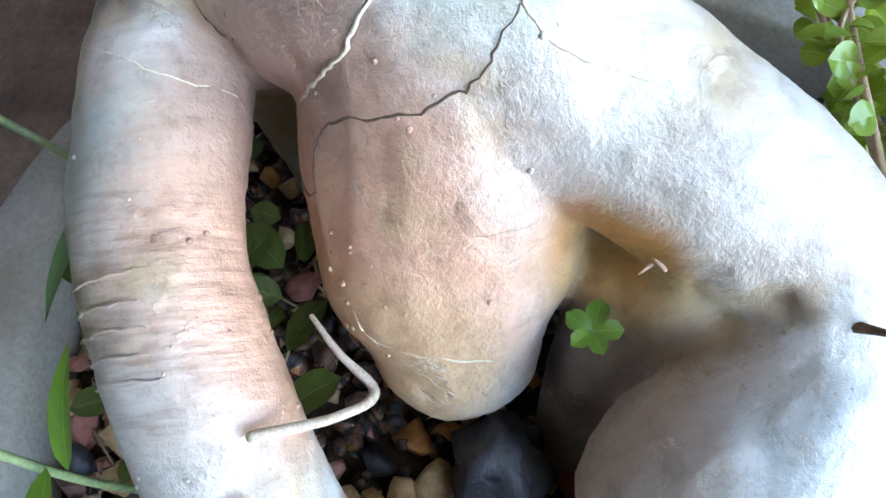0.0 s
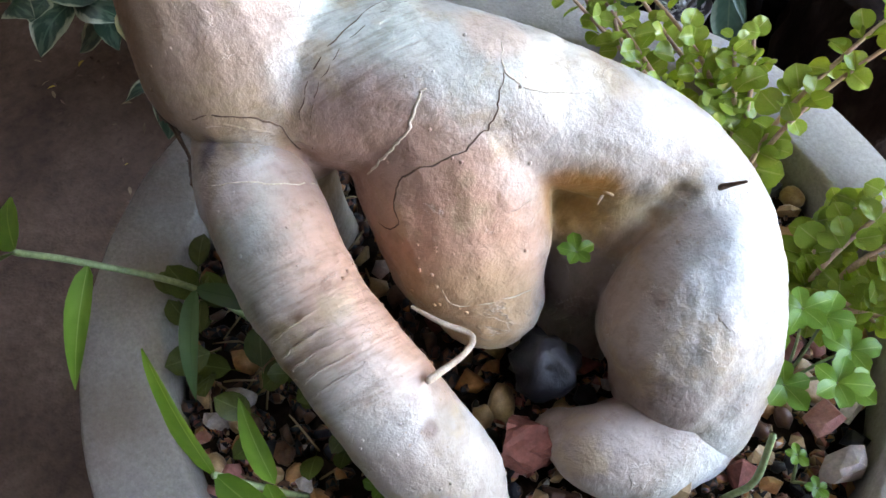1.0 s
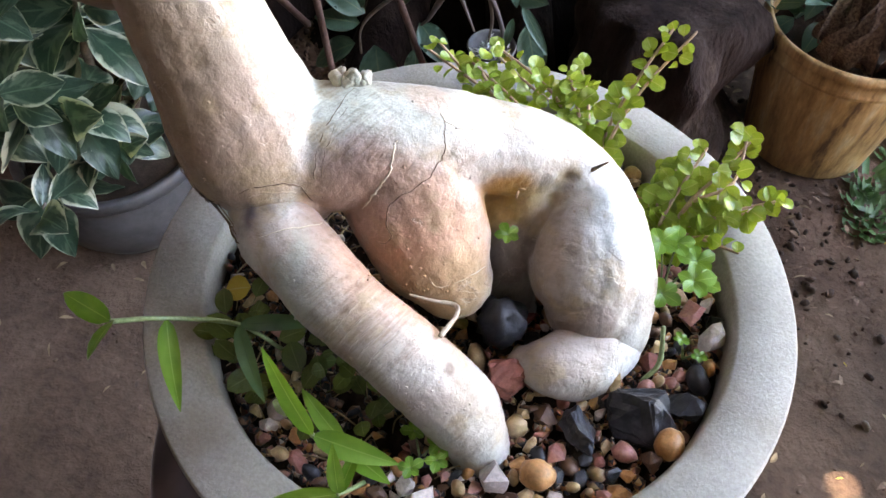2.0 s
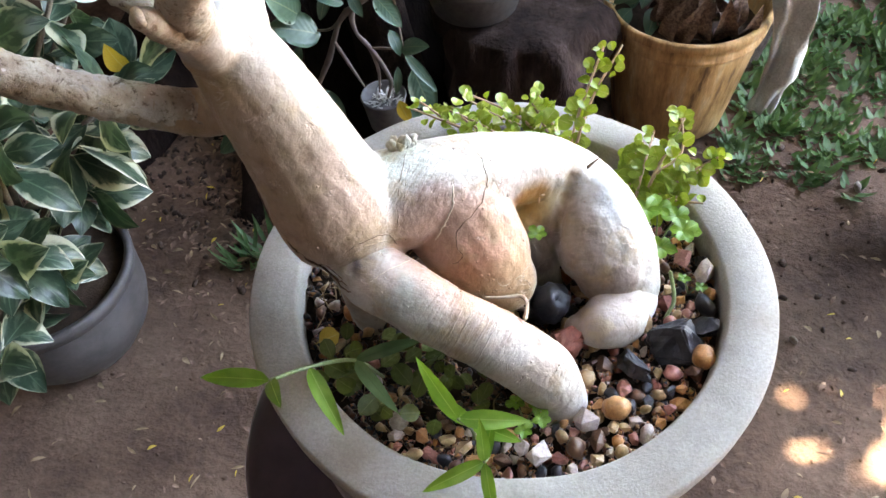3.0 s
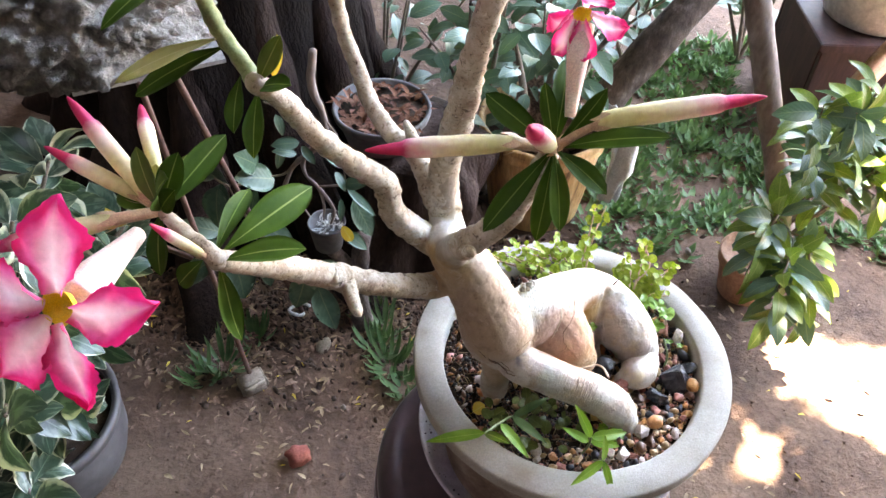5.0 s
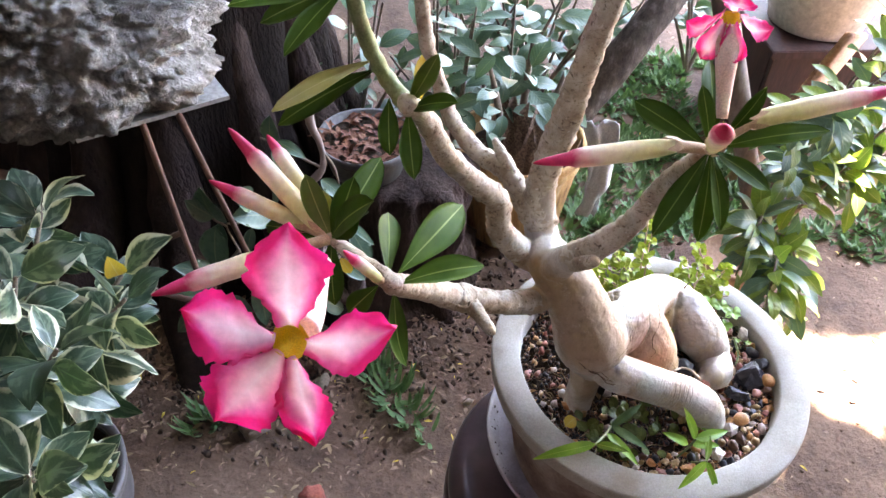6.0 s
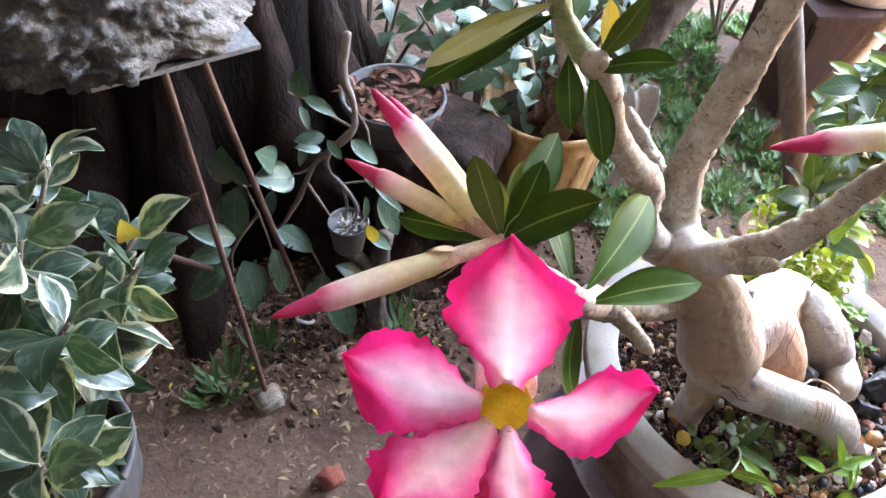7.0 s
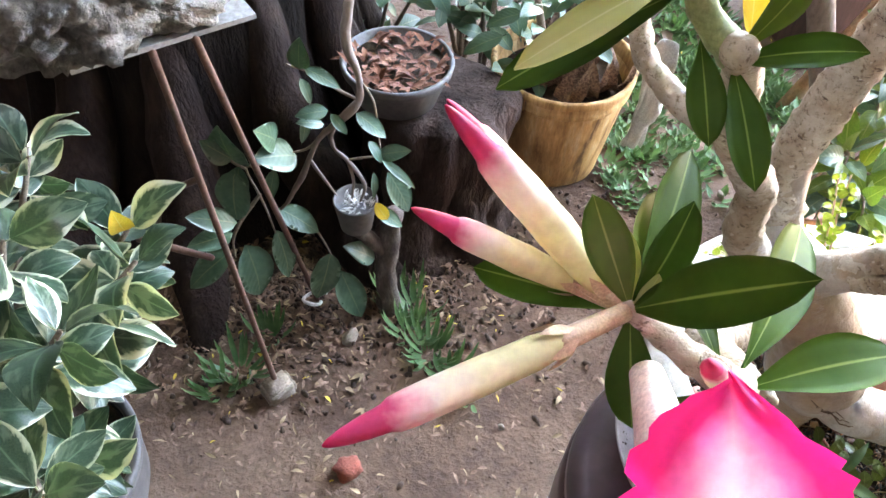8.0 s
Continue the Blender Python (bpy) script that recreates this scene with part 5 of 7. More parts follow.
for i in range(38):
    an, r = pick(0, 6.28), pick(0, 0.073)
    b = Vector((BX + r * math.cos(an), BY + r * math.sin(an), 0.176))
    w = Vector((pick(-0.6, 0.6), pick(-0.6, 0.6), pick(0.5, 1.6)))
    piece("dry_leaf", m_dry, set_at(b, w, (pick(-1, 1), -1, 0.3), pick(0.05, 0.12)), dry)
for x, y, tx, ty, h in ((-0.026, 0.0, -0.069, 0.026, 0.19), (0.017, -0.017, 0.052, -0.026, 0.14), (0.0, 0.026, 0.017, 0.069, 0.225), (0.035, 0.017, 0.078, 0.035, 0.17)):
    bm = bmesh.new()
    tube(bm, [(BX + x, BY + y, 0.172, 0.008), (BX + (x + tx) / 2, BY + (y + ty) / 2, 0.172 + h * 0.55, 0.007), (BX + tx, BY + ty, 0.172 + h, 0.0035)], 8, 4, 0.2, freq=40)
    part("stem", bm, MAT_TWIG, dry)
for i in range(46):
    an, r = pick(0, 6.28), pick(0.0, 0.112)
    b = Vector((BX - 0.043 + r * math.cos(an), BY + 0.017 + r * math.sin(an), pick(0.19, 0.415)))
    w = Vector((math.cos(an) + pick(-0.5, 0.5), math.sin(an) + pick(-0.5, 0.5), pick(-0.9, 0.5)))
    piece("leaf", m_broad, set_at(b, w, (0, -0.4, 1), pick(0.052, 0.087)), dry)
# plastic rag on the bucket's rim
bm = bmesh.new()
NX, NZ = 10, 16
g = []
for j in range(NZ + 1):
    v = j / NZ
    row = []
    for i in range(NX + 1):
        u = i / NX - 0.5
        wd = 0.062 * (1 - 0.4 * v) * (1 + 0.25 * noise.noise(Vector((v * 5, 3, 0))))
        row.append(bm.verts.new((BX + 0.134 + u * wd + 0.017 * math.sin(v * 3), BY - 0.047 + 0.016 * noise.noise(Vector((u * 5, v * 4, 1))) + 0.006 * math.sin(u * 9 + v * 5), 0.280 - 0.225 * v - 0.02 * noise.noise(Vector((u * 4, 8, v))))))
    g.append(row)
for j in range(NZ):
    for i in range(NX):
        bm.faces.new((g[j][i], g[j][i + 1], g[j + 1][i + 1], g[j + 1][i]))
rag = solid("plastic_rag", bm, MAT_RAG, "torn whitish plastic rag hanging from the bucket", "rag")
sol = rag.modifiers.new("thickness", "SOLIDIFY")
sol.thickness = 0.0015

# ---- big dark tree, stump and grey planter ----
bm = bmesh.new()
rings = []
TXC, TYC = -0.545, 1.05
for i, (r, z) in enumerate([(0.41, -0.02), (0.345, 0.04), (0.295, 0.125), (0.27, 0.25), (0.255, 0.42), (0.245, 0.7), (0.24, 1.2), (0.23, 2.2), (0.22, 3.0)]):
    rings.append([bm.verts.new((TXC + r * k * math.cos(a), TYC + r * k * math.sin(a), z)) for a in [2 * math.pi * q / 72 for q in range(72)]
                  for k in [1 + 0.06 * math.sin(a * 5 + 2.2 * math.sin(a * 2 + 1)) * (0.6 + 0.4 * math.sin(z * 2)) + 0.20 * noise.noise(Vector((math.cos(a) * 3.2, math.sin(a) * 3.2, z * 1.5))) + 0.05 * noise.noise(Vector((math.cos(a) * 11, math.sin(a) * 11, z * 6)))]])
for p, q in zip(rings, rings[1:]):
    for k in range(72):
        bm.faces.new((p[k], p[(k + 1) % 72], q[(k + 1) % 72], q[k]))
bm.faces.new(rings[-1])
tree = thing("garden_tree", (TXC, TYC, 0), "thick dark tree trunk with deep upright folds", "tree")
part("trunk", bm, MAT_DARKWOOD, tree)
for an, reach in ((-2.5, 0.51), (-2.0, 0.57), (-1.5, 0.54), (-0.95, 0.59), (-0.4, 0.52), (0.3, 0.49), (2.9, 0.51)):
    bm = bmesh.new()
    d = Vector((math.cos(an), math.sin(an), 0))
    c0 = Vector((TXC, TYC, 0))
    tube(bm, [(*(c0 + d * 0.22 + Vector((0, 0, 0.52))), 0.025), (*(c0 + d * 0.28 + Vector((0, 0, 0.22))), 0.046), (*(c0 + d * (reach * 0.72) + Vector((0, 0, 0.06))), 0.05), (*(c0 + d * reach + Vector((0, 0, -0.02))), 0.03)], 12, 7, 0.25, freq=14)
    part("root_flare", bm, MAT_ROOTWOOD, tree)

bm = bmesh.new()
lathe(bm, [(0.1505, -0.0086), (0.1393, 0.0129), (0.129, 0.0344), (0.1221, 0.0602), (0.1178, 0.086), (0.1152, 0.1118), (0.1135, 0.1376), (0.1118, 0.1634), (0.1109, 0.1892), (0.1101, 0.215), (0.1092, 0.2408), (0.1032, 0.2554), (0.043, 0.258)], (-0.135, 0.757, 0), 72, 0.16)
for v in bm.verts:
    q = Vector((v.co.x + 0.135, v.co.y - 0.757, 0))
    if v.co.z < 0.25:
        v.co += q * (0.35 * noise.noise(Vector((v.co.x * 14, v.co.y * 14, v.co.z * 5))) + 0.22 * noise.noise(Vector((v.co.x * 40, v.co.y * 40, v.co.z * 14))))
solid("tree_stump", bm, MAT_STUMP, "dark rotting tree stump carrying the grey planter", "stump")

PX, PY, PZ = -0.197, 0.746, 0.260
planter = thing("planter_bowl", (PX, PY, PZ), "grey plastic planter bowl with dark soil on a stump", "planter")
bm = bmesh.new()
lathe(bm, [(0.0559, 0.0), (0.0602, 0.0026), (0.074, 0.0473), (0.0808, 0.0533), (0.083, 0.0636), (0.0813, 0.0671), (0.0765, 0.0654), (0.0731, 0.0516), (0.0258, 0.0499)], (PX, PY, PZ), 48)
part("body", bm, MAT_DARKPLASTIC, planter)
bm = bmesh.new()
lathe(bm, [(0.0735, 0.0482), (0.0731, 0.0533), (0.043, 0.0568), (0.0034, 0.0585)], (PX, PY, PZ), 40, 0.06)
solid("planter_soil", bm, MAT_POTSOIL, "dark soil in the grey planter bowl", "soil")
bm = bmesh.new()
for i in range(150):
    an, r = pick(0, 6.28), 0.070 * math.sqrt(random.random())
    b = Vector((PX + r * math.cos(an), PY + r * math.sin(an), PZ + 0.0585))
    blade(bm, b, b + Vector((pick(-1, 1), pick(-1, 1), pick(-0.05, 0.3))).normalized() * pick(0.015, 0.035), 0.009, (0, 0, 1), 0.1, 0.3, 0.45, 1, 3, 2)
solid("dry_leaves", bm, MAT_REDLITTER, "dry red-brown leaves scattered on the planter's soil", "leaf litter", kind="stuff")

# ---- rock on its sheet and iron legs ----
table = thing("plant_table", (-0.43, 0.48, 0), "thin metal sheet on rusty iron legs", "table")
SR, SL = Vector((-0.353, 0.455, 0.590)), Vector((-0.501, 0.379, 0.590))
e1 = (SL - SR).normalized()
e2 = Vector((-e1.y, e1.x, 0))
e2 = e2 if e2.y > 0 else -e2
bm = bmesh.new()
wide = (SL - SR).length * 1.03
corners = [SR, SR + e1 * wide, SR + e1 * wide + e2 * 0.215, SR + e2 * 0.26]
lo = [bm.verts.new(p) for p in corners]
hi = [bm.verts.new(p + Vector((0, 0, 0.005))) for p in corners]
bm.faces.new(lo)
bm.faces.new(hi[::-1])
for i in range(4):
    bm.faces.new((lo[i], hi[i], hi[(i + 1) % 4], lo[(i + 1) % 4]))
bmesh.ops.recalc_face_normals(bm, faces=bm.faces)
part("sheet", bm, MAT_SHEET, table, "grey metal sheet", smooth=False)
for p, q in (((-0.444, 0.412, 0.589), (-0.397, 0.414, 0.025)), ((-0.408, 0.430, 0.589), (-0.334, 0.576, -0.017)), ((-0.505, 0.460, 0.353), (-0.436, 0.430, 0.410)), ((-0.514, 0.420, 0.330), (-0.439, 0.410, 0.303))):
    bm = bmesh.new()
    tube(bm, [(*p, 0.0041), (*((Vector(p) + Vector(q)) / 2), 0.0041), (*q, 0.0041)], 8, 2, 0.1, freq=60)
    part("leg", bm, MAT_RUST, table)
bm = bmesh.new()
rc = SR + e1 * 0.155 + e2 * 0.083 + Vector((0, 0, 0.088))
lump(bm, rc, (0.165, 0.104, 0.100), 2, 6, 0.30, turn=(0, 0, math.atan2(e1.y, e1.x)))
for v in bm.verts:
    sunk = min(0.62, max(0.0, (rc.z - v.co.z) / 0.10))
    wider = 1 / math.sqrt(1 - sunk * sunk)
    v.co.x, v.co.y = rc.x + (v.co.x - rc.x) * wider, rc.y + (v.co.y - rc.y) * wider
    c = v.co
    k = 0.018 * noise.noise(c * 16) + 0.020 * (0.35 - noise.voronoi(c * 55)[0][0]) + 0.020 * (0.35 - noise.voronoi(c * 110)[0][0]) + 0.006 * noise.noise(c * 190)
    v.co += (c - rc).normalized() * k
    v.co.z = max(v.co.z, 0.596 + 0.010 * noise.noise(c * 30) ** 2)
solid("garden_rock", bm, MAT_ROCK, "rough porous pale grey rock lying on the metal sheet", "rock")


# ---- leafy plants ----
def shrub(name, base, label, stems, leaf_me, count, size, mat=MAT_TWIG, droop=0.3, r=0.006, group="", face=(0, -0.3, 1), spread=0.6, bare=None):
    """Bent stems from base with leaves along their outer part."""
    pl = thing(name, base, label, "plant", group)
    paths = []
    for s in stems:
        pts = [Vector(base)] + [Vector(p) for p in s]
        rows = [(*p, r * (1 - 0.7 * i / max(1, len(pts) - 1))) for i, p in enumerate(pts)]
        bm = bmesh.new()
        tube(bm, rows, 8, 5, 0.15, freq=60)
        part("stem", bm, mat, pl)
        paths.append(spline([tuple(p) for p in pts], 8))
    per = max(1, count // len(paths))
    for path in paths:
        for i in range(per):
            t = 0.35 + 0.65 * (i + pick(0, 0.8)) / per
            k = min(int(t * (len(path) - 1)), len(path) - 2)
            p = Vector(path[k])
            if bare and (p - Vector(bare[:3])).length < bare[3]:
                continue
            d = (Vector(path[k + 1]) - p).normalized()
            an = i * 2.4 + pick(-0.4, 0.4)
            side = d.orthogonal().normalized()
            w = d * 0.5 + (side * math.cos(an) + d.cross(side) * math.sin(an)) * 1.0
            w.z -= droop
            me = leaf_me[i % len(leaf_me)]
            up = Vector(face) + Vector((pick(-1, 1), pick(-1, 1), pick(-0.4, 0.4))) * spread
            piece("leaf", me, set_at(p, w, up, size * pick(0.7, 1.2)), pl)
    return pl


M_VAR = [leaf_mesh("variegated_leaf", MAT_VARIEG, w, b, f, 0.48, 1.1, 10, 6, 0.07, stalk=0.08, twist=tw) for w, b, f, tw in ((0.52, 0.16, 0.16, 0.3), (0.46, 0.06, 0.10, -0.3), (0.56, 0.22, 0.2, 0.0), (0.50, -0.08, 0.12, 0.4))]
M_BROAD = [leaf_mesh("broad_leaf", MAT_BROAD, w, b, 0.12, 0.42, 1, 8, 4, 0.03, stalk=0.15) for w, b in ((0.5, 0.08), (0.42, 0.12))]
M_LIME = [leaf_mesh("bush_leaf", MAT_LIME, w, b, 0.2, 0.42, 1, 8, 4, 0.05, stalk=0.1) for w, b in ((0.42, 0.12), (0.36, 0.18))]
M_BUSHDARK = leaf_mesh("bush_leaf", MAT_BROAD, 0.42, 0.12, 0.15, 0.42, 1, 8, 4, 0.04, stalk=0.1)

# variegated plant in a grey pot
VX, VY = -0.652, 0.245
vpot = thing("grey_pot", (VX, VY, 0), "light grey plastic plant pot with sloping sides", "pot")
bm = bmesh.new()
lathe(bm, [(0.0524, 0), (0.0629, 0.0019), (0.0873, 0.0194), (0.1056, 0.0485), (0.1144, 0.0808), (0.1161, 0.1131), (0.1117, 0.1357), (0.1117, 0.1421), (0.1065, 0.1292), (0.0262, 0.1279)], (VX, VY, 0), 56)
part("body", bm, MAT_PLASTIC, vpot)
bm = bmesh.new()
lathe(bm, [(0.1126, 0.1351), (0.1187, 0.1376), (0.1205, 0.155), (0.117, 0.157), (0.11, 0.155), (0.1083, 0.1408)], (VX, VY, 0), 56, 0.0, True)
part("rim", bm, MAT_PLASTIC, vpot, "turned-over rim")
bm = bmesh.new()
lathe(bm, [(0.1069, 0.1292), (0.1065, 0.137), (0.0437, 0.1408), (0.0044, 0.1421)], (VX, VY, 0), 40, 0.05)
solid("grey_pot_soil", bm, MAT_POTSOIL, "dark soil in the light grey pot", "soil")
var = thing("variegated_plant", (VX, VY, 0.140), "bushy plant with cream-edged variegated green leaves", "plant")
heads = []
for x, y, z in ((-0.530, 0.085, 0.406), (-0.529, 0.215, 0.444), (-0.494, 0.334, 0.391), (-0.606, 0.121, 0.495), (-0.588, 0.304, 0.464), (-0.600, 0.436, 0.444), (-0.677, 0.193, 0.536), (-0.689, 0.354, 0.518), (-0.642, 0.006, 0.344), (-0.554, 0.159, 0.310), (-0.521, 0.413, 0.353), (-0.688, 0.043, 0.425), (-0.751, 0.253, 0.478), (-0.626, 0.495, 0.406), (-0.549, 0.195, 0.231), (-0.573, 0.092, 0.207), (-0.567, 0.330, 0.243), (-0.597, 0.426, 0.261)):
    bm = bmesh.new()
    tip = Vector((x, y, z))
    mid = Vector((VX, VY, 0.140)).lerp(tip, 0.5) + Vector((0, 0, 0.045))
    tube(bm, [(VX + pick(-0.03, 0.03), VY + pick(-0.03, 0.03), 0.135, 0.0052), (*mid, 0.0044), (*tip, 0.0026)], 8, 5, 0.15, freq=50)
    part("stem", bm, MAT_TWIG, var)
    for i in range(17):
        an = i * 2.4 + pick(-0.3, 0.3)
        out = Vector((math.cos(an), math.sin(an), 0.5 - 0.085 * i + pick(-0.25, 0.25)))
        b = mid.lerp(tip, 1.0 - 0.05 * i)
        piece("leaf", M_VAR[i % 4], set_at(b, out, Vector((0.25, -0.45, 1)) + Vector((pick(-1, 1), pick(-1, 1), pick(-0.5, 0.2))), pick(0.052, 0.090)), var)

piece("yellow_leaf", leaf_mesh("old_leaf", MAT_YELLOW, 0.42, 0.1, 0.3, 0.46, 1.0, 8, 4, 0.06), set_at((-0.521, 0.405, 0.362), (0.05, -0.35, 0.9), (0.3, -0.8, 0.5), 0.062), var)

# sapling in a small black cup on a stake, with aerial roots
CX, CY, CZ = -0.269, 0.536, 0.207
bm = bmesh.new()
tube(bm, [(-0.222, 0.548, -0.017, 0.0191), (-0.227, 0.548, 0.070, 0.0156), (-0.225, 0.548, 0.140, 0.0147), (-0.215, 0.549, 0.217, 0.0130)], 12, 6, 0.35, freq=40, round_ends=False)
tube(bm, [(-0.224, 0.548, 0.131, 0.0113), (-0.250, 0.543, 0.167, 0.0104), (-0.269, 0.536, 0.207, 0.0139)], 10, 6, 0.25, freq=40, round_ends=False)
solid("wooden_post", bm, MAT_POSTBARK, "short weathered wooden post holding a small cup", "post")
cup = thing("plant_cup", (CX, CY, CZ), "small black plastic plant cup with pale debris inside", "cup")
bm = bmesh.new()
lathe(bm, [(0.0191, 0.0), (0.0217, 0.0017), (0.0286, 0.0468), (0.0299, 0.0494), (0.0286, 0.052), (0.0273, 0.0485), (0.026, 0.0398), (0.0035, 0.0398)], (CX, CY, CZ), 32)
part("body", bm, MAT_DARKPLASTIC, cup)
bm = bmesh.new()
for i in range(60):
    an, r = pick(0, 6.28), pick(0, 0.0225)
    b = Vector((CX + r * math.cos(an), CY + r * math.sin(an), CZ + 0.0425))
    blade(bm, b, b + Vector((pick(-1, 1), pick(-1, 1), pick(0.1, 0.8))).normalized() * 0.013, 0.0035, (0, 0, 1), 0.1, 0.3, 0.45, 1, 3, 2)
solid("debris", bm, MAT_RAG, "pale dry chips filling the small cup", "debris", kind="stuff")
vine = thing("climbing_sapling", (-0.262, 0.535, 0.255), "climbing sapling with grey-green oval leaves, knotty stem and bare roots", "plant")
for name, r0, r1, rows in (
    ("stem", 0.0058, 0.0030, ((-0.265, 0.535, 0.557), (-0.271, 0.535, 0.507), (-0.258, 0.535, 0.457), (-0.262, 0.535, 0.417), (-0.295, 0.535, 0.383), (-0.313, 0.535, 0.360), (-0.334, 0.535, 0.307), (-0.357, 0.535, 0.260))),
    ("root", 0.0038, 0.0022, ((-0.262, 0.535, 0.421), (-0.292, 0.535, 0.383), (-0.292, 0.535, 0.352), (-0.276, 0.535, 0.329), (-0.256, 0.535, 0.286), (-0.262, 0.535, 0.255))),
    ("root", 0.0024, 0.0014, ((-0.322, 0.535, 0.332), (-0.308, 0.535, 0.301), (-0.293, 0.535, 0.269))),
    ("root", 0.0022, 0.0014, ((-0.276, 0.535, 0.329), (-0.270, 0.535, 0.295), (-0.273, 0.535, 0.262))),
    ("twig", 0.0018, 0.0012, ((-0.256, 0.535, 0.451), (-0.242, 0.535, 0.420), (-0.236, 0.535, 0.359), (-0.234, 0.535, 0.329))),
    ("twig", 0.0016, 0.0010, ((-0.274, 0.535, 0.331), (-0.234, 0.535, 0.332), (-0.209, 0.535, 0.302))),
    ("twig", 0.0018, 0.0012, ((-0.300, 0.535, 0.383), (-0.323, 0.535, 0.353), (-0.352, 0.535, 0.346))),
    ("twig", 0.0020, 0.0011, ((-0.262, 0.535, 0.426), (-0.284, 0.535, 0.442), (-0.309, 0.535, 0.464), (-0.337, 0.535, 0.478))),
    ("twig", 0.0020, 0.0010, ((-0.357, 0.535, 0.260), (-0.371, 0.535, 0.238), (-0.343, 0.535, 0.236), (-0.323, 0.535, 0.200), (-0.307, 0.535, 0.151), (-0.295, 0.535, 0.104))),
    ("twig", 0.0020, 0.0012, ((-0.352, 0.535, 0.346), (-0.384, 0.512, 0.350), (-0.396, 0.501, 0.355), (-0.388, 0.514, 0.297), (-0.382, 0.525, 0.245), (-0.377, 0.534, 0.188))),
    ("twig", 0.0026, 0.0014, ((-0.388, 0.514, 0.297), (-0.415, 0.494, 0.269), (-0.426, 0.487, 0.245), (-0.429, 0.488, 0.210))),
    ("twig", 0.0018, 0.0010, ((-0.396, 0.501, 0.355), (-0.407, 0.487, 0.379), (-0.414, 0.480, 0.405)))):
    bm = bmesh.new()
    tube(bm, [(*p, (r0 + (r1 - r0) * i / (len(rows) - 1)) * (1.0 + 0.22 * math.sin(i * 2.3))) for i, p in enumerate(rows)], 9, 7, 0.25, freq=110)
    part(name, bm, MAT_POLE if name != "twig" else MAT_TWIG, vine)
for base, tip, wide in (
    ((-0.323, 0.535, 0.471), (-0.319, 0.523, 0.522), 0.50),
    ((-0.318, 0.535, 0.472), (-0.280, 0.523, 0.451), 0.40),
    ((-0.324, 0.535, 0.458), (-0.315, 0.523, 0.431), 0.45),
    ((-0.296, 0.535, 0.411), (-0.334, 0.523, 0.413), 0.50),
    ((-0.293, 0.535, 0.405), (-0.275, 0.523, 0.383), 0.45),
    ((-0.302, 0.535, 0.390), (-0.334, 0.523, 0.403), 0.45),
    ((-0.323, 0.535, 0.404), (-0.330, 0.523, 0.372), 0.45),
    ((-0.263, 0.535, 0.405), (-0.229, 0.523, 0.375), 0.50),
    ((-0.237, 0.535, 0.336), (-0.197, 0.523, 0.352), 0.50),
    ((-0.234, 0.535, 0.329), (-0.192, 0.523, 0.286), 0.22),
    ((-0.226, 0.535, 0.306), (-0.200, 0.523, 0.244), 0.50),
    ((-0.360, 0.533, 0.368), (-0.381, 0.495, 0.418), 0.55),
    ((-0.339, 0.535, 0.342), (-0.387, 0.495, 0.374), 0.62),
    ((-0.367, 0.530, 0.324), (-0.377, 0.513, 0.286), 0.42),
    ((-0.400, 0.495, 0.368), (-0.411, 0.468, 0.453), 0.50),
    ((-0.406, 0.487, 0.384), (-0.435, 0.468, 0.432), 0.50),
    ((-0.403, 0.492, 0.368), (-0.407, 0.483, 0.318), 0.55),
    ((-0.408, 0.487, 0.366), (-0.413, 0.480, 0.291), 0.60),
    ((-0.418, 0.490, 0.274), (-0.473, 0.468, 0.311), 0.45),
    ((-0.425, 0.486, 0.259), (-0.480, 0.468, 0.257), 0.50),
    ((-0.370, 0.535, 0.249), (-0.321, 0.523, 0.211), 0.55),
    ((-0.377, 0.533, 0.208), (-0.370, 0.523, 0.121), 0.40),
    ((-0.415, 0.499, 0.220), (-0.411, 0.502, 0.113), 0.50),
    ((-0.433, 0.483, 0.227), (-0.489, 0.468, 0.176), 0.50),
    ((-0.308, 0.535, 0.153), (-0.333, 0.523, 0.069), 0.50),
    ((-0.296, 0.535, 0.112), (-0.269, 0.523, 0.014), 0.42),
    ((-0.245, 0.535, 0.134), (-0.290, 0.523, 0.180), 0.50),
    ((-0.241, 0.535, 0.237), (-0.208, 0.523, 0.213), 0.50),
    ((-0.249, 0.535, 0.360), (-0.235, 0.523, 0.333), 0.50),
    ((-0.244, 0.535, 0.307), (-0.246, 0.523, 0.272), 0.30)):
    bm = bmesh.new()
    long = (Vector(tip) - Vector(base)).length
    blade(bm, base, tip, long * wide, (0.25 + pick(-0.5, 0.5), -0.55, 0.9 + pick(-0.3, 0.4)), 0.08, 0.14, 0.42, 1, 9, 5, 0.0006, 0.0, 0.03)
    part("leaf", bm, MAT_BROAD, vine)
bm = bmesh.new()
bmesh.ops.create_cube(bm, size=1, matrix=pose(-0.393, 0.406, 0.013, 3, -4, 32) @ Matrix.Diagonal((0.044, 0.033, 0.031, 1)))
bmesh.ops.bevel(bm, geom=bm.edges[:] + bm.verts[:], offset=0.004, segments=2, affect="EDGES")
bmesh.ops.subdivide_edges(bm, edges=bm.edges[:], cuts=2, use_grid_fill=True)
for v in bm.verts:
    v.co += Vector((noise.noise(v.co * 60), noise.noise(v.co * 60 + Vector((5, 0, 0))), noise.noise(v.co * 60 + Vector((0, 5, 0))))) * 0.003
solid("mortar_block", bm, MAT_BLOCK, "small chipped grey mortar block on the soil", "block")
bm = bmesh.new()
lump(bm, (-0.299, 0.273, 0.014), (0.019, 0.016, 0.017), 4, 3, 0.28)
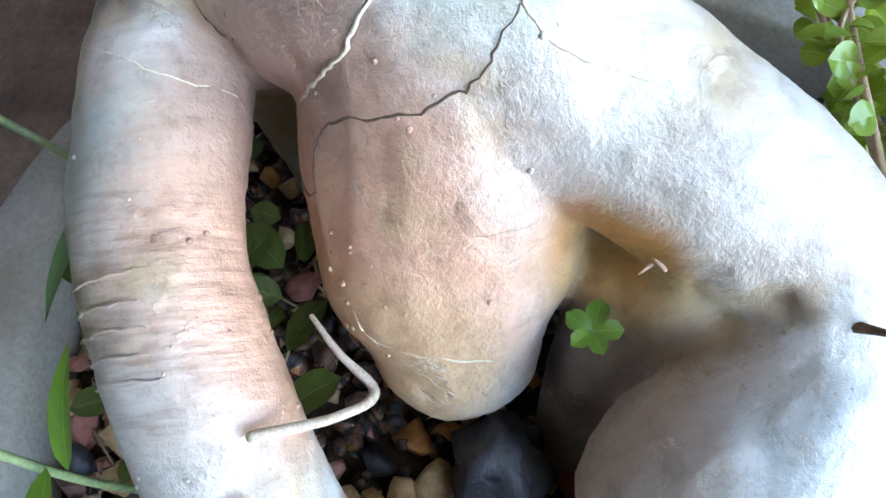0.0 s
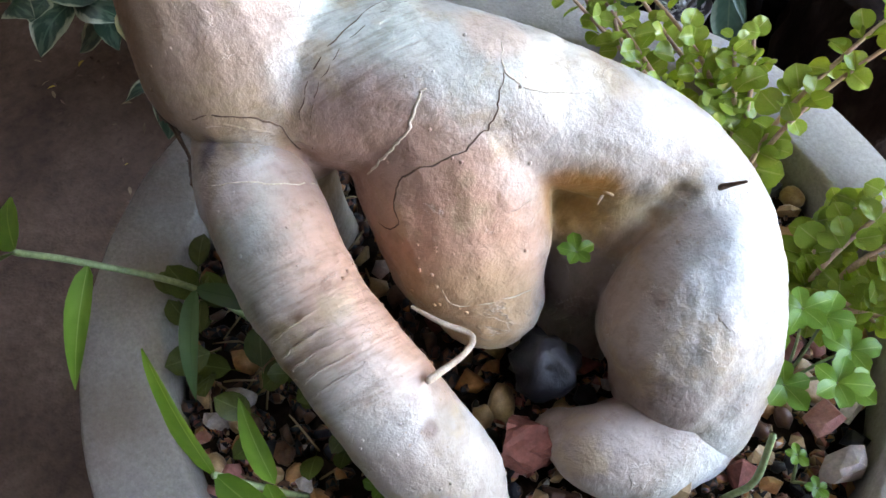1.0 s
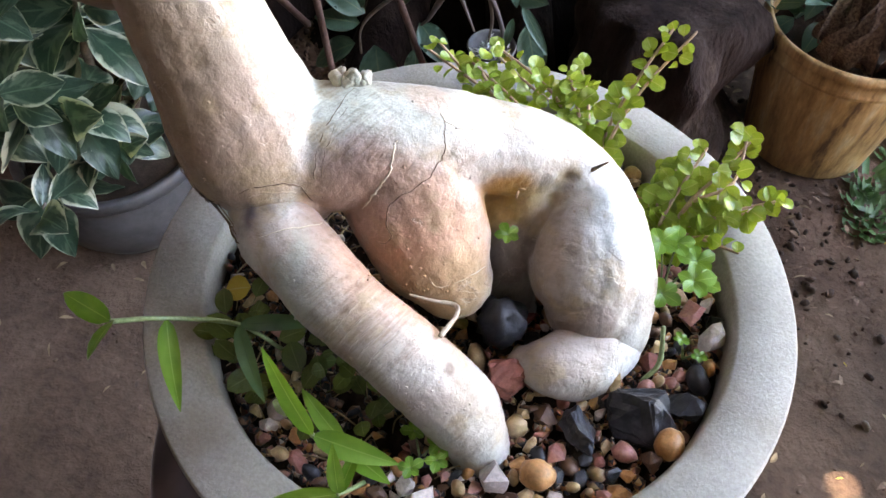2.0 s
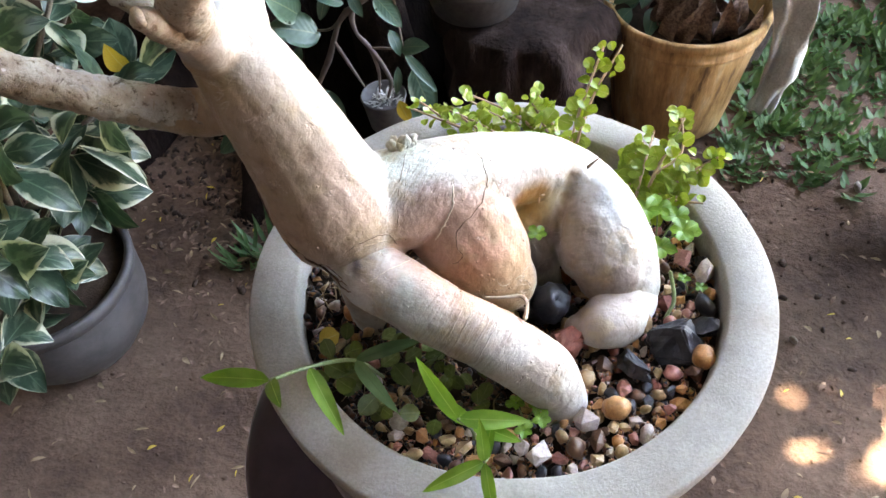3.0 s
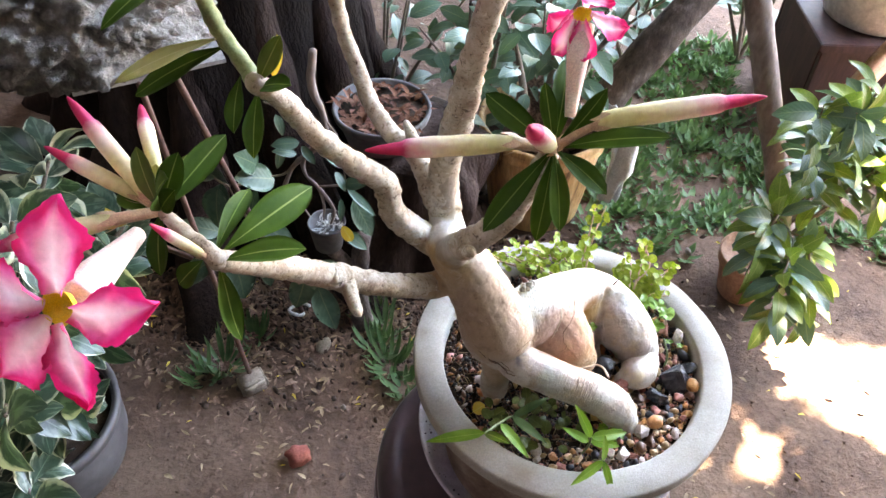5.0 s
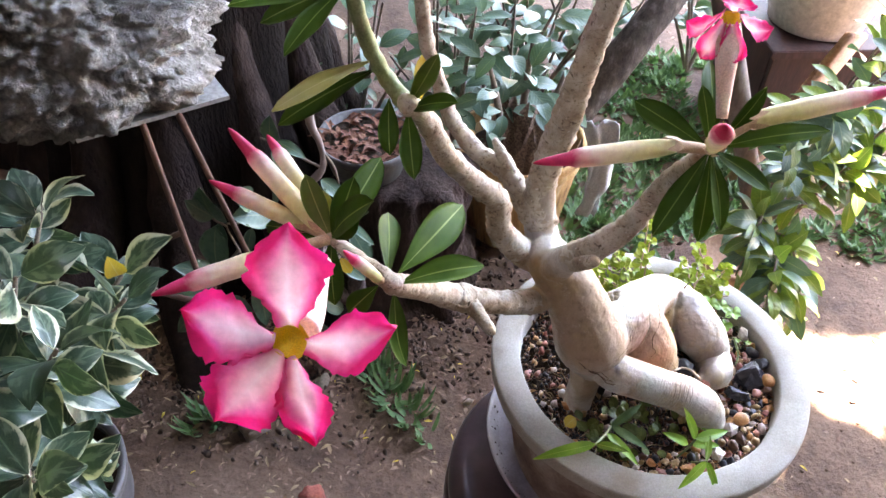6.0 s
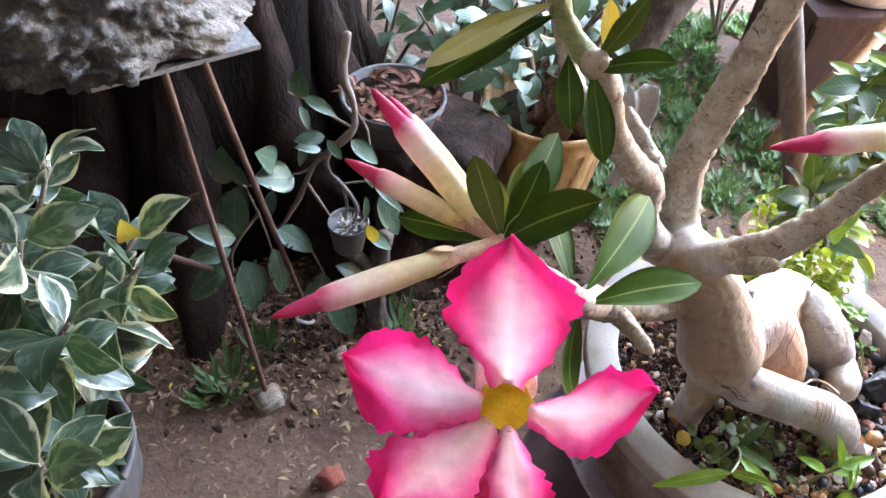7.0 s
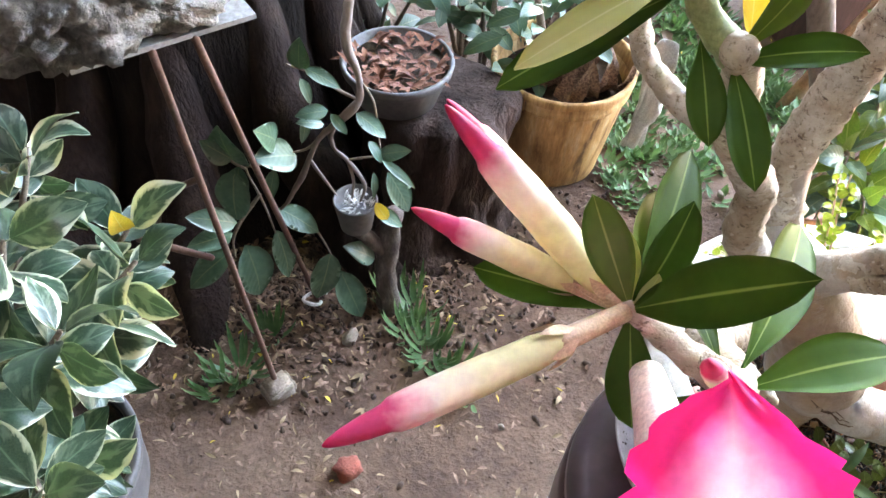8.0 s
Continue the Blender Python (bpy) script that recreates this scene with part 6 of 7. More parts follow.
solid("brick_piece", bm, MAT_BRICK, "broken red brick lump on the soil", "brick")

bm = bmesh.new()
lump(bm, (-0.537, 0.717, 0.048), (0.058, 0.048, 0.066), 7, 4, 0.22)
solid("dark_stone", bm, MAT_POSTBARK, "rounded dark brown stone standing behind the iron legs", "stone")

# curled strip of pale bark and a yellow leaf at the cup
bm = bmesh.new()
for turns, rad, zz in ((0, 0.017, 0.009),):
    rows = []
    for k in range(15):
        an = 0.6 + k * 0.37
        rows.append((-0.340 + (rad - 0.0006 * k) * math.cos(an) * 1.3, 0.564 + (rad - 0.0006 * k) * math.sin(an), zz + 0.003 * math.sin(an * 2), 0.0028))
    tube(bm, rows, 8, 2, 0.3, freq=150)
solid("bark_curl", bm, MAT_RAG, "pale curled strip of bark on the litter", "bark strip")
yleaf = thing("yellow_leaf", (CX + 0.029, CY - 0.010, CZ + 0.052), "small yellow leaf hanging at the rim of the cup", "leaf")
piece("blade", leaf_mesh("hanging_leaf", MAT_YELLOW, 0.6, 0.1, 0.2, 0.5, 0.8, 7, 4, 0.03, blunt=0.4), set_at((CX + 0.026, CY - 0.014, CZ + 0.057), (0.5, -0.3, -0.8), (0.2, -1, 0.3), 0.029), yleaf)

# bush with backlit leaves, in a terracotta pot
TP = (0.474, 0.656)
tpot = thing("terracotta_pot", (TP[0], TP[1], 0), "small terracotta pot almost hidden under a bush", "pot")
bm = bmesh.new()
lathe(bm, [(0.0401, 0.0), (0.0428, 0.0027), (0.0553, 0.0758), (0.0607, 0.0776), (0.0624, 0.0963), (0.0589, 0.0981), (0.0553, 0.0892), (0.0178, 0.0874)], (TP[0], TP[1], 0), 40)
part("body", bm, MAT_TERRA, tpot)
bush = shrub("garden_bush", (TP[0], TP[1], 0.085), "airy bush with drooping yellow-green leaves", [
    [(0.456, 0.620, 0.183), (0.430, 0.565, 0.277), (0.405, 0.527, 0.276), (0.388, 0.508, 0.201)], [(0.492, 0.640, 0.220), (0.513, 0.605, 0.354), (0.495, 0.577, 0.452), (0.476, 0.567, 0.471)],
    [(0.521, 0.641, 0.183), (0.569, 0.626, 0.297), (0.598, 0.628, 0.317), (0.627, 0.629, 0.241)], [(0.508, 0.676, 0.230), (0.563, 0.679, 0.373), (0.603, 0.664, 0.472), (0.624, 0.647, 0.523)],
    [(0.475, 0.621, 0.183), (0.480, 0.549, 0.239), (0.485, 0.494, 0.202), (0.488, 0.467, 0.127)], [(0.528, 0.659, 0.202), (0.623, 0.665, 0.279), (0.700, 0.669, 0.318), (0.759, 0.672, 0.281)],
    [(0.524, 0.695, 0.277), (0.614, 0.735, 0.431), (0.669, 0.756, 0.530), (0.728, 0.760, 0.592)], [(0.549, 0.643, 0.221), (0.661, 0.667, 0.376), (0.762, 0.654, 0.437), (0.844, 0.641, 0.439)],
    [(0.478, 0.585, 0.164), (0.445, 0.511, 0.239), (0.420, 0.464, 0.239), (0.413, 0.436, 0.182)], [(0.527, 0.677, 0.183), (0.579, 0.716, 0.335), (0.617, 0.718, 0.374), (0.658, 0.702, 0.317)], [(0.493, 0.622, 0.277), (0.454, 0.602, 0.392), (0.436, 0.583, 0.470)]], [M_LIME[0], M_BUSHDARK, M_LIME[1], M_BUSHDARK], 400, 0.064, r=0.0035, droop=0.45, spread=0.9)
# bare pole and leaning trunk
bm = bmesh.new()
tube(bm, [(0.594, 0.722, -0.028, 0.0267), (0.547, 0.733, 0.091, 0.0222), (0.502, 0.743, 0.206, 0.0208), (0.400, 0.766, 0.462, 0.0197), (0.306, 0.787, 0.693, 0.0192), (0.167, 0.817, 1.046, 0.0172)], 14, 8, 0.12, freq=14)
solid("tree_pole", bm, MAT_POLE, "slim upright grey-brown tree stem", "tree stem")
bm = bmesh.new()
tube(bm, [(0.189, 1.048, -0.026, 0.0461), (0.250, 1.054, 0.141, 0.0387), (0.348, 1.070, 0.304, 0.0355), (0.463, 1.127, 0.452, 0.0338), (0.561, 1.183, 0.658, 0.0321), (0.583, 1.218, 1.023, 0.0295)], 16, 8, 0.18, freq=14)
solid("leaning_trunk", bm, MAT_POSTBARK, "leaning grey-brown tree trunk behind the bucket", "tree trunk")

# dark shrubs behind
for base, n, seed in (((-0.034, 1.162, 0), 70, 1), ((0.195, 1.273, 0), 60, 2), ((-0.230, 1.108, 0), 46, 3), ((-0.016, 1.024, 0), 70, 4), ((0.360, 1.349, 0), 60, 6), ((0.661, 1.453, 0), 60, 7), ((0.116, 1.113, 0), 60, 8)):
    random.seed(seed)
    stems = []
    for i in range(6):
        an = pick(0, 6.28)
        r = pick(0.07, 0.22)
        stems.append([(base[0] + r * 0.4 * math.cos(an), base[1] + r * 0.4 * math.sin(an), 0.17), (base[0] + r * math.cos(an), base[1] + r * math.sin(an), pick(0.30, 0.52))])
    shrub("dark_shrub", base, "shaded shrub with bluish dark green leaves", stems, M_BROAD, n, 0.071, group="dark shrubs behind")
random.seed(3)


# ---- grass tufts, ground cover, litter ----
def tuft(bm, x, y, n, length, width, spread=1.0):
    z = ground_height(x, y) - 0.006
    for i in range(n):
        an = random.uniform(0, 6.28)
        lean = random.uniform(0.3, 1.1) * spread
        w = Vector((math.cos(an) * lean, math.sin(an) * lean, 1)).normalized()
        ln = length * random.uniform(0.55, 1.1)
        b = Vector((x + 0.008 * math.cos(an), y + 0.008 * math.sin(an), z))
        blade(bm, b, b + w * ln, width, (-w.x, -w.y, 1.2), -0.16, 0.25, 0.4, 1, 5, 2)


for x, y, n, ln in ((-0.451, 0.449, 26, 0.073), (-0.477, 0.422, 18, 0.061), (-0.410, 0.503, 18, 0.060), (-0.196, 0.488, 22, 0.065), (-0.170, 0.454, 26, 0.075), (-0.144, 0.410, 20, 0.062), (-0.182, 0.533, 18, 0.078), (-0.117, 0.375, 10, 0.044), (-0.212, 0.557, 16, 0.069)):
    bm = bmesh.new()
    tuft(bm, x, y, n, ln, 0.0073)
    solid("grass_tuft", bm, MAT_TUFT, "small dark green tuft of strap-leaved weed", "grass tuft", "weeds on the soil")
bm = bmesh.new()
for i in range(950):
    x, y = pick(0.20, 1.02), pick(0.74, 1.56)
    if (0.655 < x and 1.05 < y < 1.42) or (x - 0.592) ** 2 + (y - 0.722) ** 2 < 0.004 or noise.noise(Vector((x * 5, y * 5, 4))) < -0.22:
        continue
    tuft(bm, x, y, 11, pick(0.018, 0.045), 0.0105, 1.9)
solid("ground_cover", bm, MAT_TUFT, "dense low strap-leaved ground cover", "ground cover", kind="stuff")
bm = bmesh.new()
for i in range(3600):
    r = random.random()
    if r < 0.8:
        x, y = random.gauss(-0.34, 0.26), random.gauss(0.59, 0.17)
    else:
        x, y = pick(-1.0, 1.1), pick(0.0, 1.7)
    b = Vector((x, y, ground_height(x, y) - 0.002 + pick(0, 0.003)))
    ln = pick(0.005, 0.019)
    an = pick(0, 6.28)
    blade(bm, b, b + Vector((math.cos(an), math.sin(an), pick(-0.05, 0.25))) * ln, ln * pick(0.2, 0.5), (pick(-0.3, 0.3), pick(-0.3, 0.3), 1), 0.1, 0.3, 0.45, 1, 3, 2)
solid("leaf_litter", bm, MAT_SCRAP, "brown rotting leaf scraps on the soil", "leaf litter", kind="stuff")
bm = bmesh.new()
for i in range(3200):
    x, y = random.gauss(-0.32, 0.24), random.gauss(0.66, 0.12)
    z = pick(0.0026, 0.0085)
    lump(bm, (x, y, ground_height(x, y) - z * 0.25), (z, z * pick(0.6, 1), z * 0.45), i, 1, 0.5)
solid("humus", bm, MAT_HUMUS, "dark crumbly humus under the leaf litter", "soil", kind="stuff")
for mat, count, words, low, high in ((MAT_LITTER, 900, "scattered pale dry leaf scraps on the soil", 0.005, 0.020), (MAT_YELLOW, 130, "small yellow fallen leaves on the soil", 0.006, 0.015)):
    bm = bmesh.new()
    for i in range(count):
        x, y = (pick(-1.0, 1.0), pick(0.0, 1.3)) if i % 2 else (random.gauss(-0.32, 0.22), random.gauss(0.55, 0.16))
        ln, an = pick(low, high), pick(0, 6.28)
        b = Vector((x, y, ground_height(x, y) + 0.001))
        blade(bm, b, b + Vector((math.cos(an), math.sin(an), pick(-0.05, 0.2))) * ln, ln * pick(0.12, 0.42), (pick(-0.4, 0.4), pick(-0.4, 0.4), 1), 0.15, 0.3, pick(0.3, 0.6), 1, 4, 2)
    solid("leaf_litter", bm, mat, words, "leaf litter", kind="stuff")
bm = bmesh.new()
for i in range(2600):
    x, y = pick(-1.0, 1.1), pick(0.0, 1.7)
    s = pick(0.001, 0.0042)
    lump(bm, (x, y, ground_height(x, y) - 0.0035), (s, s * pick(0.6, 1), s * 0.5), i, 1, 0.4)
solid("soil_crumbs", bm, MAT_SOIL, "small crumbs of brown soil", "soil", kind="stuff")
for x, y, s in ((-0.046, 0.433, 0.011), (0.300, 0.449, 0.007), (-0.241, 0.370, 0.006), (-0.287, 0.492, 0.017), (-0.081, 0.322, 0.007), (0.395, 0.748, 0.011)):
    bm = bmesh.new()
    lump(bm, (x, y, s * 0.25), (s, s * 0.8, s * 0.5), x * 9, 2, 0.4)
    solid("ground_stone", bm, MAT_BLOCK, "small pale stone on the soil", "stone", "stones on the soil")

# white tub with a red rim on a dark block, and a brown board
stand = thing("wooden_stand", (0.83, 1.236, 0), "dark maroon wooden stand carrying the white tub", "stand")
for name, x0, x1, y0, y1, z0, z1 in (("top_board", 0.670, 0.994, 1.093, 1.375, 0.246, 0.265), ("front_panel", 0.685, 0.979, 1.108, 1.122, 0.0, 0.245), ("side_panel", 0.685, 0.699, 1.124, 1.358, 0.0, 0.245), ("side_panel", 0.965, 0.979, 1.124, 1.358, 0.0, 0.245), ("back_panel", 0.685, 0.979, 1.360, 1.372, 0.0, 0.245)):
    bm = bmesh.new()
    bmesh.ops.create_cube(bm, size=1, matrix=Matrix.Translation(((x0 + x1) / 2, (y0 + y1) / 2, (z0 + z1) / 2)) @ Matrix.Diagonal((x1 - x0, y1 - y0, z1 - z0, 1)))
    bmesh.ops.bevel(bm, geom=bm.edges[:] + bm.verts[:], offset=0.002, segments=2, affect="EDGES")
    part(name, bm, MAT_MAROON, stand, smooth=False)
tub = thing("wash_tub", (0.817, 1.223, 0.267), "white plastic tub with a red rim on a dark stand", "tub")
bm = bmesh.new()
lathe(bm, [(0.0938, 0.0), (0.1024, 0.0034), (0.1365, 0.1621), (0.1407, 0.1638), (0.1348, 0.1655), (0.1279, 0.145), (0.0256, 0.1407)], (0.817, 1.223, 0.267), 48)
part("body", bm, MAT_WHITE, tub)
bm = bmesh.new()
lathe(bm, [(0.1412, 0.1651), (0.1493, 0.1672), (0.1501, 0.1808), (0.1433, 0.1842), (0.1365, 0.1808), (0.1361, 0.1668)], (0.817, 1.223, 0.267), 48, 0.0, True)
part("rim", bm, MAT_REDPLASTIC, tub, "red rolled rim")
bm = bmesh.new()
bmesh.ops.create_cube(bm, size=1, matrix=pose(0.700, 0.998, 0.175, 12, 16, 30) @ Matrix.Diagonal((0.078, 0.016, 0.40, 1)))
bmesh.ops.bevel(bm, geom=bm.edges[:] + bm.verts[:], offset=0.003, segments=2, affect="EDGES")
solid("wooden_board", bm, MAT_TERRA, "reddish brown board leaning beside the slim tree", "board")

# ---- in the pot: stones, plants ----
random.seed(11)


def in_trunk(x, y):
    """Whether a place on the soil lies under a root of the tree."""
    for cx, cy, r in ((0.0326, -0.0487, 0.011), (0.0536, 0.0062, 0.016), (0.0497, -0.0095, 0.010), (-0.0563, -0.0250, 0.010), (0.0154, 0.0052, 0.009)):
        if (x - cx) ** 2 + (y - cy) ** 2 < r * r:
            return True
    return False


def pebbled(x, y):
    """Whether a place on the soil lies in the part that is strewn with pebbles; the rest is kept dark for soil and
    shade.
    """
    return x > 0.014 or (y < -0.072 and x > -0.03)


def stone(centre, size, mat, seed, name="pebble", label="", category="pebble", group="", rough=0.3, sub=2, turn=None, angular=False):
    bm = bmesh.new()
    if name == "lava_rock":
        chip(bm, centre, size, seed, 18)
        bmesh.ops.subdivide_edges(bm, edges=bm.edges[:], cuts=3, use_grid_fill=True)
        for v in bm.verts:
            v.co += (v.co - Vector(centre)) * (0.20 * (0.35 - noise.voronoi(v.co * 260)[0][0]) + 0.10 * noise.noise(v.co * 600))
        return solid(name, bm, mat, label, category, group, smooth=False)
    if angular:
        chip(bm, centre, size, seed, 15)
        return solid(name, bm, mat, label, category, group, smooth=False)
    lump(bm, centre, size, seed, sub, rough, turn)
    return solid(name, bm, mat, label, category, group)


# the stones that stand out
S_TAN, S_ORANGE, S_WHITE, S_PINK, S_BLACK, S_BROWN, S_RED = STONES
BIG = [
    ((0.0747, -0.0149, 0.6430), (0.013, 0.0105, 0.009), S_BLACK, "lava_rock", "large angular black lava rock among the pebbles", 0.55, (0.2, 0.3, 0.9)),
    ((0.0593, -0.0296, 0.6420), (0.0105, 0.006, 0.006), S_BLACK, "lava_rock", "black porous lava rock among the pebbles", 0.45, (0.1, 0.1, 0.2)),
    ((0.0860, -0.0038, 0.6420), (0.010, 0.006, 0.005), S_BLACK, "lava_rock", "flat black lava rock by the pot's rim", 0.4, (0.1, 0.2, -0.4)),
    ((0.0313, -0.0278, 0.6489), (0.0095, 0.008, 0.0085), S_RED, "lava_rock", "rough dark red lava rock beside the root", 0.3, (0.3, 0.1, 0.5)),
    ((0.0200, -0.0126, 0.6508), (0.0080, 0.0075, 0.0115), S_BLACK, "river_stone", "smooth black stone wedged under the trunk", 0.45, (0.1, 0.3, 0.2)),
    ((0.0847, 0.0242, 0.6430), (0.0075, 0.005, 0.0045), S_WHITE, "pebble", "white angular pebble by the rim", 0.25, (0, 0, -0.6)),
    ((0.0435, -0.0585, 0.6430), (0.0062, 0.0052, 0.005), S_WHITE, "pebble", "pale pinkish white pebble at the root's end", 0.2, (0, 0, 0.5)),
    ((0.0608, -0.0078, 0.6430), (0.005, 0.006, 0.006), S_TAN, "pebble", "pale tan pebble beside the root", 0.2, (0.4, 0, 0.5)),
    ((0.0866, -0.0197, 0.6430), (0.0048, 0.0055, 0.0045), S_ORANGE, "pebble", "round orange pebble by the rim", 0.15, (0, 0.2, 0)),
    ((0.0546, -0.0504, 0.6420), (0.006, 0.005, 0.0045), S_ORANGE, "pebble", "smooth orange pebble in front of the root", 0.15, (0, 0.1, 0.4)),
    ((0.0742, 0.0318, 0.6430), (0.006, 0.0045, 0.004), S_PINK, "pebble", "pinkish red pebble near the clover", 0.25, (0, 0.2, 0.4)),
    ((0.0282, -0.0769, 0.6420), (0.006, 0.005, 0.005), S_WHITE, "pebble", "grey white pebble near the front rim", 0.2, (0.3, 0, 1)),
]
taken = []
for c, s, m, nm, lb, rg, tn in BIG:
    stone(c, s, m, c[0] * 50 + c[1] * 90, nm, lb, "stone" if nm != "pebble" else "pebble", "stones in the pot", rg, 3, tn, m in (S_WHITE, S_PINK, S_TAN))
    taken.append((c[0], c[1], max(s[0], s[1])))
WEIGHTS = [0.24, 0.17, 0.12, 0.14, 0.13, 0.16, 0.04]
rest = bmesh.new()
made = 0
for i in range(9000):
    an, r = pick(0, 2 * math.pi), 0.0915 * math.sqrt(random.random())
    x, y = r * math.cos(an), r * math.sin(an)
    right = pebbled(x, y)
    if not right and random.random() > 0.05:
        continue
    s = pick(0.0022, 0.0048) if right else pick(0.002, 0.0045)
    if in_trunk(x, y) or r + s * 0.8 > 0.0925:
        continue
    if any((x - a) ** 2 + (y - b) ** 2 < (0.74 * (s + q)) ** 2 for a, b, q in taken):
        continue
    taken.append((x, y, s))
    k = random.choices(range(7), WEIGHTS)[0]
    size = (s * pick(1.0, 1.35), s * pick(0.75, 1.0), s * pick(0.6, 0.85))
    z = 0.6365 + s * 0.55 + pick(0, 0.0025)
    if right and made < 270:
        made += 1
        tone = ("tan", "orange-brown", "whitish", "dusky pink", "black", "dark brown", "dull red")[k]
        stone((x, y, z), size, STONES[k], i * 0.37, "pebble", f"small {tone} pebble in the bonsai pot", "pebble", "pebbles in the pot", 0.3, 2, None, i % 5 > 1)
    else:
        n0 = len(rest.faces)
        chip(rest, (x, y, z), size, i * 0.37, 10)
        rest.faces.ensure_lookup_table()
        for f in rest.faces[n0:]:
            f.material_index = k
for i in range(2200):
    an, r = pick(0, 2 * math.pi), 0.092 * math.sqrt(random.random())
    x, y = r * math.cos(an), r * math.sin(an)
    s = pick(0.0010, 0.0025)
    n0 = len(rest.faces)
    lump(rest, (x, y, 0.6365 + pick(0, 0.002)), (s * 1.3, s, s * 0.7), i, 1, 0.3)
    rest.faces.ensure_lookup_table()
    for f in rest.faces[n0:]:
        # beyond the pebbles mostly black and brown grit: dark soil plus shade put into colour
        f.material_index = random.choices(range(7), (0.14, 0.14, 0.06, 0.14, 0.22, 0.26, 0.04) if pebbled(x, y) else (0.02, 0.02, 0.01, 0.03, 0.42, 0.48, 0.02))[0]
gravel = solid("fine_gravel", rest, None, "fine mixed gravel and grit on the potting soil", "gravel", kind="stuff")
for m in STONES:
    gravel.data.materials.append(m)

# round-leaved creeper over the far rim
M_ROUNDLEAF = [leaf_mesh("round_leaf", MAT_ROUND, w, 0.06, f, 0.5, 0.7, 7, 6, 0.03, blunt=0.75, stalk=0.12) for w, f in ((0.95, 0.2), (0.85, 0.45))]


def creeper(base, stems, size, per=9):
    pl = thing("creeping_plant", base, "creeping plant with small round yellow-green leaves on the pot's rim", "plant", "creepers in the pot")
    more = [[tuple(np.array(p) + np.array((pick(-0.010, 0.010), pick(-0.006, 0.006), pick(-0.006, 0.003))) * (j / (len(s) - 1))) for j, p in enumerate(s)] for s in stems]
    for s in stems + more:
        rows = [(*p, 0.0009 - 0.0005 * i / len(s)) for i, p in enumerate(s)]
        bm = bmesh.new()
        tube(bm, rows, 6, 5)
        part("stem", bm, MAT_STALK, pl)
        path = spline(s, 10)
        n = max(5, int(per * len(s) / 1.7))
        for i in range(n):
            k = int((0.12 + 0.88 * i / (n - 1)) * (len(path) - 1))
            p = Vector(path[k])
            d = (Vector(path[min(k + 1, len(path) - 1)]) - Vector(path[max(k - 1, 0)])).normalized()
            side = d.cross(Vector((0, 0, 1))).normalized()
            for sg in (-1, 1):
                if random.random() < 0.2:
                    continue
                w = side * sg + d * pick(-0.5, 0.8) + Vector((pick(-0.4, 0.4), pick(-0.4, 0.4), pick(-0.5, 0.7)))
                up = Vector((pick(-0.8, 0.8), -0.35 + pick(-0.7, 0.7), 0.8))
                piece("leaf", M_ROUNDLEAF[(i + sg) % 2], set_at(p + Vector((pick(-1, 1), pick(-1, 1), pick(-1, 1))) * 0.002, w, up, size * pick(0.7, 1.25) * (1.1 - 0.4 * i / n)), pl)
    return pl


creeper((0.0169, 0.0716, 0.6380), [[(0.0169, 0.0716, 0.6380), (0.0153, 0.0830, 0.6611), (0.0188, 0.0955, 0.6788), (0.0232, 0.1106, 0.6929)], [(0.0160, 0.0716, 0.6380), (-0.0028, 0.0805, 0.6609), (-0.0177, 0.0860, 0.6673), (-0.0374, 0.0900, 0.6710)],
                                [(0.0122, 0.0715, 0.6380), (-0.0169, 0.0768, 0.6536), (-0.0412, 0.0785, 0.6591), (-0.0641, 0.0808, 0.6727)], [(0.0159, 0.0733, 0.6380), (0.0036, 0.0871, 0.6642), (-0.0046, 0.0959, 0.6717)],
                                [(0.0142, 0.0698, 0.6380), (-0.0070, 0.0701, 0.6577), (-0.0287, 0.0737, 0.6674), (-0.0514, 0.0841, 0.6659)]], 0.0078, 7)
creeper((0.0534, 0.0548, 0.6380), [[(0.0534, 0.0548, 0.6380), (0.0557, 0.0664, 0.6548), (0.0607, 0.0785, 0.6623), (0.0666, 0.0953, 0.6708)], [(0.0534, 0.0548, 0.6380), (0.0621, 0.0613, 0.6542), (0.0713, 0.0681, 0.6598), (0.0832, 0.0754, 0.6654)],
                                [(0.0515, 0.0548, 0.6380), (0.0461, 0.0676, 0.6533), (0.0436, 0.0784, 0.6583)], [(0.0536, 0.0531, 0.6380), (0.0611, 0.0539, 0.6520), (0.0707, 0.0569, 0.6569)], [(0.0494, 0.0565, 0.6380), (0.0503, 0.0629, 0.6566), (0.0531, 0.0856, 0.6671)]], 0.0080, 7)

# clover-like weeds with lobed leaflets
M_LOBE = leaf_mesh("leaflet", MAT_GRASS, 0.7, 0.08, 0.2, 0.6, 0.8, 5, 4, 0.03, blunt=0.6)


def rosette(base, height, size, count, label, lean=(0, 0)):
    pl = thing("clover_weed", base, label, "weed", "weeds in the pot")
    for i in range(count):
        an = i * 2.4
        tip = Vector(base) + Vector((math.cos(an) * size * 0.9 + lean[0], math.sin(an) * size * 0.9 + lean[1], height * pick(0.7, 1.1)))
        bm = bmesh.new()
        tube(bm, [(*base, 0.0005), (*(Vector(base).lerp(tip, 0.5) + Vector((0, 0, height * 0.15))), 0.0004), (*tip, 0.0003)], 5, 3)
        part("stem", bm, MAT_STEM, pl)
        for k in range(5):
            a2 = an + k * 1.257
            piece("leaflet", M_LOBE, set_at(tip, (math.cos(a2), math.sin(a2), 0.1), (0.2, -0.3, 1), size * pick(0.5, 0.7)), pl)
    return pl


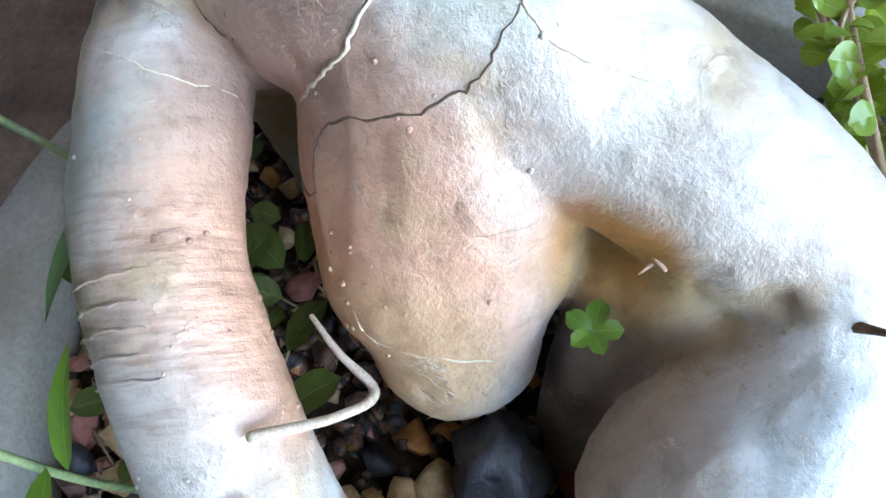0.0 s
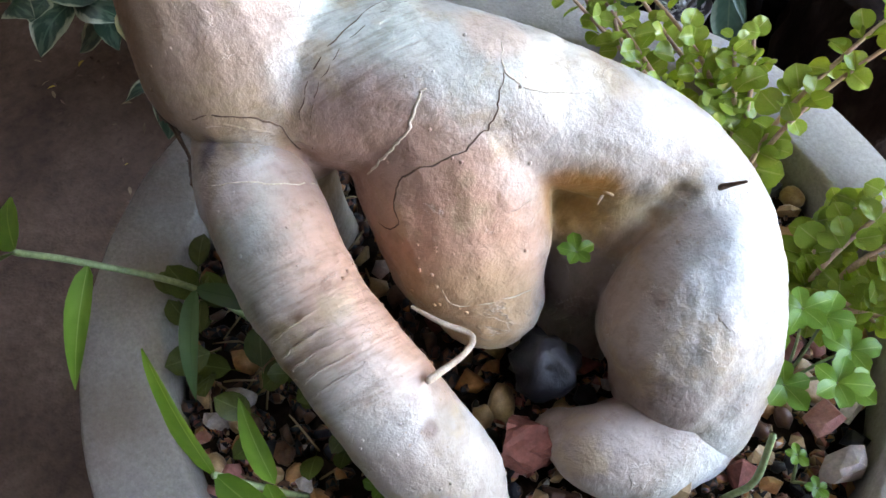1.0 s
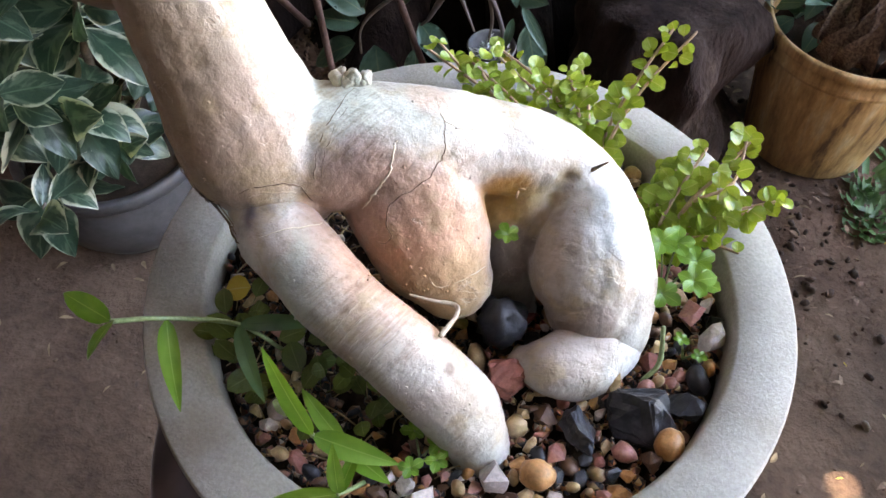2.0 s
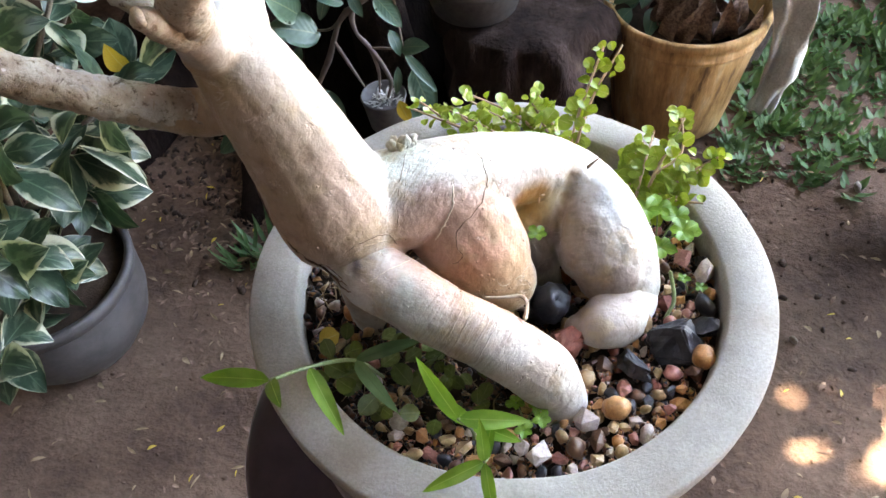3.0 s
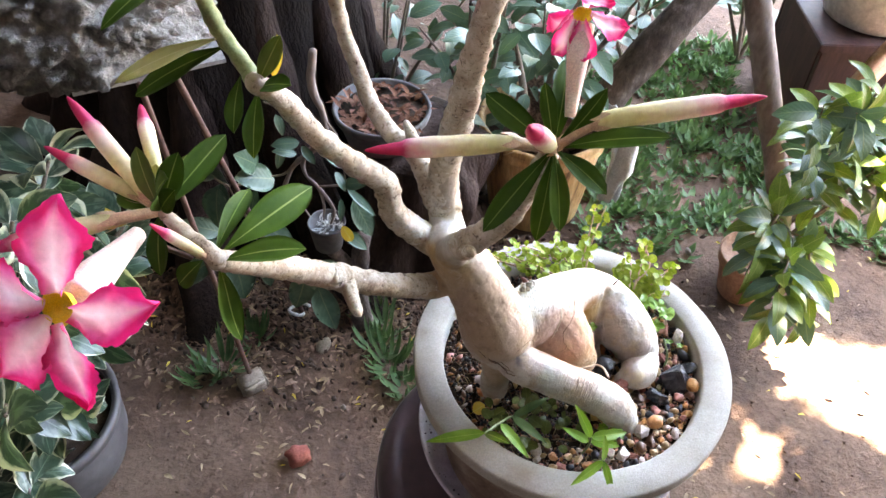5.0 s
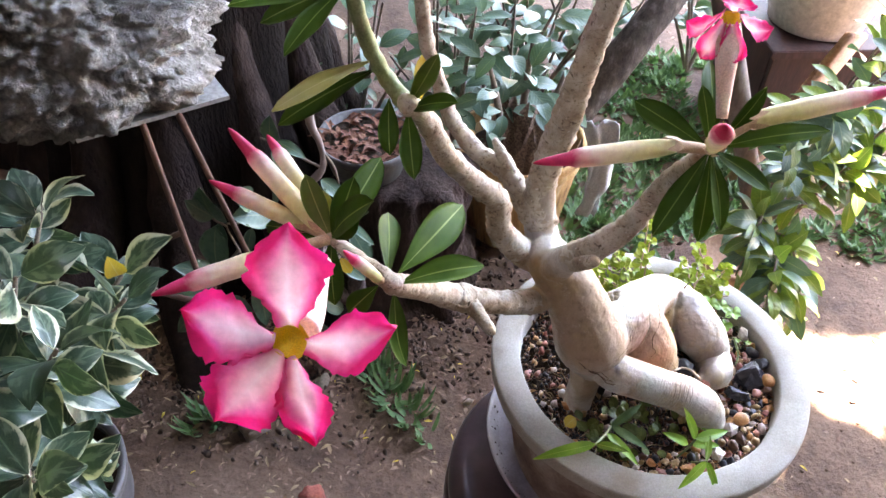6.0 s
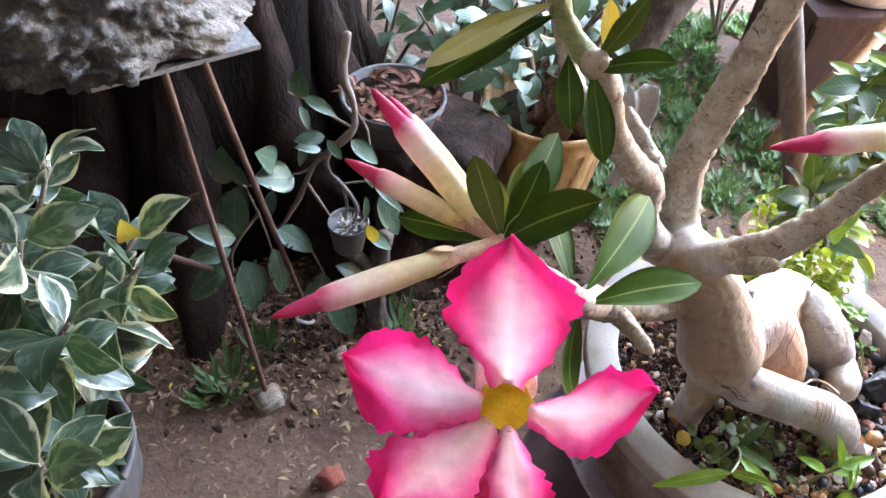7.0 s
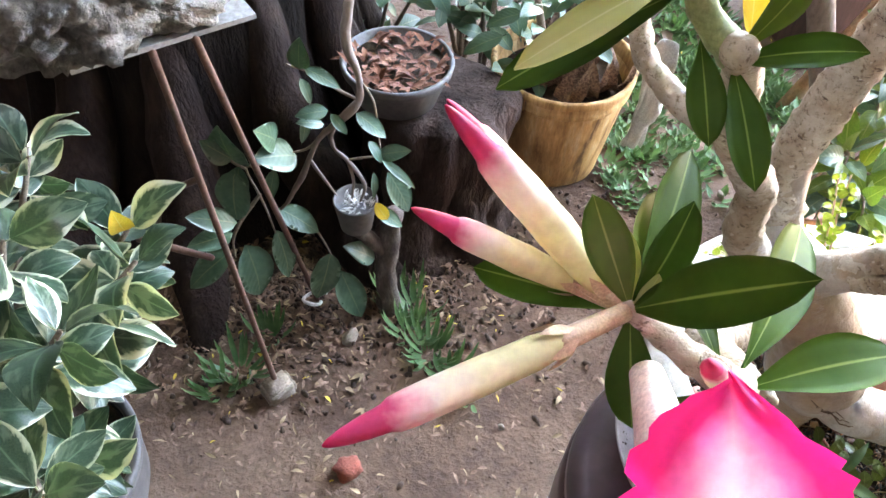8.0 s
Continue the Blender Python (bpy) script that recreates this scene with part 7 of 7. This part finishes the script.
rosette((0.0621, 0.0329, 0.6400), 0.024, 0.0115, 7, "small bright green clover weed beside the root")
rosette((0.0046, 0.0050, 0.6600), 0.0145, 0.0074, 1, "tiny green sprig growing under the trunk")
rosette((0.0202, -0.0651, 0.6400), 0.012, 0.007, 4, "tiny green clover weed near the front rim")
rosette((0.0785, 0.0140, 0.6400), 0.006, 0.005, 2, "tiny green seedling among the pebbles")

# bamboo-like grass seedlings
def grass_plant(name, stems, leaves, label):
    pl = thing(name, stems[0][0][:3], label, "grass", "grass seedlings in the pot")
    for s in stems:
        bm = bmesh.new()
        tube(bm, [(*p, 0.0008) for p in s], 6, 5)
        part("stem", bm, MAT_STEM, pl)
    for b, t, w, up, bend, mat in leaves:
        bm = bmesh.new()
        blade(bm, b, t, w, up, bend, 0.25, 0.36, 1, 10, 4, 0, 0, 0.015)
        part("leaf", bm, mat, pl)
    return pl


YG = MAT_GRASS
N1 = (-0.0675, -0.0919, 0.6885)
grass_plant("grass_seedling", [[(-0.0425, -0.0554, 0.6380), (-0.0477, -0.0657, 0.6666), (-0.0577, -0.0815, 0.6840), N1]], [
    (N1, (-0.1037, -0.0865, 0.6669), 0.0075, (0, -0.3, 1), 0.04, YG), (N1, (-0.0539, -0.1075, 0.7027), 0.0058, (0.3, -0.6, 1), 0.02, MAT_LEAF_YOUNG), ((-0.0577, -0.0815, 0.6840), (-0.0397, -0.0993, 0.6723), 0.0065, (0.2, -0.4, 1), 0.06, YG),
    ((-0.0477, -0.0657, 0.6666), (-0.0227, -0.0498, 0.6668), 0.0055, (0, -0.5, 1), 0.08, MAT_TUFT), ((-0.0477, -0.0657, 0.6666), (-0.0255, -0.0810, 0.6603), 0.006, (0, -0.5, 1), 0.08, MAT_TUFT)], "thin grass seedling leaning over the pot's rim")
N2 = (-0.0003, -0.0871, 0.6792)
grass_plant("grass_seedling", [[(0.0014, -0.0740, 0.6360), (0.0024, -0.0795, 0.6568), N2]], [
    (N2, (-0.0146, -0.0829, 0.7096), 0.0062, (0.4, -0.8, 0.4), 0.03, YG), (N2, (0.0241, -0.0805, 0.6758), 0.007, (0, -0.5, 1), 0.06, YG), ((0.0023, -0.0804, 0.6642), (0.0217, -0.0826, 0.6620), 0.0066, (0, -0.5, 1), 0.05, YG),
    ((0.0022, -0.0789, 0.6604), (-0.0160, -0.0737, 0.6685), 0.006, (0, -0.5, 1), 0.06, YG)], "bright green bamboo-like grass seedling in the pot")
N3 = (0.0101, -0.0924, 0.6605)
grass_plant("grass_seedling", [[(0.0089, -0.0773, 0.6360), (0.0094, -0.0856, 0.6483), N3]], [
    (N3, (0.0073, -0.0873, 0.6838), 0.005, (0.4, -0.8, 0.4), 0.03, YG), (N3, (-0.0106, -0.1047, 0.6501), 0.006, (0, -0.5, 1), 0.05, YG), (N3, (0.0173, -0.1070, 0.6421), 0.005, (0, -0.5, 1), 0.06, YG), (N3, (0.0104, -0.0791, 0.6744), 0.004, (0.3, -0.8, 0.4), 0.03, YG)], "bright green grass seedling hanging over the rim")

# low round-leaved seedlings on the shaded side, with one yellow leaf
M_SEEDLEAF = leaf_mesh("seedling_leaf", MAT_SEEDLING, 0.58, 0.06, 0.15, 0.5, 0.8, 6, 4, 0.03, blunt=0.5, stalk=0.2)
M_YELLOWLEAF = leaf_mesh("yellow_leaf", MAT_YELLOW, 0.8, 0.06, 0.15, 0.5, 0.8, 6, 4, 0.03, blunt=0.5, stalk=0.2)
seed = thing("seedling_mat", (-0.0422, -0.0583, 0.6380), "low mat of dull green oval-leaved seedlings", "plant")
for i in range(52):
    an, r = pick(0, 6.28), math.sqrt(random.random())
    b = Vector((-0.030 + 0.036 * r * math.cos(an), -0.057 + 0.019 * r * math.sin(an), 0.642 + pick(0, 0.012)))
    w = Vector((pick(-1, 1), pick(-1, 1), pick(-0.1, 0.6)))
    piece("leaf", M_SEEDLEAF, set_at(b, w, (pick(-0.4, 0.4), -0.4, 1), pick(0.008, 0.0145)), seed)
yl = thing("fallen_leaf", (-0.0724, -0.0465, 0.6428), "small round yellow leaf on the soil", "leaf")
piece("blade", M_YELLOWLEAF, set_at((-0.0742, -0.0510, 0.6457), (0.8, 0.5, 0.2), (0, -0.4, 1), 0.012), yl)

# dry straw on the shaded soil
rn = random.Random(31)
bm = bmesh.new()
for k in range(95):
    an, rr = rn.uniform(2.3, 5.3), 0.088 * math.sqrt(rn.uniform(0.15, 1.0))
    p = Vector((rr * math.cos(an), rr * math.sin(an), 0.6385))
    w = Vector((rn.uniform(-1, 1), rn.uniform(-1, 1), rn.uniform(0.0, 0.12))).normalized() * rn.uniform(0.005, 0.014)
    if (p + w).xy.length > 0.091:
        continue
    q = p + w * 0.5 + Vector((rn.uniform(-1, 1), rn.uniform(-1, 1), 0.9)) * 0.0018
    tube(bm, [(*p, 0.0003), (*q, 0.00034), (*(p + w), 0.0002)], 5, 3)
solid("dry_straw", bm, MAT_LITTER, "thin dry straw lying on the dark potting soil", "straw", kind="stuff")

# rootlets, spines, scabs and loose skin on the trunk
def wisp(name, rows, mat=MAT_ROOTLET, label=""):
    bm = bmesh.new()
    tube(bm, rows, 8, 6, 0.1, freq=300)
    return part(name, bm, mat, rose, label)


wisp("rootlet", [(0.0151, -0.0440, 0.6844, 0.0009), (0.0140, -0.0335, 0.6795, 0.00075), (0.0104, -0.0279, 0.6751, 0.0008), (0.0040, -0.0313, 0.6771, 0.0006), (-0.0024, -0.0338, 0.6786, 0.0004)], label="pale bent rootlet")
wisp("rootlet", [(0.0084, 0.0143, 0.6899, 0.0009), (0.0098, 0.0127, 0.6912, 0.0006), (0.0120, 0.0132, 0.6907, 0.0003)], MAT_STALK)
wisp("rootlet", [(0.0092, 0.0146, 0.6893, 0.0006), (0.0100, 0.0123, 0.6891, 0.0004), (0.0102, 0.0108, 0.6879, 0.0002)], MAT_STALK)
wisp("spine", [(0.0254, 0.0304, 0.6896, 0.0011), (0.0276, 0.0317, 0.6923, 0.0007), (0.0309, 0.0338, 0.6953, 0.0003)], MAT_SCAB, "dry brown spine")
wisp("rootlet", [(0.0686, 0.0120, 0.6553, 0.0008), (0.0723, 0.0051, 0.6450, 0.0009), (0.0698, -0.0014, 0.6400, 0.0007)], MAT_STEM)

# cracks, flakes and scars on the skin
CRACK = [(-0.0126, 0.0013, 0.7176), (-0.0107, -0.0022, 0.7138), (-0.0100, -0.0057, 0.7102), (-0.0105, -0.0104, 0.7079), (-0.0123, -0.0152, 0.7064), (-0.0150, -0.0200, 0.7045), (-0.0162, -0.0230, 0.7012), (-0.0146, -0.0251, 0.6965), (-0.0127, -0.0259, 0.6943), (-0.0143, -0.0276, 0.6912), (-0.0184, -0.0287, 0.6905)]
seam("crack", CRACK, 0.00022, MAT_SCAB, 0.0, "thin dark winding crack", 0.0003)
seam("flake_edge", [(-0.0206, -0.0116, 0.7175), (-0.0204, -0.0146, 0.7147), (-0.0197, -0.0181, 0.7100), (-0.0210, -0.0222, 0.7057), (-0.0233, -0.0260, 0.7000)], 0.00035, MAT_CUT, 0.0, "pale raised edge of peeling skin", 0.0005)
seam("collar_groove", [(-0.0500, -0.0479, 0.7136), (-0.0469, -0.0436, 0.7154), (-0.0433, -0.0383, 0.7135), (-0.0391, -0.0340, 0.7097), (-0.0374, -0.0326, 0.7033)], 0.00022, MAT_SCAB, 0.0, "dark groove round the root's collar")
seam("collar_lip", [(-0.0498, -0.0483, 0.7115), (-0.0469, -0.0443, 0.7132), (-0.0431, -0.0390, 0.7115), (-0.0400, -0.0348, 0.7069), (-0.0380, -0.0336, 0.7009)], 0.0008, MAT_SKIN, -0.0006)
for dx, r in ((0.0, 0.00016), (0.0024, 0.00008)):
    seam("fold", [(-0.0379 + dx, -0.0027, 0.7269), (-0.0371 + dx, -0.0150, 0.7264), (-0.0372 + dx, -0.0247, 0.7207), (-0.0367 + dx, -0.0299, 0.7136), (-0.0358 + dx, -0.0316, 0.7054)], r, MAT_SCAB, -0.00005, jitter=0.0007)
seam("flake_edge", [(-0.0012, -0.0256, 0.6840), (0.0033, -0.0267, 0.6779), (0.0091, -0.0191, 0.6781), (0.0116, -0.0107, 0.6760)], 0.0002, MAT_CUT, 0.0, jitter=0.0005)
seam("flake_edge", [(-0.0402, -0.0533, 0.7040), (-0.0356, -0.0480, 0.7039), (-0.0314, -0.0430, 0.7017), (-0.0309, -0.0362, 0.6963)], 0.0002, MAT_CUT, 0.0, jitter=0.0005)
seam("flake_edge", [(-0.0170, 0.0059, 0.7209), (-0.0127, 0.0018, 0.7174), (-0.0069, 0.0054, 0.7146), (-0.0002, 0.0161, 0.7114)], 0.0002, MAT_CUT, 0.0, jitter=0.0005)
for dx, dz in ((0.0, 0.0), (0.003, -0.0014), (-0.0035, 0.0012), (0.006, -0.003), (0.009, -0.0045)):
    seam("ridge", [(-0.0066 + dx, -0.0652, 0.6889 + dz), (-0.0052 + dx, -0.0597, 0.6926 + dz), (-0.0040 + dx, -0.0523, 0.6928 + dz)], 0.0003, MAT_SKIN, 0.0001, jitter=0.0005)
seam("crease", [(0.0325, -0.0160, 0.6519), (0.0458, -0.0120, 0.6489), (0.0550, -0.0023, 0.6495)], 0.0004, MAT_SCAB, -0.0001)
# knobbly healed stub where the neck meets the back
for k, (p, size) in enumerate((((-0.0440, -0.0049, 0.7307), (0.0026, 0.0024, 0.0040)), ((-0.0416, -0.0014, 0.7317), (0.0030, 0.0028, 0.0048)), ((-0.0387, 0.0009, 0.7315), (0.0024, 0.0024, 0.0040)), ((-0.0445, 0.0002, 0.7357), (0.0022, 0.0020, 0.0024)), ((-0.0411, -0.0043, 0.7289), (0.0024, 0.0024, 0.0030)), ((-0.0387, -0.0020, 0.7290), (0.0022, 0.0022, 0.0028)))):
    bm = bmesh.new()
    lump(bm, on_skin(p).lerp(Vector(p), 0.28), Vector(size) * 0.85, k * 3.1, 3, 0.42, turn=(0.3 * k, 0.2 * k, 0.0), freq=1.4)
    part("knob", bm, MAT_SKIN, rose, "lobe of a knobbly healed stub")
for k in range(4):
    seam("crack", [(-0.0752 + 0.004 * k, -0.0536, 0.7139 - 0.003 * k), (-0.0672 + 0.004 * k, -0.0585, 0.7078 - 0.003 * k), (-0.0579 + 0.003 * k, -0.0576, 0.7048 - 0.002 * k)], 0.0003, MAT_SCAB, 0.0, jitter=0.0012)
rn = random.Random(8)
for k in range(80):
    base = rn.choice(((-0.0152, -0.0544, 0.6991, 0.0191), (-0.0037, -0.0277, 0.6790, 0.0144), (-0.0037, -0.0277, 0.6850, 0.0120), (-0.0713, -0.0482, 0.7250, 0.0228), (0.0162, -0.0569, 0.6731, 0.0126), (-0.0182, -0.0107, 0.7085, 0.0169)))
    q = on_skin((base[0] + rn.gauss(0, base[3] * 0.7), base[1] + rn.gauss(0, base[3] * 0.5), base[2] + rn.gauss(0, base[3] * 0.6)))
    s = rn.uniform(0.0002, 0.0006)
    bm = bmesh.new()
    lump(bm, q, (s, s, s), k, 1, 0.3)
    part("wart", bm, MAT_SKIN, rose)
